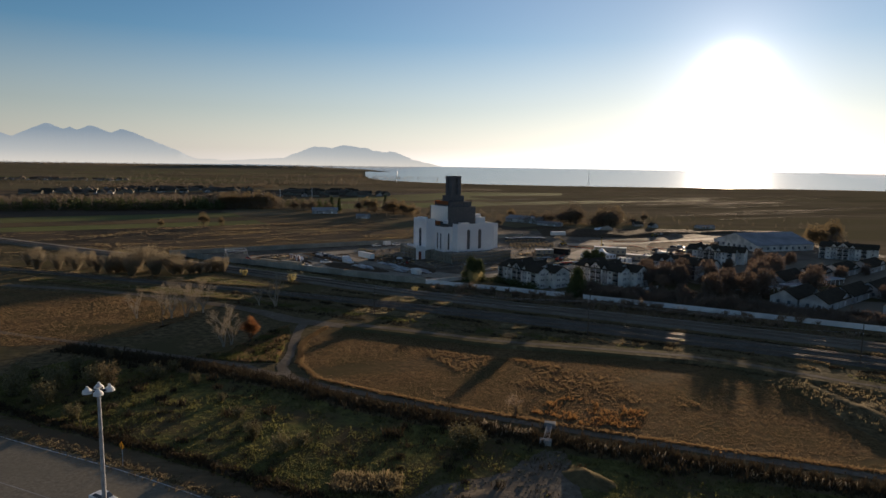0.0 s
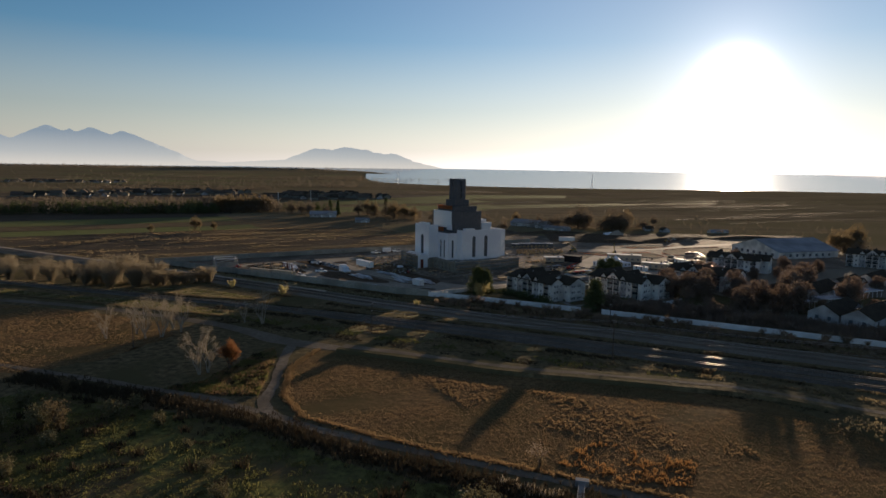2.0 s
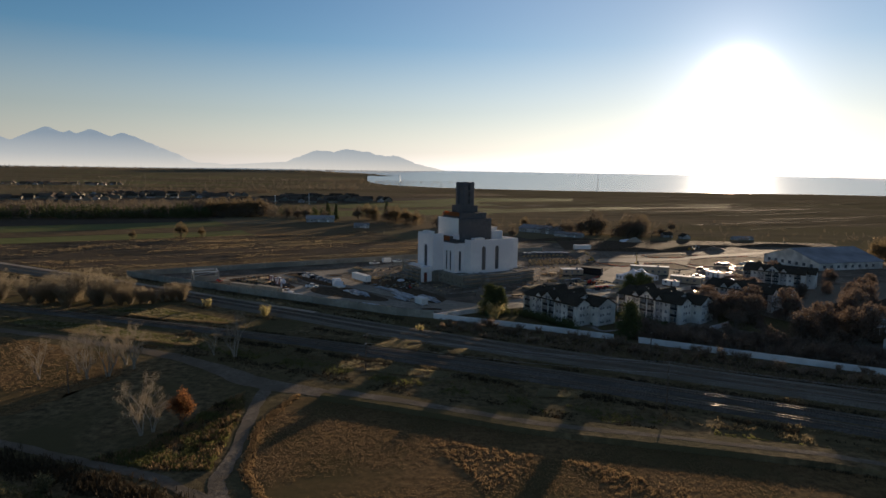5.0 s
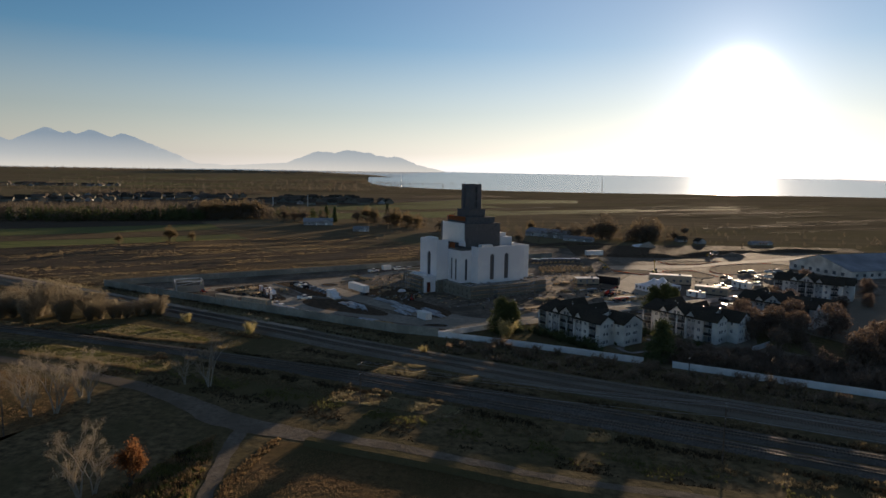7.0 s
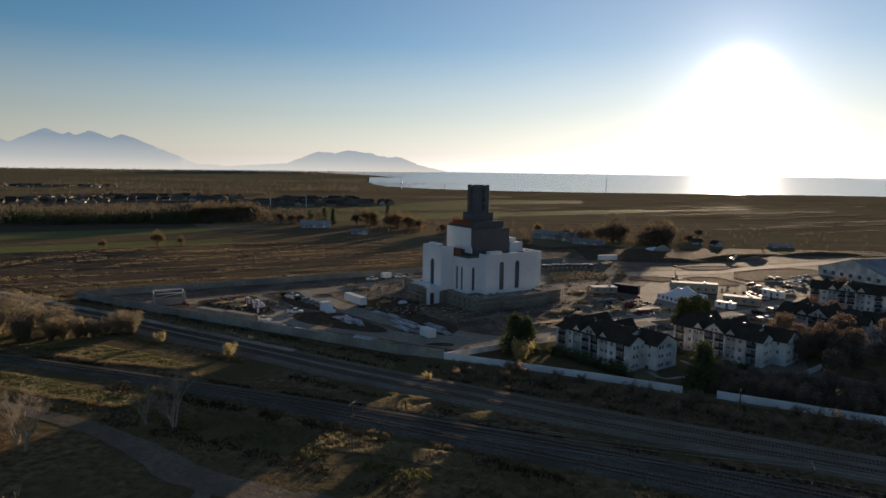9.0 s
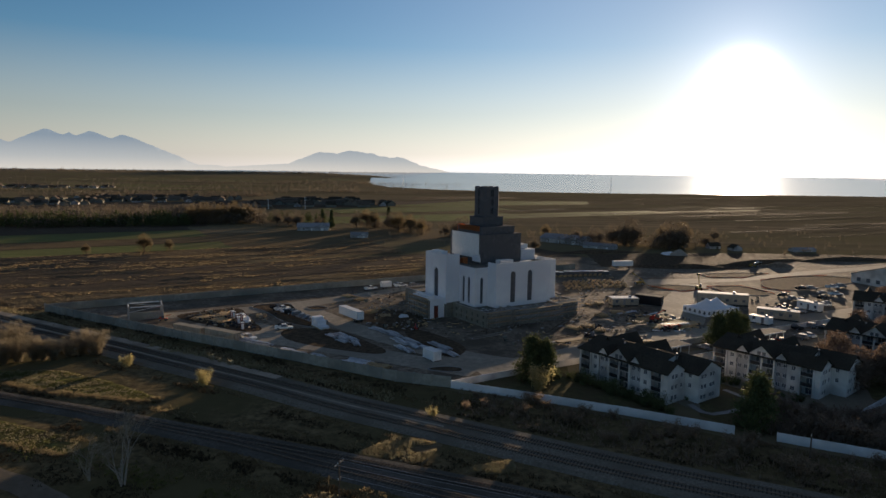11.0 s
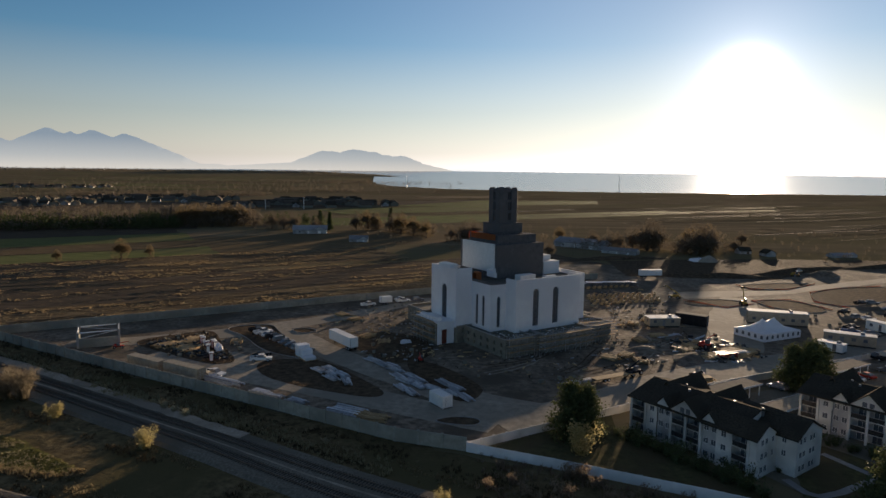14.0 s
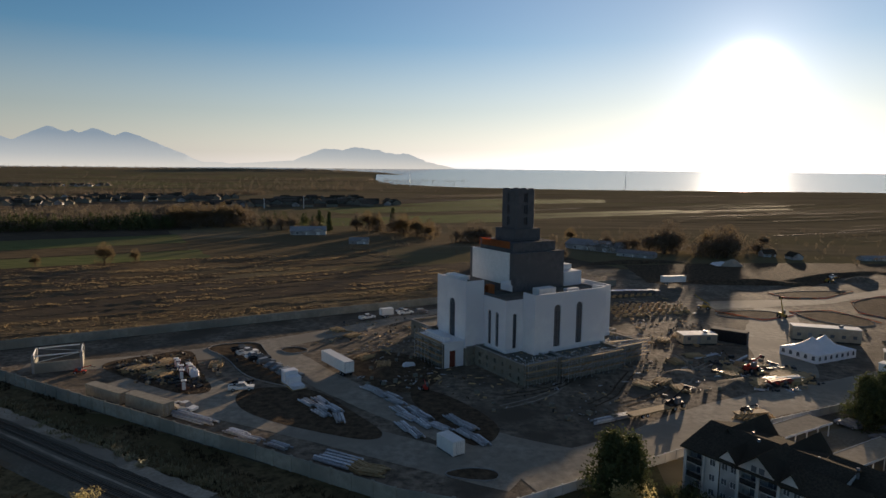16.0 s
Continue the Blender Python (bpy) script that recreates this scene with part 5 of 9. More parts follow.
def house(m, label, w=11.0, d=9.0, h=2.9, ridge=5.6, wall="siding", roof="shingle_tan", garage=True, group="houses"):
    """A small gabled house with a cross gable, windows, door and garage."""
    hs_ = thing("house", m, label, "house", group)
    ops = [(w * 0.2, 0.7, 0.9, 2.2), (w * 0.45, 0.5, 0.05, 2.1), (w * 0.78, 1.2 if garage else 0.7, 0.05 if garage else 0.9, 2.2)]
    for (ax, ay), (bx, by), op in (((0, 0), (w, 0), ops), ((w, 0), (w, d), [(d * 0.3, 0.6, 0.9, 2.2), (d * 0.7, 0.6, 0.9, 2.2)]), ((w, d), (0, d), [(w * 0.3, 0.7, 0.9, 2.2), (w * 0.7, 0.7, 0.9, 2.2)]), ((0, d), (0, 0), [(d * 0.3, 0.6, 0.9, 2.2), (d * 0.7, 0.6, 0.9, 2.2)])):
        l = math.hypot(bx - ax, by - ay)
        dd = ((bx - ax) / l, (by - ay) / l)
        part("wall", face_wall(bmesh.new(), (ax, ay), dd, l, 0, h, op, 0.12), M[wall], hs_)
        for s, hw, a, b in op:
            part("door" if a < 0.1 else "window", pane(bmesh.new(), (ax, ay), dd, s, hw, a, b, 0.11), M["white"] if a < 0.1 else M["glass"], hs_)
    for tri in (((w, 0, h), (w, d, h), (w, d / 2, ridge)), ((0, d, h), (0, 0, h), (0, d / 2, ridge)), ((w * 0.56, -0.02, h), (w, -0.02, h), (w * 0.78, -0.02, h + (ridge - h) * 0.75))):
        bm = bmesh.new()
        gable_tri(bm, tri)
        part("gable", bm, M[wall], hs_)
    part("roof", roof_gable(bmesh.new(), 0, w, 0, d, h, ridge, "x", 0.45), M[roof], hs_)
    part("roof", roof_gable(bmesh.new(), w * 0.56, w, 0, d * 0.5, h, h + (ridge - h) * 0.75, "y", 0.3), M[roof], hs_)
    part("chimney", boxes((w * 0.3, w * 0.3 + 0.6, d * 0.6, d * 0.6 + 0.6, ridge - 1.2, ridge + 0.6), bevel=0.03), M["block"], hs_)
    return hs_


apt = apartment(pose(14.5, 292.0, 0, 0, 0, -51.0), "pale three-storey apartment house with a dark shingle roof", 25.5, 15.5)
APT_GROUP = [(49.5, 297.5, -47), (89.0, 320.0, -43), (123, 367, -33), (210, 394, -35)]
for x, y, r in APT_GROUP:
    copy_thing(apt, pose(x, y, 0, 0, 0, r))
hs1 = house(pose(117.4, 278.3, 0, 0, 0, 43), "pale single-storey row house with a dark gabled roof", 23.0, 10.0, 3.2, 6.2, "siding_grey", "shingle")
for x, y, r in ((141, 289, 43), (161, 304, 43), (183, 320, 43), (206, 336, 43), (126, 247, 43), (133.5, 239.5, 43), (152, 256, 43), (170, 268, 43), (188, 284, 43), (206, 298, 43), (160, 232, 43), (182, 250, 43)):
    copy_thing(hs1, pose(x, y, 0, 0, 0, r))

# ---- trees and shrubs ----


def limbs(bm, p, d, length, r, depth, rnd, ends, droop=0.0, n=5, split=3, spread=0.5):
    q = p + d * length
    tube(bm, p, q, r, r * 0.62, n)
    if depth == 0:
        ends.append((q, d))
        return
    ends.append((p.lerp(q, 0.7), d))
    for i in range(split):
        a = rnd.uniform(0, math.tau)
        side = d.orthogonal()
        side.rotate(Matrix.Rotation(a, 3, d))
        nd = (d + side * rnd.uniform(spread * 0.6, spread * 1.3) + Vector((0, 0, 0.12 - droop))).normalized()
        limbs(bm, p.lerp(q, rnd.uniform(0.55, 1.0)), nd, length * rnd.uniform(0.6, 0.82), r * 0.55, depth - 1, rnd, ends, droop, max(3, n - 1), split, spread)


def leaves(points, count, size, jitter, seed, thin=0.6, up=0.0):
    rng = np.random.default_rng(seed)
    pts = np.array([tuple(p) for p in points])
    pick = rng.integers(0, len(pts), count)
    c = pts[pick] + rng.normal(0, jitter, (count, 3))
    u = rng.normal(0, 1, (count, 3)) + np.array([0, 0, up])
    u /= np.linalg.norm(u, axis=1)[:, None]
    v = np.cross(u, rng.normal(0, 1, (count, 3)))
    v /= np.linalg.norm(v, axis=1)[:, None]
    s = size * rng.uniform(0.6, 1.4, (count, 1))
    quad = np.stack([c - u * s, c + v * s * thin, c + u * s, c - v * s * thin], 1).reshape(-1, 3)
    quad[:, 2] = np.maximum(quad[:, 2], 0.05)
    return quad.tolist(), [(4 * i, 4 * i + 1, 4 * i + 2, 4 * i + 3) for i in range(count)]


def tree(name, label, h, seed, leaf, bark="bark", count=2500, size=0.16, jitter=0.5, depth=4, split=3, spread=0.5, group="", category="tree", stems=1, base=0.36, fill=0, thin=0.6):
    rnd = random.Random(seed)
    t = thing(name, pose(0, 0, 0), label, category, group)
    bm = bmesh.new()
    ends = []
    for i in range(stems):
        d = Vector((rnd.uniform(-0.3, 0.3), rnd.uniform(-0.3, 0.3), 1)).normalized() if stems > 1 else Vector((rnd.uniform(-.05, .05), rnd.uniform(-.05, .05), 1)).normalized()
        limbs(bm, Vector((rnd.uniform(-0.2, 0.2) * (stems > 1), rnd.uniform(-0.2, 0.2) * (stems > 1), -0.1)), d, h * base * (rnd.uniform(0.65, 1.2) if thin < 0.2 else 1.0), h * (0.018 if thin > 0.2 else 0.010) + 0.03, depth, rnd, ends, 0, 6, split, spread)
    part("trunk", bm, M[bark], t)
    pts = [e[0] for e in ends]
    for i in range(fill):
        a, w, z = rnd.uniform(0, math.tau), rnd.random() ** 0.5, rnd.uniform(0.05, 0.95)
        r = h * 0.44 * w * math.sin(math.pi * min(1.0, z * 0.85 + 0.12)) ** 0.7
        q = Vector((r * math.cos(a), r * math.sin(a), z * h))
        if noise.noise(q * (3.2 / h) * 2 + Vector((seed, 0, 0))) > -0.12:
            pts.append(q)
    v, f = leaves(pts, count, size, jitter, seed, thin, 2.2 if thin < 0.2 else 0.0)
    raw("crown", v, f, M[leaf], t)
    return t


def conifer(name, label, h, w, seed, count=5000, size=0.28, leaf="needles", group="", shape=0.9):
    rnd = random.Random(seed)
    t = thing(name, pose(0, 0, 0), label, "tree", group)
    bm = bmesh.new()
    tube(bm, (0, 0, -0.1), (0, 0, h * 0.95), 0.02 * h, 0.02, 7)
    pts = []
    z = h * 0.10
    while z < h * 0.98:
        k = (1 - z / h) ** shape
        for i in range(rnd.randint(4, 7)):
            a = rnd.uniform(0, math.tau)
            L = w * k * rnd.uniform(0.65, 1.15) + 0.15
            e = Vector((math.cos(a) * L, math.sin(a) * L, z - L * rnd.uniform(0.0, 0.3)))
            tube(bm, (0, 0, z), e, 0.05, 0.015, 3)
            for s in range(5):
                q = Vector((0, 0, z)).lerp(e, 0.3 + 0.175 * s)
                pts.append(q)
        z += h * 0.035
    part("trunk", bm, M["bark"], t)
    v, f = leaves(pts, count, size, w * 0.15, seed)
    raw("crown", v, f, M[leaf], t)
    return t


def shrub(name, label, h, seed, leaf, count=900, size=0.13, group="", category="shrub", wide=1.0, stems=14, thin=0.6, up=0.0):
    rnd = random.Random(seed)
    t = thing(name, pose(0, 0, 0), label, category, group)
    bm = bmesh.new()
    pts = []
    for i in range(stems):
        a, s = rnd.uniform(0, math.tau), rnd.uniform(0.2, 0.8)
        e = Vector((math.cos(a) * s * h * 0.6 * wide, math.sin(a) * s * h * 0.6 * wide, h * rnd.uniform(0.55, 1.0)))
        tube(bm, (math.cos(a) * 0.1, math.sin(a) * 0.1, -0.05), e, 0.035, 0.01, 3)
        for k in range(6):
            pts.append(e * (0.12 + 0.17 * k))
    part("stem", bm, M["bark"], t)
    v, f = leaves(pts, count, size, h * 0.10 if thin > 0.3 else h * 0.055, seed, thin, up)
    raw("foliage", v, f, M[leaf], t)
    return t


def place(ob, spots, s=0.0):
    """Moves ob to the first spot and copies it to the rest: (x, y, turn, size)."""
    x, y, r, k = spots[0]
    for x2, y2, r2, k2 in spots[1:]:
        c = copy_thing(ob, pose(x2, y2, 0.02, 0, 0, r2))
        c.scale = (k2, k2, k2)
    ob.matrix_world = pose(x, y, 0.02, 0, 0, r)
    ob.scale = (k, k, k)


place(tree("bare_tree", "pale bare cottonwood with fine upright twigs", 12.5, 5, "twig", "bark_pale", 2400, 0.26, 0.22, 6, 2, 0.34, "bare cottonwoods", stems=4, base=0.27, thin=0.05),
      [(-67.5, 174.5, 20, 1.15), (-66.0, 176.0, 200, 0.90), (-97, 205.5, 70, 1.20), (-93, 207.5, 160, 1.32), (-94, 217.5, 10, 1.08), (-68.7, 226.8, 300, 1.26), (-75, 228, 45, 0.72), (-102, 210, 100, 0.96), (-90, 214, 250, 1.08), (-108, 204, 30, 0.96)])
place(tree("orange_tree", "small tree with dense rust-orange leaves", 8.0, 9, "leaf_orange", "bark", 5200, 0.12, 0.36, 4, 3, 0.20, stems=3, base=0.3), [(-61.5, 178.5, 0, 1.15)])
place(tree("autumn_tree", "garden tree with thin reddish-brown leaves", 8.5, 12, "twig_red", "bark", 2800, 0.20, 0.45, 4, 3, 0.5, "garden trees", fill=120),
      [(82.1, 272, 0, 0.9), (88.5, 266, 70, 0.6), (70, 262, 110, 0.55), (106, 262, 40, 0.5), (76, 262, 40, 0.6), (60, 266, 150, 0.5)])
place(conifer("conifer_tree", "dark ragged evergreen tree beside the fence", 12.5, 5.2, 3, 8000, 0.30, shape=0.48), [(45, 260.4, 0, 0.86), (1.8, 287.2, 40, 0.84), (5.4, 289.8, 100, 0.72), (59.0, 321.2, 10, 0.80), (63.6, 321.6, 80, 0.86), (67.5, 324.5, 200, 0.72)])
place(shrub("yellow_shrub", "round shrub with yellow-green autumn leaves", 4.2, 21, "leaf_yellow", 3200, 0.15, "yellow shrubs", wide=1.6), [(3.0, 280.0, 0, 1.3), (-76.2, 275.4, 60, 0.85), (-20.7, 260.2, 120, 0.5), (-101.5, 288, 200, 0.7)])
thicket = [(-166 + i * 2.6 + random.uniform(-1.5, 1.5), 284 + random.uniform(-5, 10), random.uniform(0, 360), random.uniform(0.7, 1.6)) for i in range(13)]
thicket += [(-133 + i * 2.2 + random.uniform(-1, 1), 287 + i * 1.3 + random.uniform(-2, 3), random.uniform(0, 360), random.uniform(0.65, 0.95)) for i in range(9)]
thicket += [(-215 + i * 6 + random.uniform(-3, 3), 296 + random.uniform(-6, 14), random.uniform(0, 360), random.uniform(0.8, 1.2)) for i in range(9)]
place(shrub("golden_thicket", "wispy tan willow thicket on the railway bank", 8.0, 23, "bush_tan", 5200, 0.34, "willows by the railway", wide=1.0, stems=34, thin=0.13, up=1.3), thicket)
place(shrub("dark_shrub", "dark leafless shrub beside the railway", 2.6, 27, "twig_dark", 1200, 0.13, "dark shrubs", wide=1.3),
      [(random.uniform(-20, 150), 0, random.uniform(0, 360), random.uniform(0.5, 1.3)) for i in range(1)] + [(x, 262 - 0.42 * x + random.uniform(-5, 9), random.uniform(0, 360), random.uniform(0.5, 1.25)) for x in np.linspace(-14, 120, 70)])
place(shrub("hedge_shrub", "tall reddish-brown leafless hedge shrub behind the fence", 4.6, 37, "twig_red", 4200, 0.20, "hedge behind the fence", wide=1.8),
      [(x, 262.5 - 0.455 * (x - 40) + random.uniform(-1.5, 13), random.uniform(0, 360), random.uniform(0.65, 1.1) if 50 < x < 96 else random.uniform(0.4, 0.75)) for x in np.linspace(44, 165, 50)])
place(shrub("green_shrub", "dark green rounded bush on weedy ground", 3.4, 29, "leaf_olive", 1800, 0.14, "green bushes", wide=1.2),
      [(1.2, 112.5, 0, 1.5), (3.0, 114, 90, 1.2), (-84, 140, 30, 1.5), (-88, 128, 60, 1.5), (-77, 120, 0, 1.0), (-92, 137, 150, 1.7), (-99, 133, 210, 1.5), (-73, 146, 70, 1.2), (-71.6, 152.3, 90, 0.9), (-62, 143, 10, 0.8), (-78, 132, 200, 0.9), (-45, 124, 300, 0.7), (-52, 133, 100, 0.6), (-31.7, 109.2, 50, 1.1), (-38.7, 114.8, 20, 0.95), (-29, 112, 200, 0.8), (-95, 150, 300, 1.1), (-104, 143, 0, 1.2)])
place(shrub("tan_shrub", "leafless tan shrub on waste ground", 5.5, 33, "leaf_brown", 1500, 0.17, "tan shrubs"), [(-80, 139, 0, 1.0), (-84.5, 143, 70, 0.8), (-92, 160, 30, 0.6), (12, 131, 10, 0.35)])
# several are added to keep low sun off the tracks and meadow
place(tree("dark_tree", "tall dark leafless tree between the homes", 11.5, 61, "twig_red", "bark", 6400, 0.27, 0.55, 4, 3, 0.5, "trees between the homes", stems=2, base=0.3, fill=380),
      [(x, y, x * 7 % 360, 0.5 + (x * 3 % 10) / 30) for x, y in ((84, 296), (126, 284), (152, 290), (144, 300), (178, 312), (118, 322), (134, 334), (150, 345), (165, 372), (178, 362), (200, 330), (210, 350), (172, 244), (112, 344), (146, 388))] + [(x, y, x * 11 % 360, k) for x, y, k in ((98, 258, 0.95), (106, 264, 1.05), (113, 260, 1.0), (121, 264, 1.05), (128, 286, 1.1), (136, 300, 1.1), (108, 292, 1.0), (146, 312, 1.1), (150, 282, 1.0), (83, 302, 0.85), (86, 308, 0.8), (80, 296, 0.7), (112, 330, 0.8), (103, 266, 0.5), (129, 262, 0.5), (147, 262, 0.55), (98, 238, 0.5), (168, 262, 0.6), (82, 291, 0.85), (89, 291, 0.9), (93, 284, 0.9), (78, 286, 0.8), (99, 300, 0.95))])
tufts("hedge_brush", scatter([(42, 259), (62, 251), (96, 235), (150, 210), (158, 222), (122, 246), (98, 256), (72, 268), (50, 268)], 2600, 39, 0.6, 1.5, 7.0, 0.05, 0.40), 1.9, M["twig_red"], "low brown leafless brush behind the white fence", 39, 9, 0.9, category="brush")
# trees round the barn and the homes behind the site
place(tree("broad_tree", "broad dark tree with thinning leaves", 13.0, 41, "twig_far", "bark", 3600, 0.28, 0.8, 4, 3, 0.6, "trees behind the site", stems=4, base=0.26, fill=260),
      [(92, 592, 0, 1.65), (98, 598, 40, 1.5), (84, 598, 200, 1.2), (117, 574, 80, 1.55), (125, 580, 120, 1.5), (131, 590, 10, 1.3), (75, 602, 100, 0.9), (-88, 690, 50, 1.2), (-80, 694, 90, 1.1), (-72, 688, 150, 1.0), (-60, 680, 200, 1.0), (-28, 632, 30, 1.15), (-22, 628, 100, 1.3), (-38, 634, 160, 0.9), (-16, 626, 60, 0.9), (3, 580, 200, 1.0), (10, 590, 20, 1.0), (-120, 700, 0, 1.2), (-170, 690, 60, 1.2), (-180, 695, 120, 1.1), (-192, 700, 180, 1.2), (70, 604, 0, 0.9), (60, 612, 50, 0.9), (150, 600, 20, 0.7), (170, 640, 60, 0.8), (25, 556, 220, 0.7), (-150, 682, 10, 0.9)])
place(conifer("spruce_tree", "tall narrow dark spruce tree", 17, 3.4, 44, 2200, 0.5, group="spruces"), [(-95, 727, 0, 1.0), (-140, 690, 30, 0.9), (-150, 700, 60, 0.85), (-152, 706, 20, 0.9)])
place(tree("field_tree", "bare brown tree standing at the edge of a field", 11.0, 46, "leaf_brown", "bark", 3800, 0.22, 0.5, 4, 3, 0.5, "bare field trees", stems=2, base=0.3, fill=160),
      [(-211, 504, 0, 1.1), (-200, 514, 90, 0.7), (-240, 494, 200, 0.6), (-112, 705, 30, 1.5), (-104, 700, 80, 1.4), (-78, 664, 120, 1.6), (-68, 660, 10, 1.4), (-57, 645, 70, 1.2), (139, 617, 0, 1.5), (121, 600, 50, 1.4), (132, 606, 90, 1.3), (41, 640, 20, 1.0), (235, 450, 60, 1.5), (243, 455, 120, 1.4), (266, 482, 10, 1.6), (258, 474, 220, 1.4), (-236, 716, 20, 1.9), (-246, 708, 80, 1.8), (-258, 702, 140, 1.9), (-228, 726, 200, 1.7), (-270, 700, 0, 1.7)])


# ---- belts of far trees, too many to count ----
def woods(name, spots, key, label, leaf_k, thin, pointed):
    """Far trees in one mesh: a stem and a loose crown of small clumps each."""
    verts, faces = [], []
    for x, y, h in spots:
        n = int(70 if h > 8 and y < 900 else 30 if h > 4 else 16)
        t = rng.beta(1.6, 1.9, n)
        w = h * (0.20 * (1.02 - t) if pointed else 0.24 * np.sin(np.pi * np.clip(t * 0.9 + 0.08, 0, 1)))
        c = np.stack([x + rng.normal(0, 1, n) * w, y + rng.normal(0, 1, n) * w, rise(x, y) + h * (0.06 + 0.94 * t)], 1)
        u = rng.normal(0, 1, (n, 3)) + np.array([0, 0, 0.9])
        u /= np.linalg.norm(u, axis=1)[:, None]
        v = np.cross(u, rng.normal(0, 1, (n, 3)))
        v /= np.linalg.norm(v, axis=1)[:, None]
        s = (h * leaf_k + 0.12) * rng.uniform(0.6, 1.4, (n, 1))
        k = len(verts)
        verts += np.stack([c - u * s, c + v * s * thin, c + u * s, c - v * s * thin], 1).reshape(-1, 3).tolist()
        faces += [(k + 4 * i, k + 4 * i + 1, k + 4 * i + 2, k + 4 * i + 3) for i in range(n)]
        if h < 3:
            continue
        k = len(verts)
        verts += [(x - 0.15, y, rise(x, y)), (x + 0.15, y, rise(x, y)), (x, y, rise(x, y) + h * 0.8)]
        faces.append((k, k + 1, k + 2))
    raw(name, verts, faces, M[key], None, label, "woods", kind="stuff")


rng = np.random.default_rng(7)
dark, bare = [], []
for k in range(1150):
    s = rng.uniform(-420, 215)
    d = rng.uniform(0, 1) ** 1.5 * 95
    p = (*fld(s, 745 - 0.14 * (s - 14) + d), rng.uniform(8, 15) + 3 * noise.noise((s / 30, 0, 5)))
    (dark if d < 34 and s < 150 and rng.random() < 0.8 else bare).append(p)
for k in range(190):
    w = rng.uniform(0, 1)
    bare.append((-1000 + 590 * w + rng.normal(0, 8), 3560 - 260 * w + rng.normal(0, 60) * (1.1 - w), rng.uniform(4, 12)))
for k in range(110):
    bare.append((rng.uniform(-300, -226), rng.uniform(726, 752), rng.uniform(12, 19)))
for k in range(260):
    w = rng.uniform(0, 1)
    dark.append((-450 + 180 * w + rng.normal(0, 4), 648 + 36 * w + rng.normal(0, 6), rng.uniform(5, 13)))
for k in range(60):
    dark.append((rng.uniform(-212, -158), 741 + rng.uniform(-5, 9), rng.uniform(7, 12)))
for k in range(700):
    s = rng.uniform(-600, 150)
    bare.append((*fld(s, rng.uniform(860, 1010) - 0.12 * s), rng.uniform(4, 10)))
for k in range(90):
    s0, q0, n = rng.uniform(-700, 1100), rng.uniform(560, 1550), int(rng.uniform(8, 40))
    for i in range(n):
        x, y = fld(s0 + i * 4 + rng.normal(0, 2), q0 - i * 0.4 + rng.normal(0, 1.5))
        if 560 < y < 1700 and not (-60 < x < 260 and y < 640):
            bare.append((x, y, rng.uniform(1.2, 4)))
for k in range(1300):
    w = rng.uniform(0, 1)
    bare.append((-2700 + 1900 * w + rng.normal(0, 60), 3150 + 650 * w + rng.normal(0, 120), rng.uniform(8, 20)))
for k in range(420):
    w = rng.uniform(0, 1)
    bare.append((-700 + 300 * w + rng.normal(0, 10), 1200 + 105 * w + rng.normal(0, 12), rng.uniform(5, 11)))
for k in range(46):
    x0, y0, n = rng.uniform(-1500, -350), rng.uniform(1150, 2400), int(rng.uniform(10, 46))
    for i in range(n):
        bare.append((x0 + i * 9 + rng.normal(0, 4), y0 + i * 2.2 + rng.normal(0, 6), rng.uniform(4, 11)))
for k in range(110):
    w = rng.uniform(0, 1)
    bare.append((-560 + 170 * w, 2260 + 110 * w + rng.normal(0, 25), rng.uniform(8, 17)))
for k in range(900):
    a = radians(rng.uniform(-46, -4))
    r = rng.uniform(1500, 3900)
    x, y = r * math.sin(a), r * math.cos(a)
    if x < -480 or y < 1800:
        bare.append((x, y, rng.uniform(4, 10)))
for k in range(420):
    x = rng.uniform(-250, 1500)
    bare.append((x, 1725 - abs(x - 500) * 0.02 + rng.normal(0, 14), rng.uniform(2, 6)))
for k in range(60):
    bare.append((rng.normal(-330, 40), rng.normal(1560, 30), rng.uniform(8, 15)))
for k in range(2600):
    x, y = rng.uniform(-60, 900), rng.uniform(620, 1450)
    if noise.noise((x / 60, y / 22, 5)) > 0.02:
        bare.append((x, y, rng.uniform(0.6, 1.8)))
for k in range(1500):
    x, y = rng.uniform(-230, 330), rng.uniform(552, 760)
    if noise.noise((x / 26, y / 12, 8)) > 0.08 and (x > -110 or y > 690):
        bare.append((x, y, rng.uniform(1.0, 4.5)))
for x, y, n, h in ((58, 598, 16, 9), (72, 592, 16, 10), (96, 596, 26, 12), (118, 582, 26, 12), (134, 612, 22, 12), (-24, 630, 24, 12), (-84, 690, 24, 12), (-62, 668, 18, 11), (-104, 702, 20, 12), (20, 640, 12, 7), (150, 600, 14, 8), (245, 458, 20, 12), (262, 478, 18, 13)):
    for k in range(n):
        bare.append((x + rng.normal(0, 6), y + rng.normal(0, 4), h * rng.uniform(0.4, 1.0)))
woods("far_conifers", dark, "needles", "dark belt of far conifers", 0.05, 0.5, True)
woods("far_woods", bare, "twig_far", "belts of brown leafless far trees and scrub", 0.07, 0.35, False)

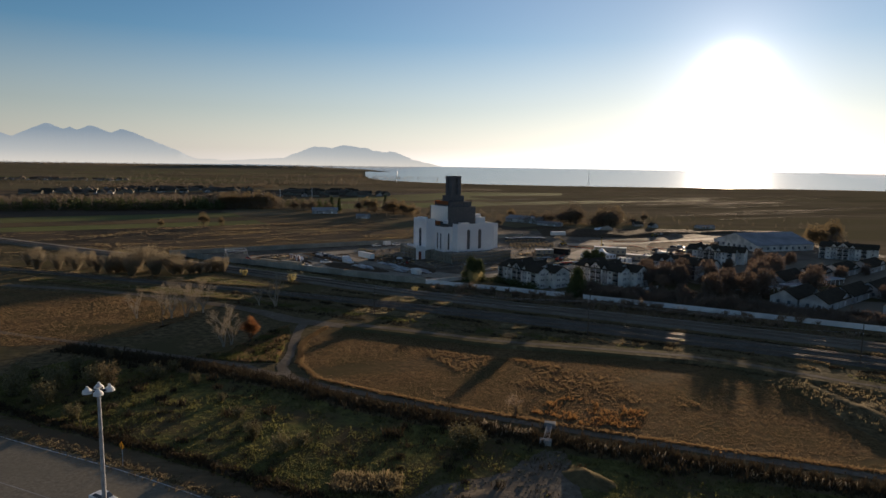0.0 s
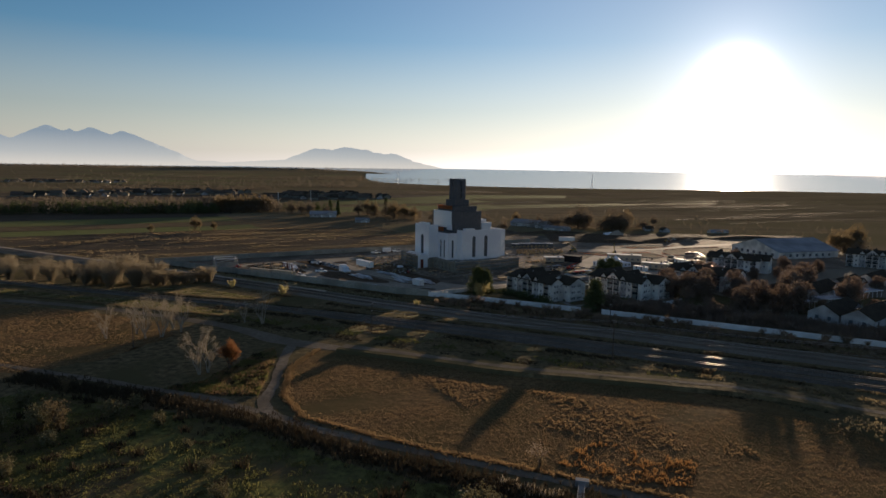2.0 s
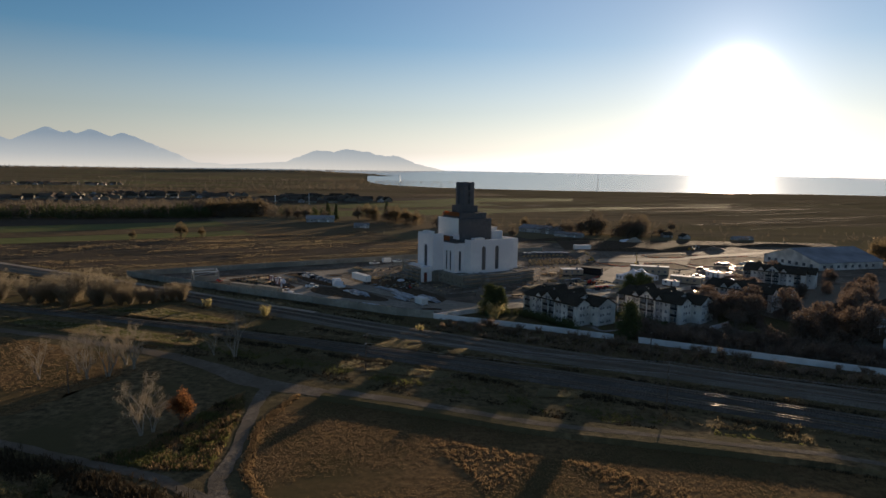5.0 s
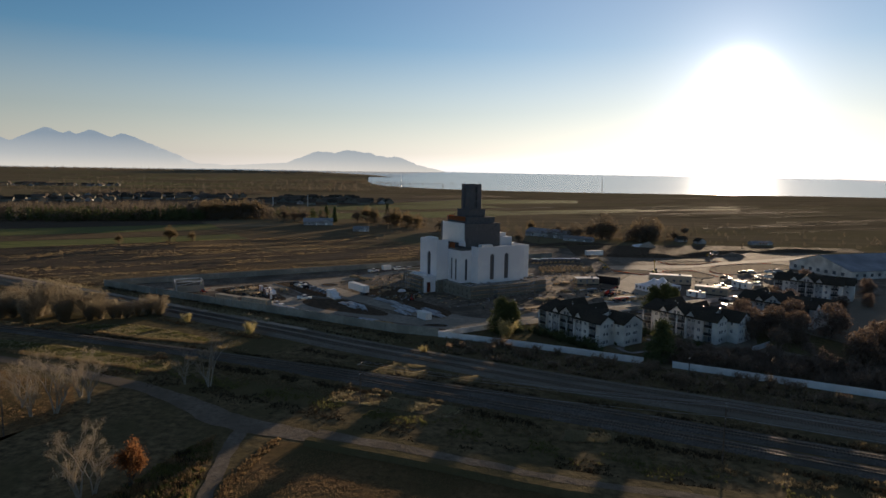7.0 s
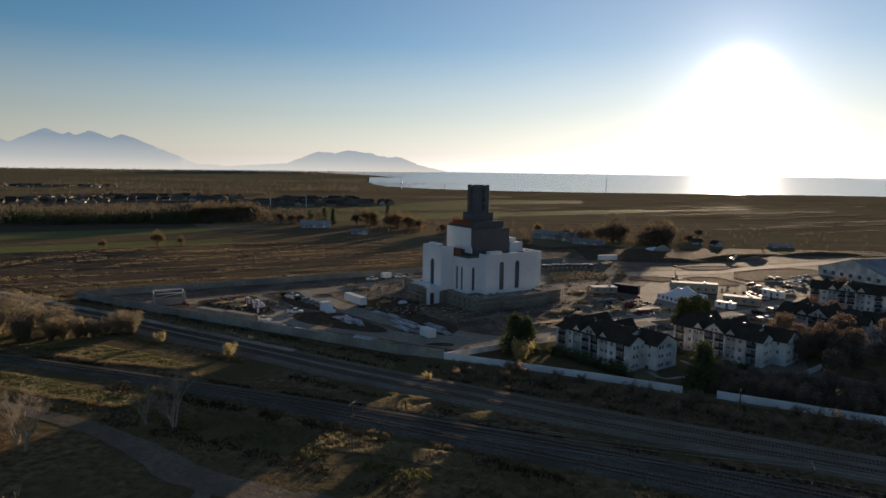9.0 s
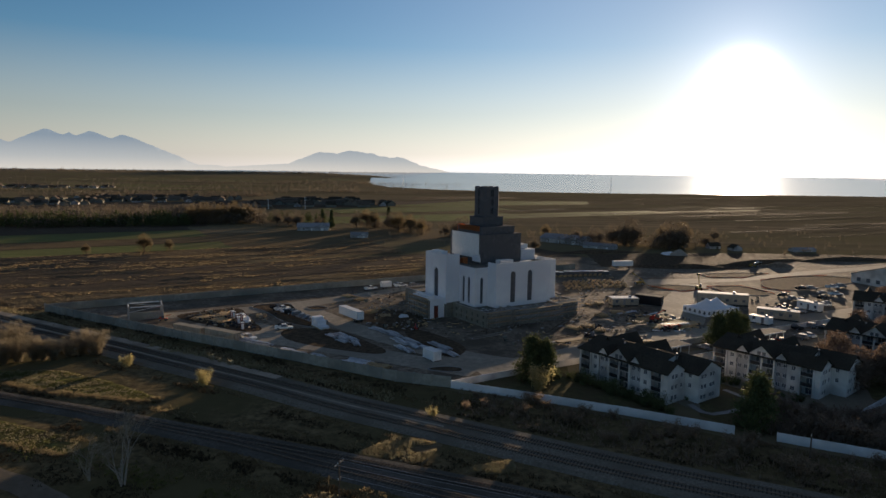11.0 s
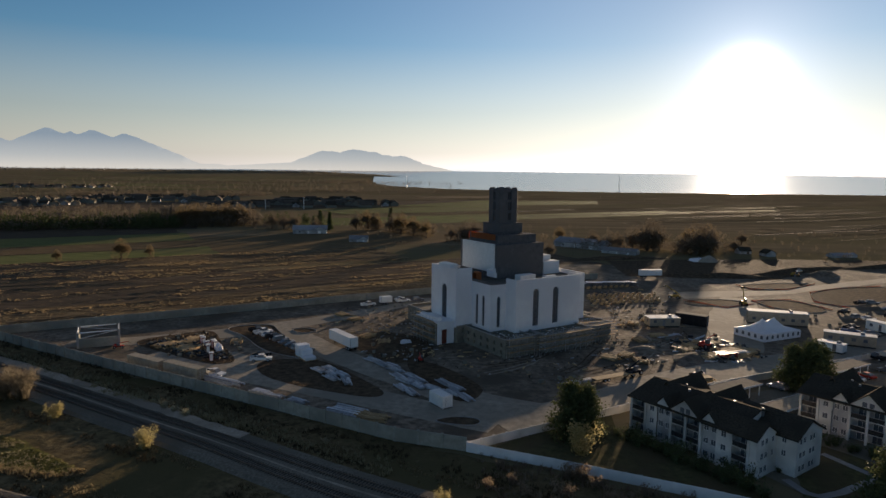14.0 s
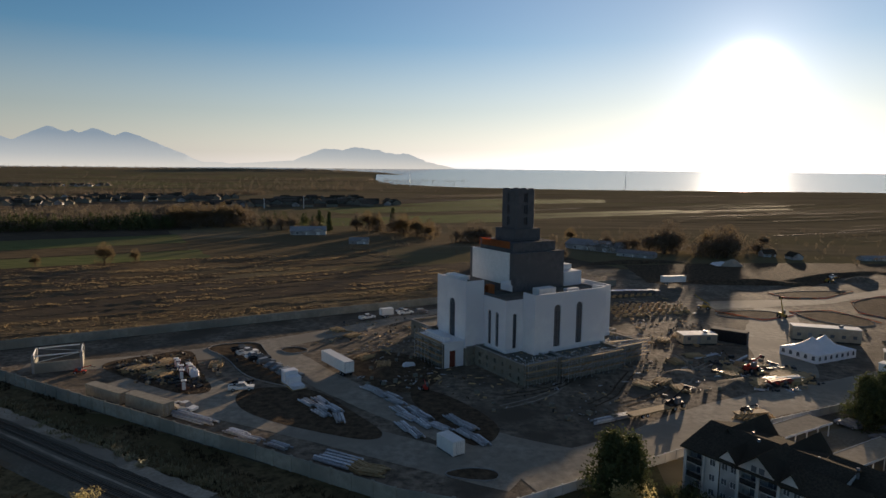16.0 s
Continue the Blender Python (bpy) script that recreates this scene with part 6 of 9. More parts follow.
# ---- grass ----
JUNCTION = [(-71, 163.5), (-64.4, 170), (-60, 189), (-56.5, 199), (-53, 190), (-50.8, 176), (-48.5, 161), (-57, 160)]
tufts("junction_grass", scatter(JUNCTION, 2600, 131, 0.4, 1.3, 4.0, 0.05, 0.42), 0.5, M["weeds"], "green weeds beside the track junction", 131, 6, 0.6, category="weeds")
tufts("junction_straw", scatter(JUNCTION, 1200, 132, 0.4, 1.2, 5.0, 0.05, 0.5), 0.7, M["grass_red"], "dry straw beside the track junction", 132, 6, 0.5)
tufts("weed_clumps", scatter(JUNCTION, 26, 133, 0.6, 1.3) + scatter(GREEN, 90, 134, 0.3, 1.8, 12.0, 0.05, 0.52), 0.9, M["reed_dark"], "dark weed clumps on rough ground", 133, 44, 0.9, category="weeds")
tufts("orange_grass", scatter([(-14, 178), (18, 169), (46, 152), (54, 138), (30, 140), (0, 156)], 1500, 135, 0.3, 1.0, 12.0, 0.05, 0.50), 0.42, M["grass_red"], "tall rust-orange grass in the meadow", 135, 7, 0.5)
tufts("orange_grass", scatter([(14, 133), (24, 126), (36, 125), (40, 134), (24, 142)], 330, 136, 0.4, 1.2, 6.0, 0.05, 0.48), 0.6, M["grass_rust"], "tall rust-orange grass in the meadow", 136, 7, 0.5)
# low straw ridges left in rows across the field
fv, ff, stalks = [], [], []
rw = random.Random(31)
q = 386.0
while q < 545:
    for i in range(66):
        s0 = -150 + i * 6 + rw.uniform(-2, 2)
        if (q > 470 and s0 > 235) or noise.noise((s0 / 45, q / 5, 2.0)) + 0.25 * noise.noise((s0 / 9, q, 4.0)) < (0.02 if q > 470 or q < 415 else 0.16):
            continue
        s1, h, w, o = s0 + rw.uniform(3, 8), rw.uniform(0.05, 0.18), rw.uniform(0.25, 0.6), rw.uniform(-0.5, 0.5)
        if noise.noise((s0 / 60, q / 14, 6.0)) > 0.0:
            stalks += [(*fld(rw.uniform(s0, s1), q + o + rw.uniform(-0.4, 0.4)), 0.05, rw.uniform(0.7, 1.7)) for _ in range(5)]
        k = len(fv)
        for s, hh in ((s0, 0.02), (s0 + (s1 - s0) * 0.3, h), (s0 + (s1 - s0) * 0.7, h * rw.uniform(0.5, 1.2)), (s1, 0.02)):
            m = rw.uniform(-0.25, 0.25)
            for dq, z in ((-w + m, 0.04), (m, 0.06 + hh), (w + m, 0.04)):
                fv.append((*fld(s, q + o + dq), z))
        for j in range(3):
            for c in range(2):
                n = k + j * 3 + c
                ff.append((n, n + 3, n + 4, n + 1))
    q += rw.uniform(0.9, 1.7)
tufts("straw_stalks", stalks, 0.26, M["straw_stalk"], "loose golden stalks standing along the straw rows", 31, 6, 0.6)
raw("field_straw", fv, ff, M["straw"], None, "low ridges of pale straw in rows across the field", "straw", kind="stuff")
rim = [(-44, 199), (-46.5, 181), (-42.5, 161), (-35, 149.5), (-19.7, 141.5), (-6.5, 135.5), (20, 125.5), (47, 116.5), (72, 109.5), (90, 104)]
tufts("meadow_rim_grass", along(rim, 4200, 1.3, 3, 0.4, 0.9), 0.6, M["grass_red"], "rim of tall golden grass round the meadow", 3)
tufts("meadow_grass", scatter(MEADOW, 26000, 4, 0.3, 1.0, 16.0, 0.05, 0.30, 3.0), 0.13, M["grass_red"], "rusty dry grass of the meadow", 4, 5, 1.0)
tufts("green_weeds", scatter(GREEN, 30000, 5, 0.2, 1.1, 14.0, 0.06, 0.44, 2.0), 0.19, M["weeds"], "low green weeds", 5, 6, 0.7, category="weeds")
tufts("ditch_grass", along(DITCH, 6500, 4.4, 6, 0.4, 1.3), 1.15, M["reed_dark"], "tall dry grass along the ditch", 6)
verge = [(x + 5.0, y + 12.6) for x, y in ROAD]
obj("verge_ground", strip(verge, 5.2, 0.115, 0.5, 8, 33), M["field_gold"], None, "golden grass verge beside the road", "verge", kind="structure")
obj("verge_ditch", strip([(x + 1.5, y + 3.9) for x, y in verge], 2.2, 0.118, 0.4, 8, 34), M["soil"], None, "dark shallow ditch behind the verge", "ditch", kind="structure")
tufts("verge_weeds", along([(x + 1.6, y + 4.1) for x, y in verge[1:6]], 2600, 2.0, 35, 0.4, 1.2, 0.1), 0.7, M["reed_dark"], "dark weeds along the shallow ditch", 35, category="weeds")
tufts("weed_mounds", scatter(GREEN, 1100, 36, 0.5, 1.5, 9.0, 0.05, 0.46, 3.0), 0.34, M["weeds"], "mounded green weeds on waste ground", 36, 24, 1.5, category="weeds")
tufts("brown_mounds", scatter(GREEN, 420, 37, 0.5, 1.4, 11.0, 0.05, 0.5), 0.5, M["reed_dark"], "mounded dead weeds on waste ground", 37, 22, 1.3, category="weeds")
tufts("tall_verge_grass", scatter([(-20, 95), (-9, 95), (-9, 101), (-20, 101)], 420, 38, 0.7, 1.3), 1.0, M["grass_brown"], "tall golden grass above the road", 38, 7, 0.5)
tufts("verge_grass", along([(-150, 140), (-92, 115.5), (-60, 103), (-36, 92), (0, 75)], 3600, 2.4, 7, 0.3, 0.9, 0.06), 0.42, M["grass_brown"], "dry grass on the road verge", 7)
BANKS = [[(-142, 281), (-115, 282.5), (-100, 276), (-83, 266.5), (-82, 263), (-106, 266.5), (-132, 275)], [(-190, 272), (-146, 261), (-122, 256), (-86, 243), (-84, 236), (-109, 242.5), (-137, 250.5), (-190, 264)],
         [(-39, 220), (-36, 227), (-25, 223.5), (-21, 221), (-6, 218), (-12, 212.5), (-25, 217)], [(-34, 241), (-27, 250), (-18, 247), (-21, 238)], [(-14, 235), (-12, 238), (-5, 241), (-5, 236)],
         [(11, 203), (12, 208), (22, 207), (20, 202.5)], [(-210, 282), (-135, 272), (-133, 276), (-205, 292)]]
for i, (q0, q1, n, sz) in enumerate(((420, 470, 5000, 0.18), (470, 545, 7000, 0.22))):
    tufts("field_tufts", scatter([fld(-150, q0), fld(300 if i == 0 else 240, q0), fld(300 if i == 0 else 240, q1), fld(-150, q1)], n, 110 + i, 0.4, 1.1, 3.0, 0.06, 0.50, 12.0), sz * 0.8, M["grass_brown"], "dry grass in rows across the field", 110 + i, 5, 0.7)
for i, b in enumerate(BANKS[:2]):
    tufts("bank_weeds", scatter(b, 6000, 150 + i, 0.3, 1.0, 3.0, 0.06, 0.42, 3.0), 0.22, M["weeds"], "low green weeds by the railway", 150 + i, 6, 0.7, category="weeds")
    rim_ = b[len(b) // 2:] + b[:1]
    tufts("bank_rim_grass", along(rim_, 1500, 1.6, 155 + i, 0.4, 1.1, 0.08), 0.55, M["grass_brown"], "rim of golden grass along the track", 155 + i, 7, 0.5)
for i, b in enumerate(BANKS):
    tufts("bank_grass", scatter(b, 2400 if i < 2 else 2000, 50 + i, 0.3, 1.0, 3.0, 0.03, 0.46, 3.0), 0.34 if i < 2 else 0.5, M["grass"], "clump of tall golden grass by the railway", 60 + i, 7)
    obj("bank_ground_%d" % (i + 1), patch(b, 0.09 + 0.004 * i, 0.6, 70 + i, 2), M["green" if i < 2 else "field_gold"], None, "patch of dry and green grass by the railway", "ground", kind="structure")
tufts("service_strip_grass", along([(-200, 356), (-132, 322), (-88, 300), (-50, 281), (-30, 270)], 1500, 4.0, 8, 0.5, 1.2), 0.7, M["grass"], "dry grass below the concrete wall", 8)
tufts("scrub_grass", scatter([(-16, 279), (-16, 262), (120, 198), (130, 212), (40, 255)], 2600, 9, 0.6, 1.3, 5.0, 0.03, 0.45), 0.6, M["twig_dark"], "dark dead weeds between fence and railway", 9)
tufts("field_tufts", scatter([fld(-120, 386), fld(300, 386), fld(300, 416), fld(-120, 416)], 6000, 10, 0.4, 1.1, 2.5, 0.06, 0.46, 12.0), 0.22, M["grass_brown"], "golden grass behind the concrete wall", 10)
tufts("left_field_grass", scatter(LEFT_FIELD, 12000, 12, 0.3, 1.0, 12.0, 0.07, 0.38, 3.0), 0.22, M["grass_red"], "dry grass of the fallow field", 12, 5, 0.7)
place(shrub("wall_shrub", "dark evergreen shrub beside the apartment wall", 2.2, 71, "needles", 700, 0.12, "shrubs round the homes", wide=1.5),
      [(13.2 + 16.5 * k + (i % 3) * 0.9 - 2.2, 289.3 - 20.0 * k - (i % 2) * 1.4, i * 47 % 360, 0.85 + (i * 7 % 10) / 12) for i, k in enumerate(np.linspace(0.02, 1.08, 20))]
      + [(48 + 17.5 * k - 2.2, 294.3 - 18.5 * k - (i % 2) * 1.5, i * 47 % 360, 0.6 + (i * 7 % 10) / 16) for i, k in enumerate(np.linspace(0.05, 1.0, 14))] + [(36 + i * 1.9, 275.5 + i * 2.0, i * 40, 0.5 + 0.08 * (i % 4)) for i in range(9)])
place(shrub("sage_bush", "pale rounded sage bush beside the track", 1.5, 73, "sage", 900, 0.09, "sage bushes", wide=1.7), [(-82.0, 294.2, 0, 1.15), (-78.8, 292.6, 60, 1.1), (-75.6, 290.8, 130, 1.2), (-44, 280, 20, 0.8)])
tufts("strip_weeds", [(x + random.gauss(0, 1.2), y + random.gauss(0, 0.7), 0.05, random.uniform(0.5, 1.3)) for x, y in ((-86.7, 297.0), (-99.0, 302.6), (-91.1, 299.0), (-71.6, 289.9), (-68.5, 289.6), (-95.6, 300.8), (-104, 306), (-112, 311), (-63, 286), (-120, 315)) for _ in range(26)], 1.0, M["grass"], "clumps of golden weeds beside the gravel strip", 141, 7, 0.4, category="weeds")


# dry growth in lines along the railway, too much to count
def beside(pts, off):
    out = []
    for i, p in enumerate(pts):
        t = (Vector(pts[min(i + 1, len(pts) - 1)]) - Vector(pts[max(i - 1, 0)])).normalized()
        out.append((p[0] - t.y * off, p[1] + t.x * off))
    return [q for q in out if -260 < q[0] < 150]


for i, (pts, off, n, h, wd, key) in enumerate(((TRACK_A, 5.5, 1500, 0.35, 1.2, "reed_dark"), (TRACK_A, 8.5, 1500, 0.5, 2.6, "grass_brown"), (TRACK_A, 12.5, 1500, 0.5, 3.0, "reed_dark"), (TRACK_B, -6.0, 1400, 0.35, 1.2, "grass_brown"), (TRACK_B, -9.0, 1500, 0.45, 2.0, "reed_dark"),
                                                (TRACK_C, 4.0, 1400, 0.35, 1.2, "reed_dark"), (TRACK_C, 6.5, 1500, 0.45, 2.4, "grass_brown"), (TRACK_D, -4.2, 1500, 0.4, 1.4, "grass_brown"), (TRACK_D, -7.0, 1700, 0.45, 2.4, "reed_dark"), (TRACK_D, -11.0, 1800, 0.4, 3.2, "grass_brown"), (TRACK_D, -17.0, 2200, 0.35, 4.5, "weeds"), (TRACK_D, -22.0, 1800, 0.35, 4.5, "reed_dark"))):
    spots_ = [s for s in along(beside(pts, off), n * 2, wd, 150 + i, 0.4, 1.3) if noise.noise((s[0] / 9, s[1] / 9, i)) > -0.05]
    tufts("railside_grass", spots_, h, M[key], "dry growth in lines beside the tracks", 150 + i, 5, 0.45)

# ---- paving inside the site ----
obj("site_drive", strip([(6, 296), (-14, 304), (-31, 316.5), (-47, 330), (-60, 343), (-72, 356), (-84, 364)], [13, 12, 9.5, 9, 9.5, 11, 8], 0.085, 0.1, 8, 21), M["new_asphalt"], None, "dusty grey asphalt drive through the site", "drive", kind="structure")
obj("site_drive_north", strip([(-134, 341), (-112, 348), (-92, 359), (-74, 374), (-56, 393), (-40, 412), (-20, 430)], [7, 10, 12, 10, 8, 7, 6], 0.09, 0.1, 8, 22), M["new_asphalt"], None, "dusty asphalt drive along the far wall", "drive", kind="structure")
obj("site_drive_south", strip([(-104, 336), (-86, 327.5), (-70, 320), (-48, 309), (-28, 299.5), (-12, 292)], [20, 20, 15, 11, 10, 9], 0.095, 0.1, 8, 23), M["new_asphalt"], None, "dusty asphalt drive along the near wall", "drive", kind="structure")
obj("site_drive_east", strip([(-12, 293), (8, 305), (28, 322), (46, 333), (70, 345), (100, 362), (140, 384)], [12, 11, 11, 12, 12, 12, 12], 0.10, 0.1, 8, 24), M["new_asphalt"], None, "pale new asphalt beside the homes", "drive", kind="structure")
obj("site_lot_east", patch([(52, 350), (66, 352), (78, 384), (96, 432), (84, 438), (62, 392)], 0.105, 0.4, 25, 4), M["new_asphalt"], None, "smooth tan parking lot in low sun", "lot", kind="structure")
obj("site_road_east", strip([(66, 438), (92, 445), (114, 450.5), (132, 462), (178, 488), (260, 530)], [14, 12, 8, 8, 9, 9], 0.11, 0.2, 8, 26), M["new_asphalt"], None, "pale dusty haul road between soil beds", "haul road", kind="structure")
ISLANDS = [[(-73.5, 325), (-73, 331), (-64, 333.5), (-55, 331), (-46, 320), (-37, 309.5), (-38, 305.5), (-44, 306), (-60, 312), (-69, 318)], [(-117, 347), (-108, 355), (-100.5, 361), (-96, 356), (-88, 341), (-79, 329), (-84, 325.5), (-92, 329), (-104, 336), (-113, 341)], [(-98.5, 364), (-84, 371.5), (-79, 362), (-68, 344), (-57, 332), (-66, 334), (-77, 340), (-87, 355)],
           [(-58, 356), (-47, 367), (-30, 356), (-28, 340), (-36, 330), (-45, 336)], [(-37, 332), (-30, 336), (-14, 316), (-16, 306), (-22, 304)], [(-76, 364), (-71, 367), (-66, 363), (-71, 359)],
           [(118, 431), (126, 451), (143, 463), (168, 472), (182, 458), (155, 440), (126, 420)], [(101, 467), (104, 457), (120, 457.5), (140, 475), (123, 474)], [(66, 428), (84, 432), (92, 424), (78, 416), (64, 420)], [(93, 430), (110, 434), (117, 415), (106.6, 407), (96, 416)], [(-26, 292.5), (-21, 296), (-15, 295), (-16, 290.5)]]
def rounded(poly, times=2):
    for _ in range(times):
        out = []
        for (ax, ay), (bx, by) in zip(poly, poly[1:] + poly[:1]):
            out += [(0.75 * ax + 0.25 * bx, 0.75 * ay + 0.25 * by), (0.25 * ax + 0.75 * bx, 0.25 * ay + 0.75 * by)]
        poly = out
    return poly


ISLANDS = [rounded(p) for p in ISLANDS]
for i, p in enumerate(ISLANDS):
    obj("bed_ground_%d" % (i + 1), patch(p, 0.115 + 0.003 * i, 0.05, 80 + i, 2.5), M["soil"], None, "dark soil bed between the drives", "soil bed", kind="structure")
    c = Vector((sum(q[0] for q in p) / len(p), sum(q[1] for q in p) / len(p)))
    bm = bmesh.new()
    for a, b in zip(p, p[1:] + p[:1]):
        a, b = Vector(a), Vector(b)
        t = (b - a).normalized()
        n = Vector((-t.y, t.x)) * 0.08
        prism(bm, [(a + n)[:], (a - n)[:], (b - n)[:], (b + n)[:]], 0.06, 0.27)
    if i not in (0, 1, 3, 4):
        obj("kerb_%d" % (i + 1), bm, M["concrete"], None, "pale concrete kerb round the bed", "kerb", kind="structure")
    else:
        bm.free()

# mounds of earth


def litter(name, spots, size, key, label, seed, long=1.0, z=0.13):
    rng_ = np.random.default_rng(seed)
    verts, faces = [], []
    for x, y, _, k in spots:
        a = rng_.uniform(0, math.tau)
        w, d, h = size * k * long * rng_.uniform(0.6, 1.4), size * k * rng_.uniform(0.5, 1.2) / long, size * k * rng_.uniform(0.3, 0.9) / long ** 0.5
        c, s = math.cos(a), math.sin(a)
        n = len(verts)
        for u, v, t in ((-1, -1, 0), (1, -1, 0), (1, 1, 0), (-1, 1, 0), (-0.8, -0.8, 1), (0.85, -0.75, 1), (0.8, 0.85, 1), (-0.75, 0.8, 1)):
            verts.append((x + c * u * w / 2 - s * v * d / 2, y + s * u * w / 2 + c * v * d / 2, z + t * h))
        faces += [(n + 4, n + 5, n + 6, n + 7), (n, n + 1, n + 5, n + 4), (n + 1, n + 2, n + 6, n + 5), (n + 2, n + 3, n + 7, n + 6), (n + 3, n, n + 4, n + 7)]
    raw(name, verts, faces, M[key], None, label, "litter", kind="stuff")


def mound(name, x, y, w, d, h, turn, material, label, seed):
    bm = bmesh.new()
    n, k = 28, 9
    rows_ = []
    for j in range(k):
        t = j / (k - 1)
        row = []
        for i in range(n):
            a = i * math.tau / n
            q = 1 + 0.35 * noise.noise((math.cos(a) * 1.6, math.sin(a) * 1.6, seed)) + 0.10 * noise.noise((math.cos(a) * 6, math.sin(a) * 6, seed + t * 4))
            r = (1 - t) * q
            row.append(bm.verts.new((w * r * math.cos(a), d * r * math.sin(a), h * (1 - (1 - t) ** 1.6) * (1 + 0.22 * noise.noise((math.cos(a) * 2 * r, math.sin(a) * 2 * r, seed + 3))) - 0.05)))
        rows_.append(row)
    for a, b in zip(rows_, rows_[1:]):
        for i in range(n):
            bm.faces.new((a[i], a[(i + 1) % n], b[(i + 1) % n], b[i]))
    ob = obj(name, bm, material, None, label, "mound", smooth=True)
    ob.matrix_world = pose(x, y, 0.03, 0, 0, turn)
    return ob


obj("ramp_ground", patch([(15.4, 113.5), (8.7, 104.5), (-3, 98.5), (-8, 93), (6, 89), (19, 93), (21, 105), (19, 113.5)], 0.10, 0.5, 88, 1.5), M["gravel"], None, "bare grey earth at the end of the footbridge", "ground", kind="structure")
mound("dirt_mound", 2, 95, 7.0, 2.6, 0.45, 25, M["gravel"], "low grey earth bank at the end of the footbridge", 5.0)
litter("stones", scatter([(15.4, 113.5), (8.7, 104.5), (-3, 98.5), (-8, 93), (6, 89), (19, 93), (21, 105), (19, 113.5)], 260, 88, 0.2, 1.0), 0.4, "gravel", "loose stones on the bare earth", 88, 1.0, 0.09)
mound("dirt_mound", 22, 103, 5.0, 3.5, 1.3, -50, M["scrub"], "weedy brown heap of earth", 7.0)
for x, y, w, h, r, seed in ((62, 548, 30, 2.0, 15, 9.0), (100, 490, 34, 2.2, 4, 10.0), (148, 512, 40, 2.4, 30, 11.0), (212, 536, 34, 2.2, 14, 12.0)):
    mound("earth_berm", x, y, w, 4.5, h, r, M["soil"], "long dark berm of topsoil behind the site", seed)
mound("earth_mound", 115, 546, 6.5, 4.5, 3.6, 15, M["pale_gravel"], "pale gravel mound behind the dark berm", 14.0)
# dark patch: bare soil plus the trees' long shadow put into its colour
obj("shaded_soil_ground", patch([(56, 486), (128, 485), (163, 519), (200, 528), (262, 540), (266, 566), (165, 562), (122, 556), (56, 540)], 0.10, 0.8, 89, 5), M["soil"], None, "dark soil behind the site with tree shade painted in", "ground", kind="structure")
mound("dirt_mound", 158, 502, 9, 5, 2.6, 15, M["dirt"], "tan heap of dumped earth", 13.0)
mound("dirt_mound", -42, 346, 6, 4, 1.5, 15, M["soil"], "dark heap of soil beside the white trailer", 15.0)
mound("dirt_mound", 44, 346, 8, 4, 1.1, 30, M["dirt"], "low heap of loose earth", 17.0)
mound("dirt_mound", 32, 352, 6, 4, 1.2, 30, M["dirt"], "low heap of loose earth", 18.0)
mound("bank_mound", 86, 136, 5, 22, 2.0, 14, M["scrub"], "grassy bank at the edge of the meadow", 19.0)
mound("bank_mound", 96, 128, 6, 20, 2.2, 22, M["scrub"], "grassy bank at the edge of the meadow", 20.0)

# ---- vehicles ----


def wheel(parent, x, y, r, w=0.24):
    bm = bmesh.new()
    tube(bm, (x, y - w / 2, r), (x, y + w / 2, r), r, n=14)
    t = part("wheel", bm, M["tyre"], parent)
    s = 1 if y > 0 else -1
    part("rim", tube(bmesh.new(), (x, y + s * (w / 2 - 0.04), r), (x, y + s * (w / 2 + 0.02), r), r * 0.58, n=10), M["steel"], t)


def hull(profile, half, inset=0.0, top_z=None):
    """A body swept across from a side profile (x, z), pulled in above top_z."""
    bm = bmesh.new()
    rings = []
    for y, k in ((-half, 1.0), (-half + 0.10, 1.0), (half - 0.10, 1.0), (half, 1.0)):
        edge = abs(y) == half
        ring = []
        for x, z in profile:
            yy = y
            if top_z is not None and z > top_z:
                yy = y * (1 - inset)
            ring.append(bm.verts.new((x, yy, z - (0.04 if edge and z > profile[0][1] + 0.3 else 0))))
        rings.append(ring)
    n = len(profile)
    for a, b in zip(rings, rings[1:]):
        for i in range(n):
            bm.faces.new((a[i], b[i], b[(i + 1) % n], a[(i + 1) % n]))
    bm.faces.new(rings[0])
    bm.faces.new(rings[-1][::-1])
    return bm


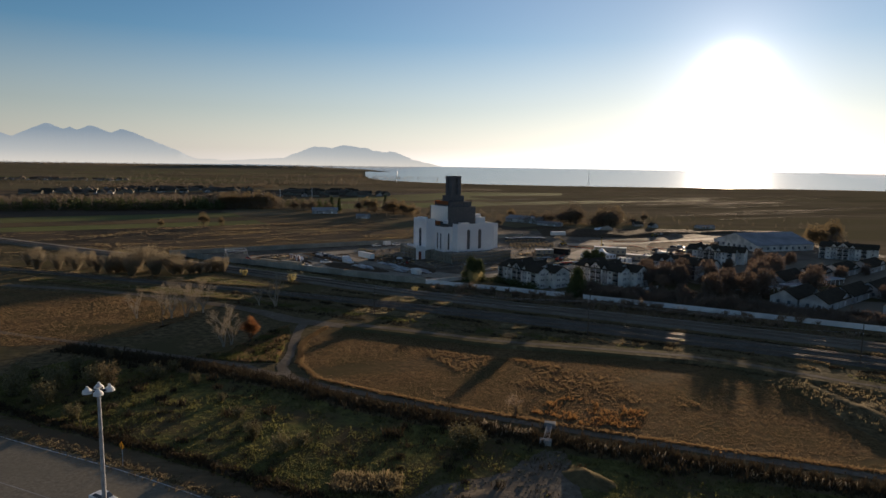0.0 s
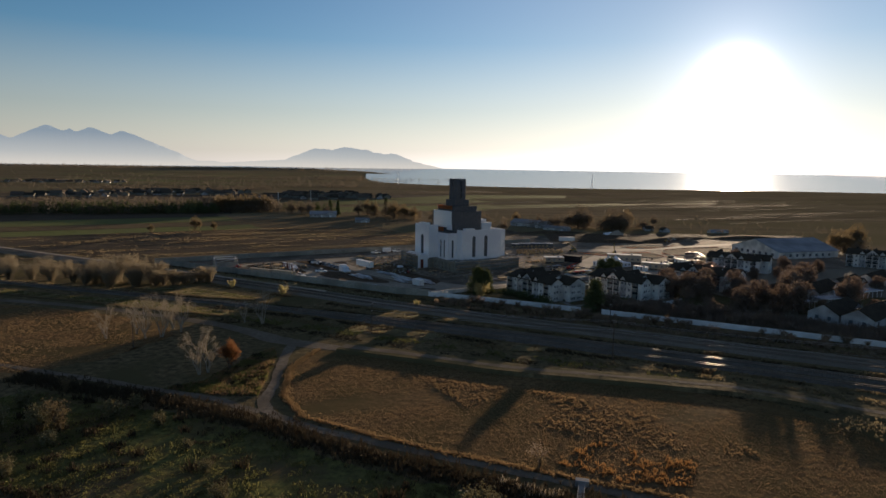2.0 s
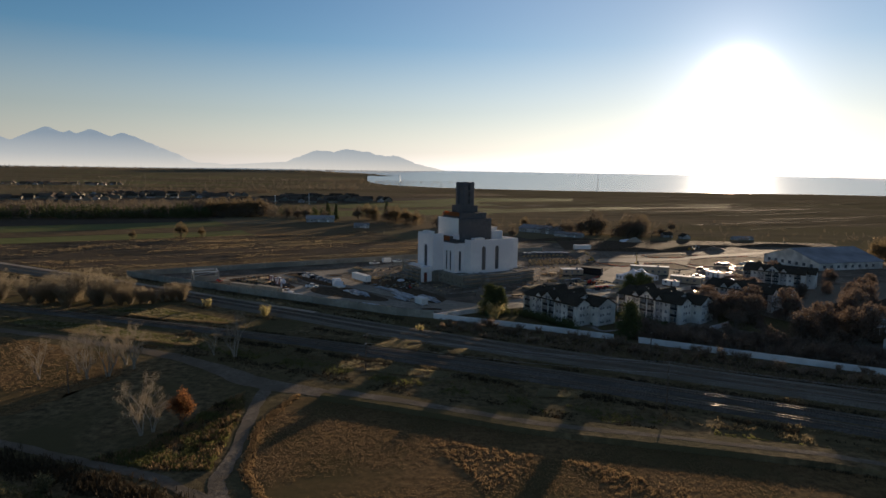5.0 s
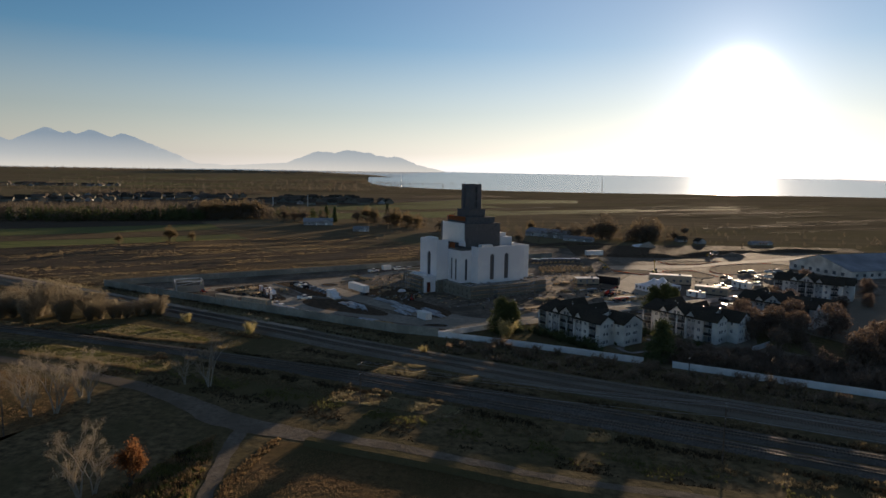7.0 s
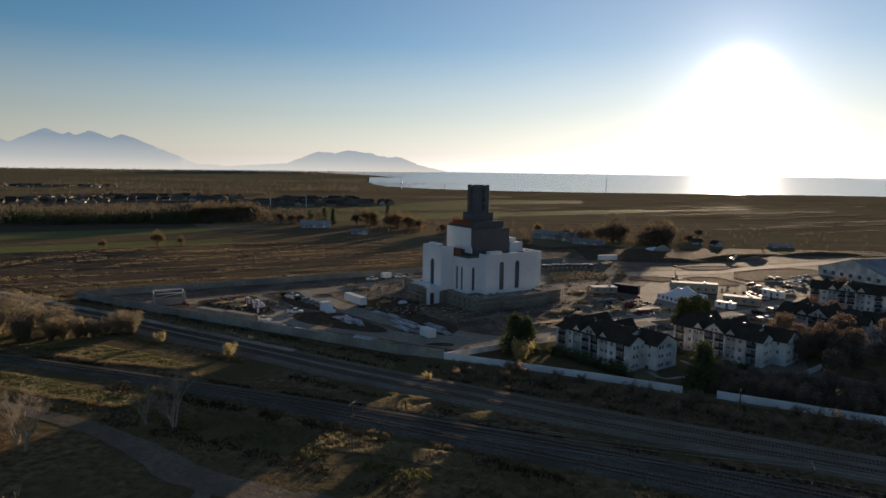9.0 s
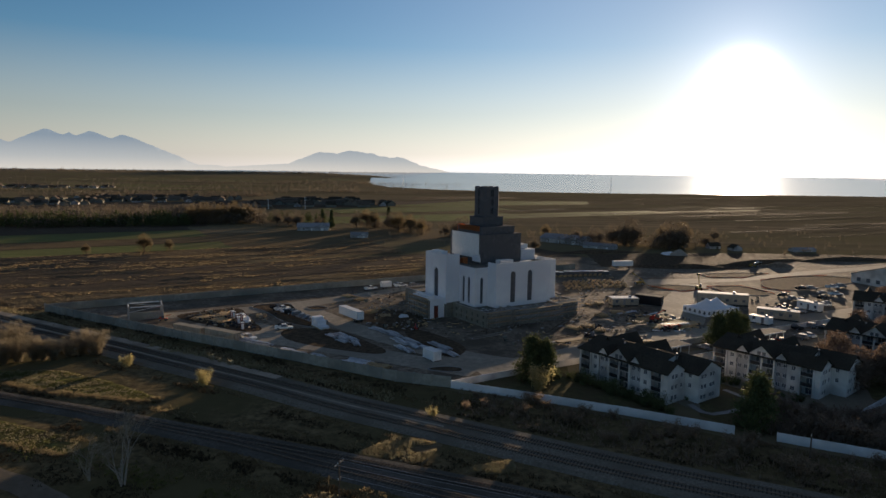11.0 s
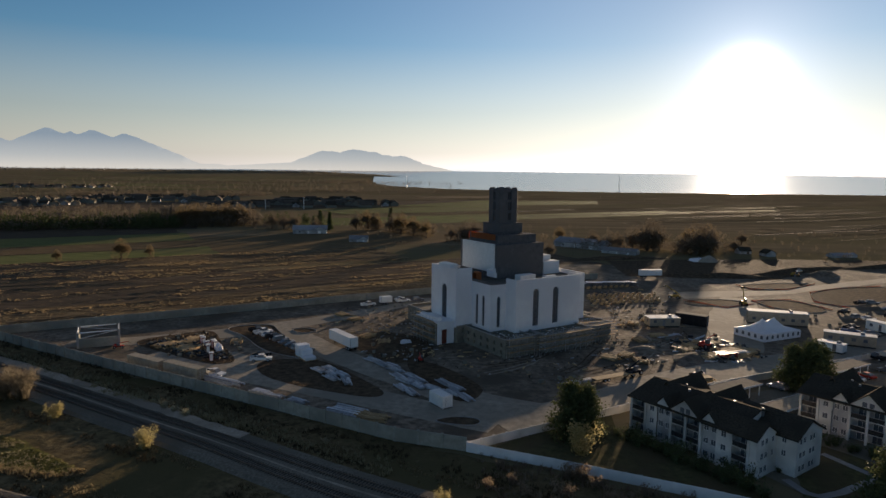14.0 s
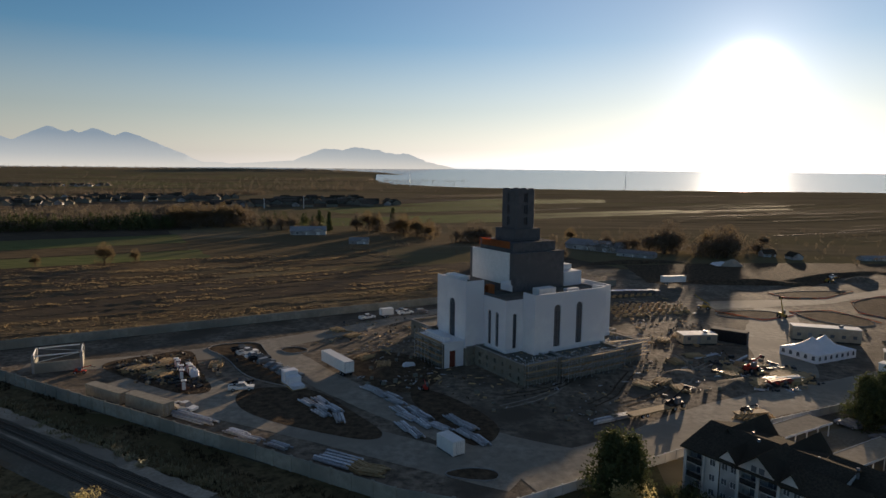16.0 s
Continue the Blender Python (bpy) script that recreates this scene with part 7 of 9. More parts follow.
def car(m, key, label, kind="sedan", group="parked vehicles"):
    c = thing({"sedan": "car", "suv": "car", "pickup": "pickup_truck", "van": "van"}[kind], m, label, {"pickup": "pickup truck", "van": "van"}.get(kind, "car"), group)
    if kind == "pickup":
        body = [(-2.8, 0.45), (2.8, 0.45), (2.85, 0.95), (1.5, 1.08), (0.95, 1.12), (-0.75, 1.12), (-0.76, 1.05), (-2.75, 1.05), (-2.82, 0.9)]
        cab = [(-0.72, 1.1), (1.35, 1.1), (0.75, 1.78), (0.45, 1.84), (-0.5, 1.84), (-0.66, 1.75)]
        bed = boxes((-2.72, -0.85, -0.72, 0.72, 1.052, 1.075))
        xs, r = (1.8, -1.75), 0.4
    elif kind == "van":
        body = [(-2.8, 0.4), (2.7, 0.4), (2.75, 1.0), (2.2, 1.25), (-2.8, 1.25)]
        cab = [(-2.78, 1.24), (2.1, 1.24), (1.5, 2.35), (1.3, 2.45), (-2.75, 2.45)]
        bed, xs, r = None, (1.7, -1.8), 0.36
    elif kind == "suv":
        body = [(-2.3, 0.4), (2.3, 0.4), (2.35, 0.85), (1.1, 1.05), (-2.3, 1.05)]
        cab = [(-2.26, 1.04), (1.2, 1.04), (0.45, 1.68), (0.2, 1.74), (-1.9, 1.72)]
        bed, xs, r = None, (1.45, -1.4), 0.37
    else:
        body = [(-2.25, 0.35), (2.25, 0.35), (2.28, 0.7), (1.0, 0.92), (-1.5, 0.95), (-2.28, 0.88)]
        cab = [(-1.7, 0.92), (1.15, 0.92), (0.45, 1.40), (0.2, 1.45), (-0.9, 1.44)]
        bed, xs, r = None, (1.4, -1.4), 0.33
    part("body", hull(body, 0.95), M[key], c)
    if kind == "van":
        part("cargo_body", hull([(-2.78, 1.24), (0.9, 1.24), (0.9, 2.45), (-2.75, 2.45)], 0.93, 0.06, 1.8), M[key], c)
        part("windscreen", hull([(0.92, 1.26), (2.1, 1.26), (1.5, 2.2), (0.92, 2.3)], 0.90, 0.08, 1.8), M["glass"], c)
    else:
        part("window_glass", hull(cab, 0.88, 0.16, body[3][1] + 0.3), M["glass"], c)
        tops = [p for p in cab if p[1] > 1.4 - (0.2 if kind == "sedan" else 0)]
        x0, x1, zt = min(p[0] for p in tops), max(p[0] for p in tops), max(p[1] for p in cab)
        part("roof", boxes((x0 + 0.05, x1 - 0.1, -0.70, 0.70, zt - 0.03, zt + 0.03), bevel=0.02), M[key], c)
    if bed:
        part("bed", bed, M["black_paint"], c)
        part("bed_side", boxes((-2.78, -0.8, -0.93, -0.74, 1.05, 1.36), (-2.78, -0.8, 0.74, 0.93, 1.05, 1.36), (-2.82, -2.7, -0.93, 0.93, 1.05, 1.36), bevel=0.03), M[key], c)
    for x in xs:
        for y in (-0.86, 0.86):
            wheel(c, x, y, r)
    for y in (-0.65, 0.65):
        part("headlight", boxes((body[1][0] + 0.0, body[1][0] + 0.06, y - 0.16, y + 0.16, 0.68, 0.84)), M["white"], c)
    return c


kinds = {("white", "pickup"): "white pickup truck parked on the site", ("grey_paint", "suv"): "grey estate car parked on dusty ground", ("black_paint", "pickup"): "dark pickup truck parked on the site", ("blue", "pickup"): "blue pickup truck parked on asphalt", ("white", "sedan"): "white saloon car on grey asphalt", ("white", "van"): "white delivery van parked beside the drive", ("grey_paint", "sedan"): "grey saloon car parked in the lot", ("red", "sedan"): "red saloon car parked in the lot"}
first = {}


def park(key, kind, x, y, r, z=0.12):
    if (key, kind) in first:
        return copy_thing(first[key, kind], pose(x, y, z, 0, 0, r))
    first[key, kind] = car(pose(x, y, z, 0, 0, r), key, kinds[key, kind], kind)
    return first[key, kind]


park("white", "pickup", -80.6, 317.0, -20)
park("white", "pickup", -73.5, 330.0, 15)
park("black_paint", "pickup", -74.5, 333.0, 60)
rr = random.Random(5)
for i in range(9):
    t = i / 8
    park(*rr.choice([("black_paint", "pickup"), ("grey_paint", "sedan"), ("white", "pickup"), ("grey_paint", "suv"), ("black_paint", "pickup"), ("white", "sedan")]), -85 + 21 * t, 360.5 - 21 * t, 40 + rr.uniform(-8, 8))
for x, y, r, kk in ((-57.5, 402, 40, ("white", "pickup")), (-45.5, 410.5, 35, ("white", "pickup")), (-40, 413, 20, ("grey_paint", "suv")), (-47, 414, 30, ("white", "sedan"))):
    park(*kk, x, y, r)
for x, y, kk in ((134, 427, ("black_paint", "pickup")), (139, 428, ("grey_paint", "suv")), (138, 416.5, ("grey_paint", "sedan")), (142, 414, ("white", "pickup")), (118, 409, ("black_paint", "pickup")), (118, 401, ("grey_paint", "suv")), (121, 399, ("white", "sedan")), (120.4, 387, ("grey_paint", "sedan")), (124, 389, ("white", "pickup")), (107, 384, ("black_paint", "pickup")), (109, 376, ("grey_paint", "suv")), (104, 378.5, ("blue", "pickup")), (149, 510, ("white", "pickup")), (150, 432, ("white", "pickup")), (156, 436, ("grey_paint", "suv")), (128, 394, ("grey_paint", "sedan")), (132, 405, ("black_paint", "pickup"))):
    park(*kk, x, y, rr.uniform(-10, 40), 0.14)
for i, (x, y) in enumerate([(62, 318), (66, 320.5), (70, 323), (78, 329), (82, 331.5), (90, 336), (94, 339), (101, 352.5), (94, 348.5), (104, 349), (58, 313), (55.5, 320.5)]):
    park(*rr.choice([("grey_paint", "sedan"), ("white", "sedan"), ("grey_paint", "suv"), ("red", "sedan"), ("black_paint", "pickup")]), x, y, 120 + rr.uniform(-6, 6), 0.05)
park("white", "sedan", -53.6, 89.9, -26, 0.10)

# ---- stores and cabins ----


def container(m, key, label, L=12.2, W=2.44, H=2.6, name="shipping_container", category="container", legs=0.0):
    c = thing(name, m, label, category)
    bm = bmesh.new()
    n = int(L / 0.28)
    for side in (-1, 1):
        prev = None
        for i in range(n * 2 + 1):
            x = -L / 2 + L * i / (n * 2)
            y = side * (W / 2 - (0.05 if (i // 2) % 2 else 0.0))
            cur = (bm.verts.new((x, y, legs + 0.12)), bm.verts.new((x, y, legs + H - 0.12)))
            if prev:
                bm.faces.new((prev[0], cur[0], cur[1], prev[1]) if side < 0 else (cur[0], prev[0], prev[1], cur[1]))
            prev = cur
    for x in (-L / 2 + 0.02, L / 2 - 0.02):
        bm.faces.new([bm.verts.new((x, y, z)) for y, z in ((-W / 2, legs + 0.1), (W / 2, legs + 0.1), (W / 2, legs + H - 0.1), (-W / 2, legs + H - 0.1))])
    part("side_panel", bm, M[key], c)
    part("roof", boxes((-L / 2, L / 2, -W / 2, W / 2, legs + H - 0.13, legs + H), bevel=0.03), M["tan_paint" if key == "black_paint" else key], c)
    part("floor", boxes((-L / 2, L / 2, -W / 2, W / 2, legs, legs + 0.13)), M["dark_metal"], c)
    for x in (-L / 2 + 0.07, L / 2 - 0.07):
        for y in (-W / 2 + 0.07, W / 2 - 0.07):
            part("corner_post", boxes((x - 0.08, x + 0.08, y - 0.08, y + 0.08, legs, legs + H)), M[key], c)
    part("door", boxes((L / 2 - 0.01, L / 2 + 0.05, -W / 2 + 0.15, -0.02, legs + 0.15, legs + H - 0.2), bevel=0.01), M[key], c)
    part("door", boxes((L / 2 - 0.01, L / 2 + 0.05, 0.02, W / 2 - 0.15, legs + 0.15, legs + H - 0.2), bevel=0.01), M[key], c)
    for y in (-0.6, -0.25, 0.25, 0.6):
        part("lock_rod", tube(bmesh.new(), (L / 2 + 0.08, y, legs + 0.2), (L / 2 + 0.08, y, legs + H - 0.25), 0.025, n=5), M["steel"], c)
    return c


def cabin(m, label, L=16.0, W=3.6, H=3.0, key="white", roofkey="tan_paint", name="site_office"):
    c = thing(name, m, label, "site cabin", "site cabins")
    ops = [(s, 0.55, 1.5, 2.5) for s in np.arange(1.8, L - 1, 3.0)]
    ops[1] = (ops[1][0], 0.5, 0.5, 2.6)
    for (ax, ay), (bx, by), op in (((-L / 2, -W / 2), (L / 2, -W / 2), ops), ((L / 2, -W / 2), (L / 2, W / 2), []), ((L / 2, W / 2), (-L / 2, W / 2), ops[2:]), ((-L / 2, W / 2), (-L / 2, -W / 2), [(W / 2, 0.5, 1.4, 2.4)])):
        l = math.hypot(bx - ax, by - ay)
        d = ((bx - ax) / l, (by - ay) / l)
        part("wall", face_wall(bmesh.new(), (ax, ay), d, l, 0.45, H, op, 0.1), M[key], c)
        for s, hw, a, b in op:
            part("window" if a > 1 else "door", pane(bmesh.new(), (ax, ay), d, s, hw, a, b, 0.09), M["glass"] if a > 1 else M["grey_paint"], c)
    part("roof", boxes((-L / 2 - 0.15, L / 2 + 0.15, -W / 2 - 0.15, W / 2 + 0.15, H, H + 0.18), bevel=0.03), M[roofkey], c)
    part("skirt", boxes((-L / 2 + 0.1, L / 2 - 0.1, -W / 2 + 0.1, W / 2 - 0.1, 0, 0.45)), M["dark_metal"], c)
    part("roof_unit", boxes((L * 0.2, L * 0.2 + 1.0, -0.5, 0.5, H + 0.18, H + 0.8), bevel=0.05), M["grey_paint"], c)
    st = part("step", boxes((-L / 2 + 3.0, -L / 2 + 4.6, -W / 2 - 1.1, -W / 2, 0.3, 0.42), (-L / 2 + 3.0, -L / 2 + 4.6, -W / 2 - 1.6, -W / 2 - 1.1, 0.1, 0.22)), M["lumber"], c)
    return c


def box_trailer(m, label, L=13.0, key="white"):
    c = thing("box_trailer", m, label, "trailer")
    part("box_body", boxes((-L / 2, L / 2, -1.27, 1.27, 1.1, 3.85), bevel=0.05), M[key], c)
    for e in (-L / 2 - 0.02, L / 2 - 0.1):
        part("corner_trim", boxes((e, e + 0.12, -1.29, 1.29, 1.05, 3.88), bevel=0.02), M["steel"], c)
    part("chassis", boxes((-L / 2 + 0.3, L / 2 - 0.3, -0.5, 0.5, 0.85, 1.1)), M["dark_metal"], c)
    part("rear_door", boxes((-L / 2 - 0.05, -L / 2, -1.15, -0.02, 1.2, 3.75), (-L / 2 - 0.05, -L / 2, 0.02, 1.15, 1.2, 3.75)), M[key], c)
    for x in (-L / 2 + 1.3, -L / 2 + 2.6):
        for y in (-1.0, 1.0):
            wheel(c, x, y, 0.5, 0.4)
    for y in (-0.7, 0.7):
        part("landing_leg", boxes((L / 2 - 2.6, L / 2 - 2.45, y - 0.08, y + 0.08, 0, 1.0)), M["dark_metal"], c)
    return c


container(pose(-100.6, 322.2, 0.1, 0, 0, -26), "tan_paint", "tan corrugated shipping container along the concrete wall")
container(pose(-88.0, 316.4, 0.1, 0, 0, -26), "tan_paint", "long tan shipping container along the concrete wall", 12.6, 2.5, 2.9)
container(pose(55.7, 385.8, 0.1, 0, 0, -33), "black_paint", "dark shipping container with a pale roof edge", 10.2, 3.2, 3.6)
box_trailer(pose(-55.0, 346.6, 0.12, 0, 0, 130), "white box trailer parked on its landing legs")
box_trailer(pose(66.5, 483.5, 0.12, 0, 0, 12), "white box trailer at the far edge of the site", 11.0)
box_trailer(pose(-51.5, 406, 0.12, 0, 0, 32), "short white box trailer beside the far drive", 5.0).scale = (0.9, 0.9, 0.8)
# pale roofs stand in for sunlit tops; the tan walls also carry shade
cabin(pose(45.0, 382.4, 0.1, 0, 0, 9), "tan site office with a pale flat roof", 10.4, 4.6, 3.0, "tan_paint", "vinyl")
cabin(pose(85.2, 389.2, 0.1, 0, 0, -13), "long tan site office with a pale roof", 18.5, 4.2, 4.3, "tan_paint", "vinyl")
cabin(pose(95.5, 364.0, 0.1, 0, 0, -28), "tan site office with a pale roof", 13.5, 3.6, 3.4, "tan_paint", "vinyl")
cabin(pose(86.2, 356.0, 0.1, 0, 0, -50), "small white site hut with roof plant", 7.0, 3.0, 2.6, "white", "white")
cabin(pose(115.0, 381.0, 0.1, 0, 0, -65), "white trailer hut beside the fence", 9.0, 3.0, 3.2, "white", "white")

# the marquee
tent = thing("marquee_tent", pose(75.0, 372.6, 0.11, 0, 0, 29.0), "white two-peaked marquee with arched side windows", "tent")
TW, TL = 5.6, 8.2
bm = bmesh.new()
n = 36
grid = []
for i in range(n + 1):
    row = []
    for j in range(n + 1):
        x, y = -TL + 2 * TL * i / n, -TW + 2 * TW * j / n
        e = max(abs(x) / TL, abs(y) / TW)
        d1, d2 = math.hypot(x + 2.7, y) / 6.2, math.hypot(x - 2.7, y) / 6.2
        zz = 2.3 + (1 - e) * 1.35 + max(0, 1 - d1) ** 2.6 * 2.6 * (1 - e ** 4) + max(0, 1 - d2) ** 2.6 * 2.6 * (1 - e ** 4)
        row.append(bm.verts.new((x, y, zz)))
    grid.append(row)
for i in range(n):
    for j in range(n):
        bm.faces.new((grid[i][j], grid[i + 1][j], grid[i + 1][j + 1], grid[i][j + 1]))
part("canopy", bm, M["canvas"], tent, "", True)
for (ax, ay), (bx, by) in (((-TL, -TW), (TL, -TW)), ((TL, -TW), (TL, TW)), ((TL, TW), (-TL, TW)), ((-TL, TW), (-TL, -TW))):
    l = math.hypot(bx - ax, by - ay)
    d = ((bx - ax) / l, (by - ay) / l)
    k = round(l / 2.3)
    ops = [((i + 0.5) * l / k, 0.5, 0.75, 1.95) for i in range(k)]
    part("side_wall", face_wall(bmesh.new(), (ax, ay), d, l, 0, 2.32, ops, 0.05, True), M["canvas"], tent)
    for s, hw, a, b in ops:
        part("tent_window", pane(bmesh.new(), (ax, ay), d, s, hw, a, b, 0.05, True), M["glass"], tent, "clear arched window")
for x in (-2.7, 2.7):
    part("pole", tube(bmesh.new(), (x, 0, 0), (x, 0, 5.75), 0.06, n=6), M["steel"], tent)

# waste enclosure with an open steel frame
enc = thing("waste_enclosure", pose(-128.0, 336.6, 0.06, 0, 0, 30), "unfinished block enclosure with a pale steel frame", "enclosure")
part("wall", boxes((0, 10.4, -0.2, 0.2, 0, 2.6)), M["precast"], enc)
part("wall", boxes((-0.2, 0.2, 0.2, 8.0, 0, 2.6)), M["precast"], enc)
part("wall", boxes((10.2, 10.6, 0.2, 8.0, 0, 2.6)), M["precast"], enc)
part("pier", boxes((-0.3, 0.3, -0.3, 0.3, 0, 4.6), bevel=0.04), M["concrete"], enc)
part("pier", boxes((10.1, 10.7, -0.3, 0.3, 0, 4.6), bevel=0.04), M["concrete"], enc)
part("pier", boxes((-0.3, 0.3, 7.7, 8.3, 0, 4.6), bevel=0.04), M["concrete"], enc)
part("pier", boxes((10.1, 10.7, 7.7, 8.3, 0, 4.6), bevel=0.04), M["concrete"], enc)
for r in ((0.6, 9.8, -0.12, 0.12, 4.2, 4.5), (0.6, 9.8, 7.9, 8.12, 4.2, 4.5), (-0.12, 0.12, 0.6, 7.4, 4.2, 4.5), (10.3, 10.52, 0.6, 7.4, 4.2, 4.5)):
    part("beam", boxes(r, bevel=0.02), M["white"], enc)


for p, q in (((0.2, 0.0, 2.7), (10.2, 0.1, 4.3)), ((0.2, 8.0, 4.3), (10.2, 8.0, 2.7)), ((0.0, 0.4, 2.7), (0.0, 7.6, 4.2)), ((10.4, 0.4, 4.2), (10.4, 7.6, 2.7))):
    part("brace", tube(bmesh.new(), p, q, 0.10, n=5), M["siding"], enc, "pale steel brace")

# bundles of steel studs and pipes
def bundle(m, label, n=7, L=6.0, layers=2, key="steel", r=0.28, seed=1, name="steel_bundle", cat="steel bundle", group="stacks of steel"):
    rnd = random.Random(seed)
    b = thing(name, m, label, cat, group)
    for k in range(3):
        x = -L * 0.35 + k * L * 0.35
        part("bearer", boxes((x - 0.06, x + 0.06, -n * r, n * r, 0, 0.1)), M["lumber"], b)
    for ly in range(layers):
        for i in range(n - ly):
            y = (i - (n - ly - 1) / 2) * r * 2.9 + rnd.uniform(-0.04, 0.04)
            l = L * rnd.uniform(0.75, 1.05)
            o = rnd.uniform(-0.5, 0.5)
            bar = part("bar", boxes((-l / 2, l / 2, -r * 0.8, r * 0.8, 0, 0.3), bevel=0.02), M[key], b)
            bar.matrix_local = pose(o, y, 0.1 + ly * 0.31 + rnd.uniform(0, 0.008), 0, 0, rnd.uniform(-3.5, 3.5) if L < 9 else rnd.uniform(-1, 1))
    return b


b1 = bundle(pose(-56.0, 323.0, 0.12, 0, 0, -47), "bundles of bright galvanised steel on timber bearers", 4, 5.2, 2, r=0.19, seed=2)
for x, y, r in ((-53.6, 324.4, -50), (-52.2, 320.6, -47), (-49.6, 320.0, -47), (-51.6, 317.4, -50), (-47.4, 315.0, -64), (-44.0, 333.0, -46), (-41.2, 329.8, -47), (-38.6, 328.6, -45), (-37.0, 325.2, -48), (-35.6, 320.2, -49), (-33.4, 316.8, -50), (-32.4, 320.4, -52), (-30.4, 317.6, -50), (-33.6, 311.8, -53), (-31.2, 309.0, -53), (-29.8, 313.6, -51), (-26.6, 312.4, -48), (-24.0, 316.4, -52), (-21.2, 313.2, -50), (-21.4, 309.6, -58), (-18.6, 306.6, -64), (6.4, 318.6, 31), (10.6, 321.2, 31)):
    copy_thing(b1, pose(x, y, 0.125, 0, 0, r + rr.uniform(-6, 6)))
b2 = bundle(pose(-76.8, 312.4, 0.12, 0, 0, -25), "long steel sections stacked along the concrete wall", 4, 11.5, 3, seed=4)
for x, y, r in ((-65.2, 306.0, -28), (-61.6, 303.4, -22), (-55.4, 301.0, -25), (52.6, 349.2, 12)):
    copy_thing(b1, pose(x, y, 0.125, 0, 0, r + rr.uniform(-5, 5)))
bundle(pose(43.0, 368.0, 0.12, 0, 0, 36), "pair of long pale pipes laid on bearers", 2, 10.0, 1, "steel", 0.22, 14)
bundle(pose(52.0, 366.4, 0.12, 0, 0, 44), "single long steel beam laid on bearers", 2, 8.5, 1, "steel", 0.16, 15)
b3 = bundle(pose(-43.6, 296.6, 0.12, 0, 0, -22), "bright wrapped roofing sheets on bearers", 5, 8.0, 2, "steel", 0.34, 6)
p1 = bundle(pose(30, 428, 0.1, 0, 0, 10), "pallet of tan masonry blocks under wrap", 4, 1.3, 3, "lumber", 0.17, 8, "block_pallet", "pallet", "pallets of blocks")
for i in range(46):
    t = i / 46
    copy_thing(p1, pose(28 + (i % 12) * 2.5 + rr.uniform(-0.5, 0.5), 414.5 + (i // 12) * 5.2 + (i % 12) * 0.9 + rr.uniform(-0.5, 0.5), 0.1, 0, 0, 20 + rr.uniform(-12, 12)))
for i in range(10):
    copy_thing(p1, pose(26 + i * 2.6, 446.5 + i * 1.0, 0.1, 0, 0, 20 + rr.uniform(-5, 5)))
b4 = bundle(pose(58, 349.5, 0.1, 0, 0, 40), "stack of weathered timber and steel props", 8, 5.0, 2, "lumber", 0.16, 9, "timber_stack", "timber stack", "timber stacks")
for i in range(8):
    copy_thing(b4, pose(53 + 9 * rr.random(), 345.5 + 8 * rr.random(), 0.1, 0, 0, rr.uniform(10, 60)))
for i in range(9):
    copy_thing(b4, pose(-106 + 20 * rr.random(), 333 + 16 * rr.random(), 0.12, 0, 0, rr.uniform(0, 180)))
for x, y in ((-36.8, 292.9), (-39.6, 294.2), (56.4, 352.4), (60.4, 351.2), (58.6, 355.2), (49.6, 347.2), (36.4, 323.4), (40.2, 325.2), (44, 352), (47, 345.5), (46, 356), (50, 360), (53.5, 360), (-64, 386), (-58, 380), (-44, 352), (-50, 358), (25, 345), (28, 340), (36, 384), (42, 390), (20, 342), (33, 362), (40, 368)):
    copy_thing(b4, pose(x, y, 0.1, 0, 0, rr.uniform(0, 180)))


def wrapped(m, w, d, h, label, seed, key="canvas"):
    """A load under a slack sheet."""
    bm = bmesh.new()
    k = 10
    g = []
    for i in range(k + 1):
        row = []
        for j in range(k + 1):
            u, v = i / k * 2 - 1, j / k * 2 - 1
            e = max(abs(u), abs(v))
            z = h * (1 - e ** 5) * (0.72 + 0.5 * noise.noise((u * 1.3, v * 1.3, seed)))
            row.append(bm.verts.new((u * w / 2, v * d / 2, max(0.0, z))))
        g.append(row)
    for i in range(k):
        for j in range(k):
            bm.faces.new((g[i][j], g[i + 1][j], g[i + 1][j + 1], g[i][j + 1]))
    ob = obj("covered_load", bm, M[key], None, label, "covered load")
    ob.matrix_world = m
    return ob


wl = thing("wrapped_stack", pose(-62.6, 334.4, 0.13, 0, 0, -52), "stepped stack of panels wrapped in white sheeting", "wrapped stack")
part("tall_load", boxes((-3.6, -1.2, -1.7, 1.7, 0.1, 3.2), bevel=0.18), M["canvas"], wl)
part("middle_load", boxes((-1.1, 1.0, -1.5, 1.6, 0.1, 2.3), bevel=0.18), M["canvas"], wl)
part("low_load", boxes((1.1, 3.6, -1.6, 1.4, 0.1, 1.0), bevel=0.14), M["canvas"], wl)
part("base_pallet", boxes((-3.7, 3.7, -1.8, 1.8, 0, 0.1)), M["lumber"], wl)
container(pose(-24.0, 302.4, 0.12, 0, 0, -52), "white", "short white tool container with its end open", 5.2, 2.6, 2.7, "tool_container")
# dark sides and white top paint in the stack's shade and sunlit top
wp = thing("wrapped_pallet", pose(27, 452.4, 0.1, 0, 0, 12), "wrapped pallet stack, shade painted on its sides, sun on top", "pallet", "wrapped pallets")
part("load", boxes((-1.2, 1.2, -1.3, 1.3, 0.12, 1.9), bevel=0.08), M["wrap"], wp, "wrapped load darkened for shade")
part("lit_top", boxes((-1.22, 1.22, -1.32, 1.32, 1.9, 2.0), bevel=0.03), M["canvas"], wp, "thin slab painted white as the sunlit top")
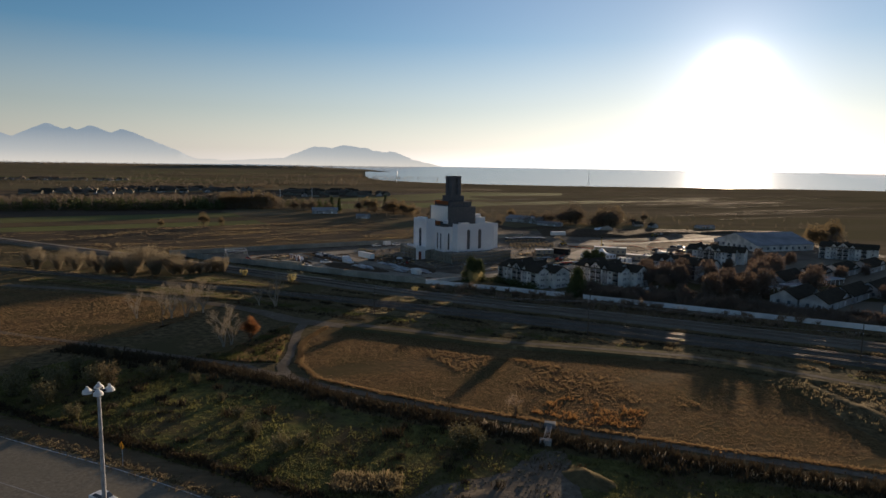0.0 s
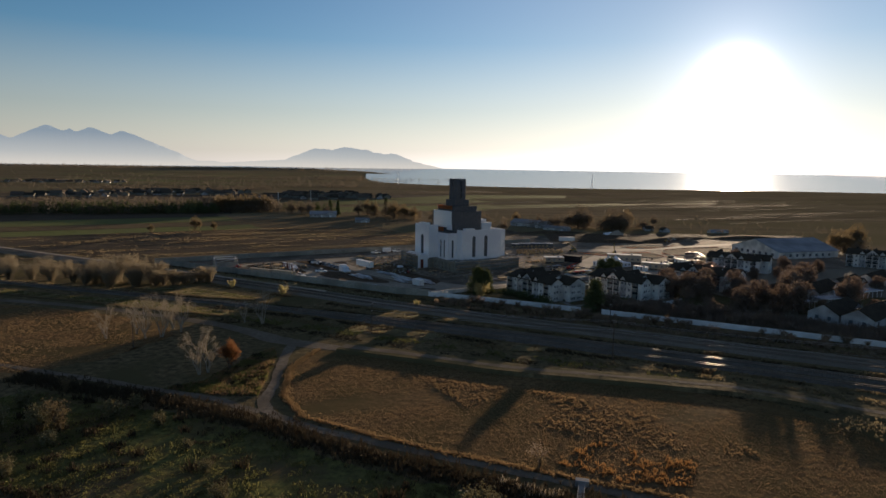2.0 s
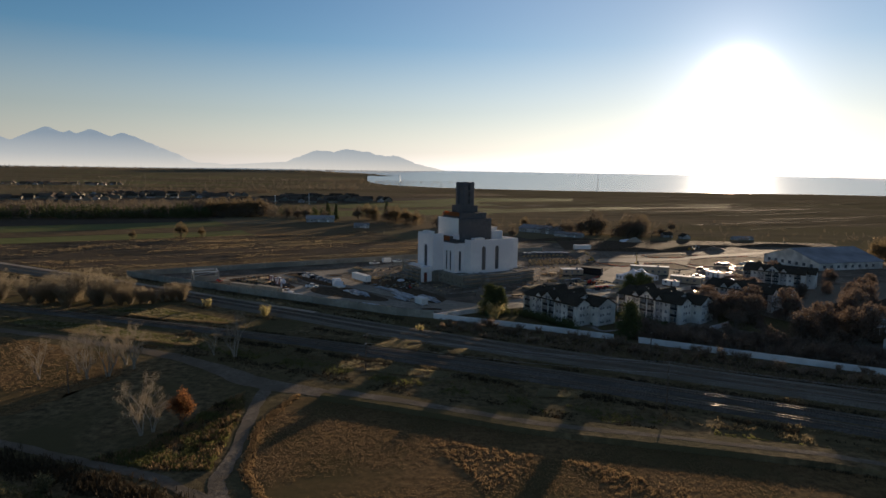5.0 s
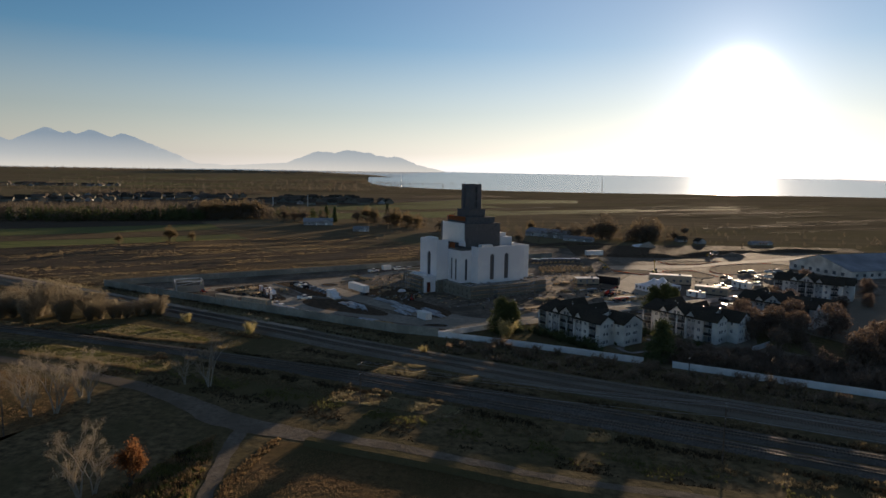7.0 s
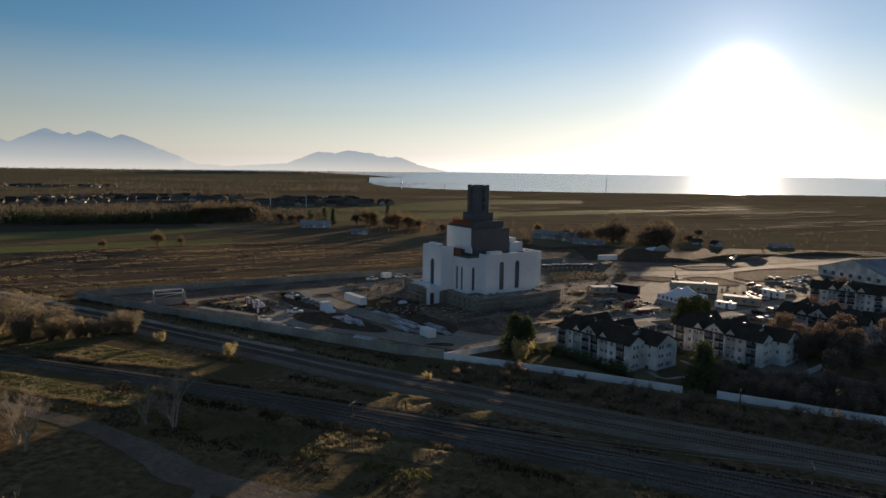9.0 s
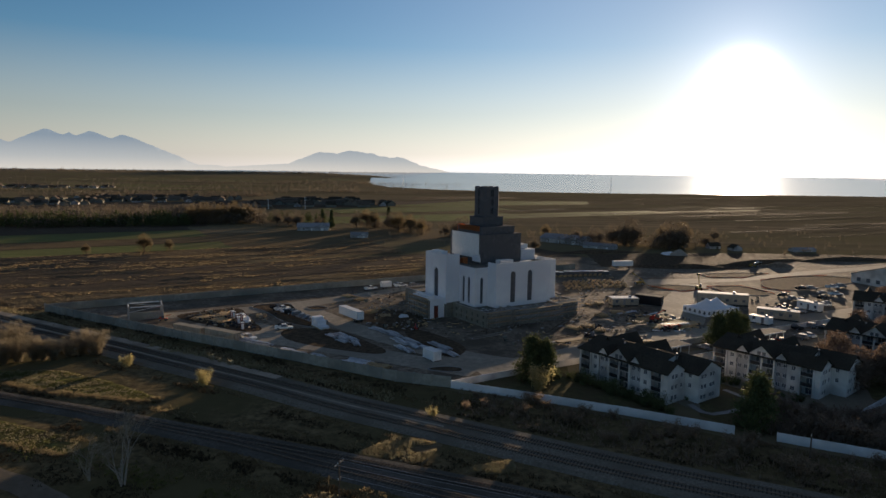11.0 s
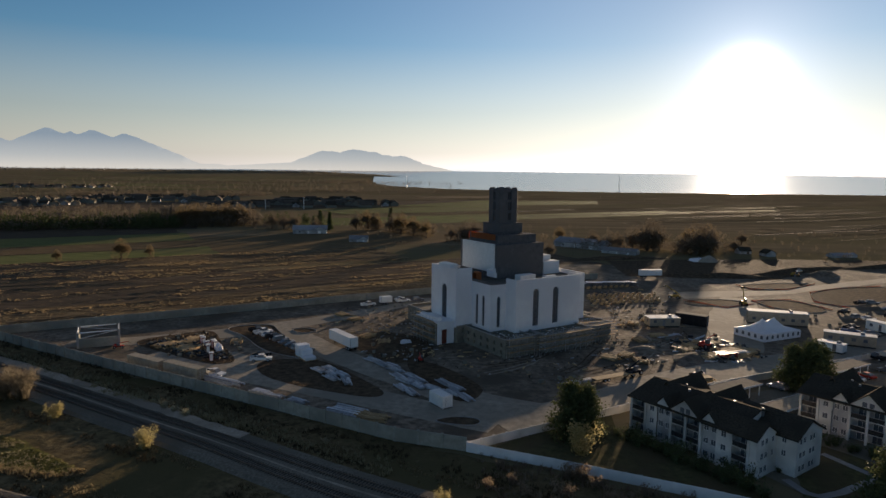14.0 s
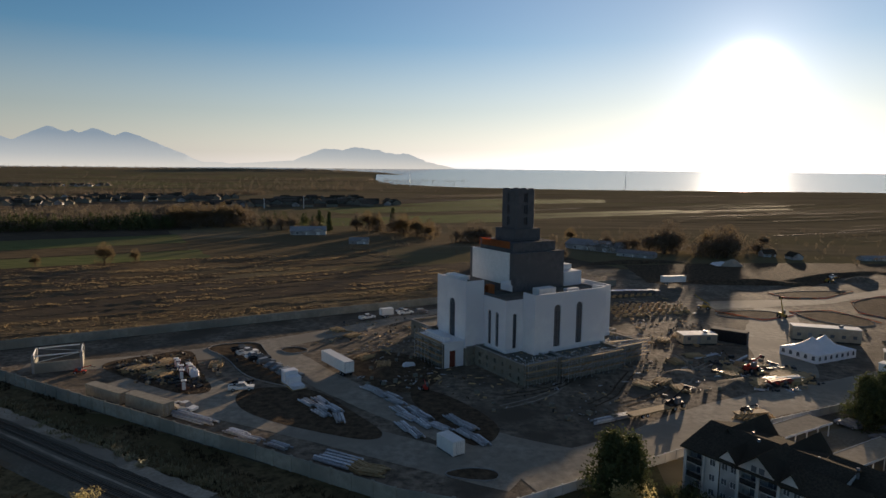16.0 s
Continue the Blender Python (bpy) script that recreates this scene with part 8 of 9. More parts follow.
part("pallet", boxes((-1.2, 1.2, -1.3, 1.3, 0, 0.12)), M["lumber"], wp)
for i in range(1, 11):
    copy_thing(wp, pose(27 + i * 2.55, 452.4 + i * 0.55 + rr.uniform(-0.3, 0.3), 0.1, 0, 0, 12 + rr.uniform(-5, 5))).scale = (1, 1, rr.uniform(0.8, 1.15))
wrapped(pose(113, 548, 0.1, 0, 0, 8), 15, 9, 2.0, "low pale sheeted load at the edge of the field", 9)
wrapped(pose(-88.5, 338.5, 0.12, 0, 0, 20), 2.4, 2.2, 2.4, "white sheeted pallet load", 11)
wrapped(pose(-91.5, 342.5, 0.12, 0, 0, 60), 2.6, 2.4, 2.3, "white sheeted pallet load", 13)
wrapped(pose(-37.5, 352, 0.12, 0, 0, 30), 3.4, 1.4, 1.5, "rolled white sheeting on the dirt", 15)

# odd crates and offcuts lying about
cr = thing("crate", pose(-86, 345, 0.12, 0, 0, 20), "small weathered timber crate on the dirt", "crate", "crates and offcuts")
part("box_side", boxes((-0.6, 0.6, -0.5, 0.5, 0.12, 0.95), bevel=0.03), M["block"], cr)
part("skid", boxes((-0.6, 0.6, -0.45, -0.3, 0, 0.12), (-0.6, 0.6, 0.3, 0.45, 0, 0.12)), M["lumber"], cr)
dr = thing("drum", pose(-84, 342, 0.12), "dark steel drum standing on dirt", "drum", "drums")
part("shell", tube(bmesh.new(), (0, 0, 0), (0, 0, 0.9), 0.3, n=12), M["dark_metal"], dr)
part("hoop", tube(bmesh.new(), (0, 0, 0.42), (0, 0, 0.47), 0.32, n=12), M["dark_metal"], dr)
for x0, x1, y0, y1, n in ((-110, -82, 331, 356, 34), (-48, -32, 335, 362, 14), (22, 62, 338, 366, 30), (24, 60, 395, 415, 10), (-66, -40, 372, 404, 18), (100, 130, 375, 410, 16), (-20, 10, 318, 336, 14)):
    for i in range(n):
        copy_thing(rr.choice((cr, cr, dr)), pose(rr.uniform(x0, x1), rr.uniform(y0, y1), 0.12, 0, 0, rr.uniform(0, 180))).scale = [rr.uniform(0.4, 1.0)] * 3

# portable toilets
pt = thing("portable_toilet", pose(-90.2, 340.2, 0.12, 0, 0, 30), "white and red portable toilet", "portable toilet", "portable toilets")
part("cubicle", boxes((-0.55, 0.55, -0.55, 0.55, 0.1, 2.15), bevel=0.05), M["rust"], pt)
part("roof", boxes((-0.6, 0.6, -0.6, 0.6, 2.15, 2.38), bevel=0.1), M["white"], pt)
part("door", boxes((-0.4, 0.4, -0.6, -0.55, 0.2, 2.0), bevel=0.01), M["white"], pt)
for x, y in ((-96.2, 345.2), (-95.0, 343.8), (-91.3, 341.4), (-92.2, 339.8), (-90.5, 336.2), (-86.5, 328.9)):
    copy_thing(pt, pose(x, y, 0.12, 0, 0, 25))


# machines
def telehandler(m, key, label, boom=35.0):
    t = thing("telehandler", m, label, "machine", "site machines")
    part("chassis", boxes((-2.4, 2.2, -0.8, 0.8, 0.7, 1.3), bevel=0.1), M[key], t)
    part("cab", boxes((-0.7, 0.7, -1.1, -0.1, 1.3, 2.6), bevel=0.12), M["glass"], t)
    part("engine_cover", boxes((-1.9, 0.6, 0.3, 1.1, 1.0, 1.8), bevel=0.12), M[key], t)
    a = radians(boom)
    bm = bmesh.new()
    tube(bm, (-2.0, 0.1, 1.9), (-2.0 + 6.5 * math.cos(a), 0.1, 1.9 + 6.5 * math.sin(a)), 0.24, 0.16, 4)
    part("boom", bm, M[key], t)
    e = (-2.0 + 6.5 * math.cos(a), 0.1, 1.9 + 6.5 * math.sin(a))
    part("fork", boxes((e[0], e[0] + 1.3, -0.5, -0.38, e[2] - 0.7, e[2] - 0.62), (e[0], e[0] + 1.3, 0.5, 0.62, e[2] - 0.7, e[2] - 0.62), (e[0] - 0.05, e[0] + 0.05, -0.6, 0.8, e[2] - 0.7, e[2] + 0.1)), M["dark_metal"], t)
    for x in (-1.6, 1.6):
        for y in (-1.0, 1.0):
            wheel(t, x, y, 0.65, 0.45)
    return t


telehandler(pose(86.5, 421, 0.12, 0, 0, 80), "yellow", "yellow telehandler with its boom half raised", 48)
telehandler(pose(63.0, 431, 0.12, 0, 0, 150), "yellow", "yellow telehandler beside the block pallets", 30)
telehandler(pose(50.5, 356, 0.12, 0, 0, 35), "red", "red telehandler with a low boom", 14)
telehandler(pose(141, 496, 0.12, 0, 0, 20), "yellow", "yellow loader at the earth berm", 5)
telehandler(pose(-31.5, 334.5, 0.12, 0, 0, 100), "red", "small red machine beside the building", 4).scale = (0.6, 0.6, 0.6)
telehandler(pose(-117, 338, 0.12, 0, 0, 20), "red", "small red machine beside the enclosure", 10).scale = (0.6, 0.6, 0.6)
telehandler(pose(23.2, 327.6, 0.12, 0, 0, 40), "black_paint", "dark skid loader beside a flat trailer", 20)
fb = thing("flat_trailer", pose(17.3, 323.6, 0.12, 0, 0, 31), "long flat trailer with a timber deck", "trailer")
part("deck", boxes((-6.2, 6.2, -1.2, 1.2, 0.85, 1.05), bevel=0.03), M["lumber"], fb)
part("frame", boxes((-6.2, 6.2, -0.5, 0.5, 0.6, 0.85)), M["dark_metal"], fb)
for x in (-3.4, -2.2):
    for y in (-0.95, 0.95):
        wheel(fb, x, y, 0.42, 0.3)
part("support_leg", boxes((4.8, 5.0, -0.1, 0.1, 0, 0.6)), M["dark_metal"], fb)
copy_thing(fb, pose(38.0, 324.6, 0.12, 0, 0, 14)).scale = (0.6, 0.8, 0.9)
bundle(pose(53.4, 346.8, 0.12, 0, 0, 24), "red painted formwork beams stacked on bearers", 5, 7.0, 3, "red", 0.2, 17)
bundle(pose(57.0, 349.4, 0.12, 0, 0, 20), "pale formwork beams stacked on bearers", 4, 7.5, 3, "white", 0.2, 18)
telehandler(pose(37.0, 324.4, 1.06, 0, 0, 14), "black_paint", "small dark loader carried on a flat trailer", 8).scale = (0.5, 0.5, 0.5)

# orange netting round the beds
for pts in ([(126, 420), (118, 431), (126, 451), (143, 463), (168, 472)], [(101, 467), (104, 457), (120, 457.5), (140, 475)], [(117, 415), (110, 434), (93, 430), (96, 416)], [(66, 428), (78, 415), (92, 424)]):
    w = thing("safety_fence", pose(0, 0, 0), "low orange netting fence round a soil bed", "fence", "orange fences")
    for p, q in zip(pts, pts[1:]):
        p, q = Vector(p), Vector(q)
        n = max(2, int((q - p).length / 3))
        t = (q - p).normalized()
        nn = Vector((-t.y, t.x)) * 0.03
        for i in range(n):
            a, b = p.lerp(q, i / n), p.lerp(q, (i + 1) / n)
            bm = bmesh.new()
            prism(bm, [(a + nn)[:], (a - nn)[:], (b - nn)[:], (b + nn)[:]], 0.12, 0.34)
            part("netting", bm, M["orange"], w)
            part("stake", tube(bmesh.new(), (*a, 0), (*a, 0.85), 0.03, n=4), M["lumber"], w)


# ---- loose litter of the building site, too much to count ----
WORK = [(-60, 352), (-46, 336), (-20, 326), (2, 318), (14, 330), (46, 344), (54, 372), (57, 410), (60, 440), (56, 462), (30, 440), (30, 400), (30, 372), (-8, 342), (-42, 356)]
litter("soil_clods", scatter(WORK, 380, 201, 0.3, 1.2, 10.0, 0, 0.56), 0.4, "soil", "loose clods of dark soil on the site", 201)
litter("rubble", scatter(WORK, 110, 202, 0.3, 1.1, 8.0, 0, 0.58), 0.36, "concrete", "scattered pale rubble and block offcuts", 202)
litter("boards", scatter(WORK, 150, 203, 0.4, 1.2, 12.0, 0, 0.5), 0.7, "lumber", "loose boards lying about the site", 203, 2.4)
litter("steel_offcuts", scatter(WORK, 90, 204, 0.4, 1.2, 10.0, 0, 0.5), 0.6, "steel", "steel offcuts lying about the site", 204, 2.6)
EAST = [(60, 440), (110, 400), (200, 430), (240, 520), (120, 540), (40, 530)]
for i, p in enumerate(ISLANDS[1:2]):
    litter("soil_clods", scatter(p, 170, 210 + i, 0.3, 1.2, 3.0, 0, 0.45), 0.5, "soil", "clods of dark soil in the bed", 210 + i)
    litter("bed_litter", scatter(p, 24, 220 + i, 0.3, 1.2, 3.0, 0, 0.45), 0.5, "white" if i % 2 else "lumber", "scraps of packing and boards in the bed", 220 + i, 1.6)
tr_ = Matrix.Rotation(TA, 2)
ROOFS = [[(-20, -29), (-12, -29), (-12, -20), (-20, -20)], [(-7, -30), (9, -30), (9, -25), (-7, -25)], [(11, -28), (19.5, -28), (19.5, -20), (12, -20)]]
for i, p in enumerate(ROOFS):
    q = [tuple(tr_ @ Vector(w) + Vector(TC)) for w in p]
    for j, key in enumerate(("lumber", "white", "block")):
        litter("roof_litter", scatter(q, 34, 230 + 3 * i + j, 0.2, 0.9), 0.4, key, "building scraps on the low roof", 230 + 3 * i + j, 1.6, 4.83)
# tyre tracks pressed into the dirt
tk = random.Random(4)
for i in range(26):
    x, y = tk.uniform(-40, 70), tk.uniform(322, 350)
    a = tk.uniform(0.2, 1.1)
    pts = [(x + k * 9 * math.cos(a + 0.12 * k * tk.uniform(0.5, 1.2)), y + k * 9 * math.sin(a + 0.12 * k)) for k in range(4)]
    if not all(inside(p, WORK) or inside(p, EAST) for p in pts):
        continue
    for off in (-0.9, 0.9):
        obj("tyre_track", strip([(px - math.sin(a) * off, py + math.cos(a) * off) for px, py in pts], 0.5, 0.112 + 0.001 * i, 0.06, 6, i), M["soil" if i % 3 else "new_asphalt"], None, "tyre track in the dirt", "tyre track", kind="structure")

CLUTTER = [(40, 342), (52, 340), (65, 348), (62, 362), (50, 368), (40, 362)]
litter("dark_scrap", scatter(CLUTTER, 110, 211, 0.5, 1.6, 6.0, 0, 0.45), 0.8, "dark_metal", "dark scrap and tools heaped in the yard", 211, 1.5)
litter("stacked_boards", scatter(CLUTTER, 70, 212, 0.5, 1.4, 6.0, 0, 0.45), 0.9, "lumber", "boards and formwork heaped in the yard", 212, 2.6)
litter("steel_offcuts", scatter(CLUTTER, 40, 213, 0.5, 1.2, 6.0, 0, 0.45), 0.7, "steel", "steel offcuts heaped in the yard", 213, 2.6)
BED = [(-112, 343), (-100, 357), (-97, 353), (-82, 330), (-92, 331)]
litter("dark_scrap", scatter(BED, 190, 214, 0.5, 1.5, 5.0, 0, 0.45), 0.8, "dark_metal", "dark scrap and tools heaped on the dirt", 214, 1.5)
litter("stacked_boards", scatter(BED, 80, 215, 0.5, 1.3, 5.0, 0, 0.45), 0.8, "lumber", "boards and formwork heaped on the dirt", 215, 2.6)
PALE = [(-70, 372), (-44, 352), (-34, 360), (-40, 392), (-62, 402)]
litter("rubble", scatter(PALE, 90, 216, 0.4, 1.2, 6.0, 0, 0.5), 0.5, "concrete", "scattered pale rubble and block offcuts", 216, 1.4)
litter("boards", scatter(PALE, 60, 217, 0.4, 1.2, 6.0, 0, 0.5), 0.7, "lumber", "loose boards lying about the site", 217, 2.4)

# ---- carports, hall, farms and far houses ----


def carport(m, label, L=16.0, W=6.5, key="tan_paint"):
    c = thing("carport", m, label, "carport", "carports")
    part("roof", boxes((0, L, 0, W, 2.7, 2.95), bevel=0.04), M[key], c)
    part("fascia", boxes((-0.05, L + 0.05, -0.05, 0.0, 2.6, 3.0), (-0.05, L + 0.05, W, W + 0.05, 2.6, 3.0)), M["white"], c)
    for x in np.linspace(0.4, L - 0.4, 5):
        for y in (0.4, W - 0.4):
            part("post", boxes((x - 0.09, x + 0.09, y - 0.09, y + 0.09, 0, 2.7)), M["white"], c)
    return c


cp = carport(pose(37.0, 307.0, 0, 0, 0, 33), "open carport with a flat tan roof", 15.0, 5.0)
copy_thing(cp, pose(45.0, 296.5, 0, 0, 0, 33))
copy_thing(cp, pose(72, 326, 0, 0, 0, 33))
cp2 = carport(pose(121, 268, 0, 0, 0, 25), "low carport with a pale flat metal roof", 12.0, 6.0, "metal_roof")
for x, y in ((137, 277), (163, 296)):
    copy_thing(cp2, pose(x, y, 0, 0, 0, 25))
obj("yard_ground_homes", patch([(16, 304), (40, 262), (64, 253), (120, 228), (200, 240), (240, 330), (220, 390), (120, 352), (60, 322)], 0.05, 0.3, 90, 4), M["asphalt"], None, "dark asphalt yard between the homes", "yard", kind="structure")
for i, p in enumerate([[(-14, 280), (38, 259), (31, 266), (12, 290), (12, 300), (-4, 290)], [(36, 266), (44, 258), (62, 252), (90, 238), (96, 258), (62, 272), (44, 294)], [(80, 280), (96, 262), (110, 284), (92, 316)], [(120, 262), (170, 262), (180, 300), (140, 296)]]):
    obj("lawn_%d" % (i + 1), patch(p, 0.075 + 0.004 * i, 0.3, 95 + i, 3), M["lawn"], None, "dull green lawn round the homes", "lawn", kind="structure")
obj("garden_path", strip([(36, 273), (39, 267.3), (51.5, 274.4), (56, 277)], 1.5, 0.10, 0.05, 3, 96), M["concrete"], None, "pale concrete garden path", "path", kind="structure")
obj("garden_path_branch", strip([(47.5, 284), (51.8, 275.4)], 1.4, 0.104, 0.05, 6, 97), M["concrete"], None, "pale concrete path to the apartment wing", "path", kind="structure")

# a white hall with a wide metal roof
hall = thing("hall_building", pose(183, 416, 0, 0, 0, 20), "wide white hall with a pale metal gable roof", "hall")
HW, HL = 39.0, 46.0
for (ax, ay), (bx, by), op in (((0, 0), (HL, 0), [(s, 1.0, 1.2, 2.8) for s in np.arange(4, 44, 5)]), ((HL, 0), (HL, HW), []), ((HL, HW), (0, HW), []), ((0, HW), (0, 0), [(s, 1.1, 1.2, 3.0) for s in np.arange(4, 38, 5)])):
    l = math.hypot(bx - ax, by - ay)
    d = ((bx - ax) / l, (by - ay) / l)
    part("wall", face_wall(bmesh.new(), (ax, ay), d, l, 0, 4.2, op, 0.2), M["siding"], hall)
    for s, hw, a, b in op:
        part("window", pane(bmesh.new(), (ax, ay), d, s, hw, a, b, 0.18), M["glass"], hall)
bm = bmesh.new()
gable_tri(bm, ((0, HW, 4.2), (0, 0, 4.2), (0, HW / 2, 10.2)))
part("gable", bm, M["siding"], hall)
bm = bmesh.new()
gable_tri(bm, ((HL, 0, 4.2), (HL, HW, 4.2), (HL, HW / 2, 10.2)))
part("gable", bm, M["siding"], hall)
part("roof", roof_gable(bmesh.new(), 0, HL, 0, HW, 4.2, 10.2, "x", 0.6), M["metal_roof"], hall, "pale metal roof")

# farm buildings behind the site
barn = house(pose(-162, 660, 0, 0, 0, 12), "long low farm shed with a pale roof", 26, 12, 3.0, 6.0, "siding_grey", "grey_paint", True, "farm buildings")
copy_thing(barn, pose(-108, 612, 0, 0, 0, 5)).scale = (0.5, 0.5, 0.7)
blue_barn = house(pose(34, 612, 0, 0, 0, -40), "long barn with a blue-grey metal roof", 36, 14, 3.2, 6.0, "siding_grey", "grey_paint", True, "farm buildings")
for x, y, r, k in ((60, 578, -30, 0.6), (-30, 640, 20, 0.5), (200, 575, 10, 0.45)):
    copy_thing(blue_barn, pose(x, y, 0, 0, 0, r)).scale = (k, k, k)


def far_house(label, w, d, h, ridge, wall, roof):
    f_ = thing("house", pose(0, 0, 0), label, "house", "far houses")
    for sx, dx, op in (((0, 0), (1, 0), [(w * 0.3, 0.7, 0.9, 2.3), (w * 0.7, 1.2, 0.05, 2.3)]), ((w, d), (-1, 0), [])):
        part("wall", face_wall(bmesh.new(), sx, dx, w, 0, h, op, 0.15), M[wall], f_)
    for tri in (((w, 0), (w, d)), ((0, d), (0, 0))):
        bm = bmesh.new()
        (ax, ay), (bx, by) = tri
        bm.faces.new([bm.verts.new(p) for p in ((ax, ay, 0), (bx, by, 0), (bx, by, h), (ax, (ay + by) / 2, ridge), (ax, ay, h))])
        part("wall", bm, M[wall], f_)
    part("roof", roof_gable(bmesh.new(), 0, w, 0, d, h, ridge, "x", 0.45), M[roof], f_)
    return f_


kinds = [far_house("small far house with a grey roof", 13, 10, 3.6, 6.6, "block", "shingle"), far_house("far house with a dark brown roof", 16, 11, 3.4, 7.4, "block", "shingle_tan"), far_house("small pale far house with a dark roof", 11, 9, 2.8, 5.8, "siding_grey", "shingle")]
rr = random.Random(9)
first = True
for (cx, cy), ux, uy, n in (((-600, 1010), 130, 190, 44), ((-490, 1105), 170, 120, 40), ((-560, 1160), 150, 90, 30), ((-250, 1030), 210, 90, 62), ((-270, 1130), 130, 110, 26), ((-1010, 1560), 260, 110, 50), ((-420, 700), 40, 60, 10)):
    for i in range(n):
        e = rr.uniform(-0.5, 0.5)
        x, y = cx + ux * e, cy + uy * rr.uniform(-0.5, 0.5) + 0.35 * ux * e
        m = pose(x, y, 0, 0, 0, rr.choice((20, 110, 200, 290)) + rr.uniform(-8, 8))
        if i < 3 and first:
            kinds[i].matrix_world = m
            first = i < 2
        else:
            copy_thing(rr.choice(kinds), m)
for x, y, r in ((148, 585, 8), (166, 575, 100)):
    copy_thing(kinds[2], pose(x, y, 0, 0, 0, r)).scale = (0.7, 0.7, 0.7)

# ---- poles, signals, lamp and sign ----
mast = thing("high_mast_lamp", pose(-28.5, 48.5, 0), "tall grey steel mast with four white floodlights", "street lamp")
part("base", boxes((-0.5, 0.5, -0.5, 0.5, 0, 0.4), bevel=0.05), M["concrete"], mast)
part("pole", tube(bmesh.new(), (0, 0, 0.4), (0, 0, 33.6), 0.30, 0.13, 12), M["steel"], mast, "tapered galvanised pole")
part("ring", boxes((-0.6, 0.6, -0.06, 0.06, 33.2, 33.35), (-0.06, 0.06, -0.6, 0.6, 33.2, 33.35)), M["dark_metal"], mast)
for k in range(4):
    a = k * math.pi / 2 + 0.5
    x, y = 0.80 * math.cos(a), 0.80 * math.sin(a)
    bm = bmesh.new()
    tube(bm, (x, y, 33.12), (x, y, 33.34), 0.40, 0.36, 12)
    tube(bm, (x, y, 33.34), (x, y, 33.52), 0.36, 0.17, 12)
    tube(bm, (x, y, 33.52), (x, y, 33.70), 0.12, 0.10, 8)
    lampshade = part("lamp_head", bm, M["white"], mast, "white bell-shaped floodlight", False)
    part("arm", tube(bmesh.new(), (0.12 * math.cos(a), 0.12 * math.sin(a), 33.3), (0.7 * math.cos(a), 0.7 * math.sin(a), 33.3), 0.05, n=6), M["steel"], mast)
sign = thing("warning_sign", pose(-57.0, 101.5, 0.1, 0, 0, -30), "yellow diamond road sign on a post", "road sign")
part("post", boxes((-0.05, 0.05, 0.02, 0.10, 0, 3.6)), M["steel"], sign)
bm = bmesh.new()
vs = [bm.verts.new(p) for p in ((0, 0, 2.9), (0.75, 0, 3.65), (0, 0, 4.4), (-0.75, 0, 3.65))]
f = bm.faces.new(vs)
bmesh.ops.solidify(bm, geom=[f], thickness=0.02)
part("plate", bm, M["yellow"], sign, "yellow diamond plate")
part("symbol", boxes((-0.10, 0.10, -0.03, -0.02, 3.25, 4.05)), M["black_paint"], sign, "black bar symbol")


def pole(m, h, arms, label, r=0.16):
    p = thing("utility_pole", m, label, "utility pole", "utility poles")
    part("pole", tube(bmesh.new(), (0, 0, 0), (0, 0, h), r, r * 0.7, 8), M["bark"], p)
    for z, w in arms:
        part("crossarm", boxes((-w / 2, w / 2, -0.06, 0.06, z - 0.07, z + 0.07)), M["bark_pale"], p)
        for x in np.linspace(-w / 2 + 0.1, w / 2 - 0.1, 4):
            part("insulator", tube(bmesh.new(), (x, 0, z + 0.07), (x, 0, z + 0.25), 0.04, n=5), M["white"], p)
    return p


pole(pose(-31.2, 217.1, 0, 0, 0, 72.6), 10.1, ((9.8, 2.4), (7.4, 0.8)), "old wooden telegraph pole with pale crossarms")
pole(pose(-95.2, 195.3, 0), 7.5, (), "plain weathered wooden post beside the field")
pole(pose(47.2, 243, 0, 0, 0, 60), 6.0, ((5.8, 1.0),), "short wooden pole by the railway")
for x, y in ((-20.7, 259.8), (2, 258), (10, 254), (-9, 262)):
    pole(pose(x, y, 0), 3.2, (), "short leaning marker post by the railway", 0.07)

LINE = [(-100.4, 238.7), (-31.2, 217.1), (38.0, 195.4), (107.2, 173.7)]
pole(pose(38.0, 195.4, 0, 0, 0, 72.6), 11.2, ((11.0, 2.4), (8.6, 0.8)), "wooden utility pole with a pale crossarm beside the tracks", 0.17)
pole(pose(107.2, 173.7, 0, 0, 0, 72.6), 11.2, ((11.0, 2.4), (8.6, 0.8)), "wooden utility pole beside the tracks", 0.17)
ux, uy = math.cos(radians(72.6)), math.sin(radians(72.6))
for off, z in ((-1.1, 11.25), (0.35, 11.25), (1.1, 11.25), (0.3, 8.85)):
    for (ax, ay), (bx, by) in zip(LINE[1:], LINE[2:]):
        za, zb = z - (1.2 if ax < 0 else 0), z
        bm = bmesh.new()
        prev = None
        for k in range(15):
            t = k / 14
            p = Vector((ax + (bx - ax) * t + ux * off, ay + (by - ay) * t + uy * off, za + (zb - za) * t - 3.6 * t * (1 - t)))
            ring = [bm.verts.new(p + Vector(d)) for d in ((ux * 0.016, uy * 0.016, 0), (0, 0, 0.016), (-ux * 0.016, -uy * 0.016, 0), (0, 0, -0.016))]
            if prev:
                for i in range(4):
                    bm.faces.new((prev[i], prev[(i + 1) % 4], ring[(i + 1) % 4], ring[i]))
            else:
                bm.faces.new(ring[::-1])
            prev = ring
        bm.faces.new(prev)
        obj("overhead_wire", bm, M["wire"], None, "thin bright overhead wire slung between poles", "wire", "overhead wires")

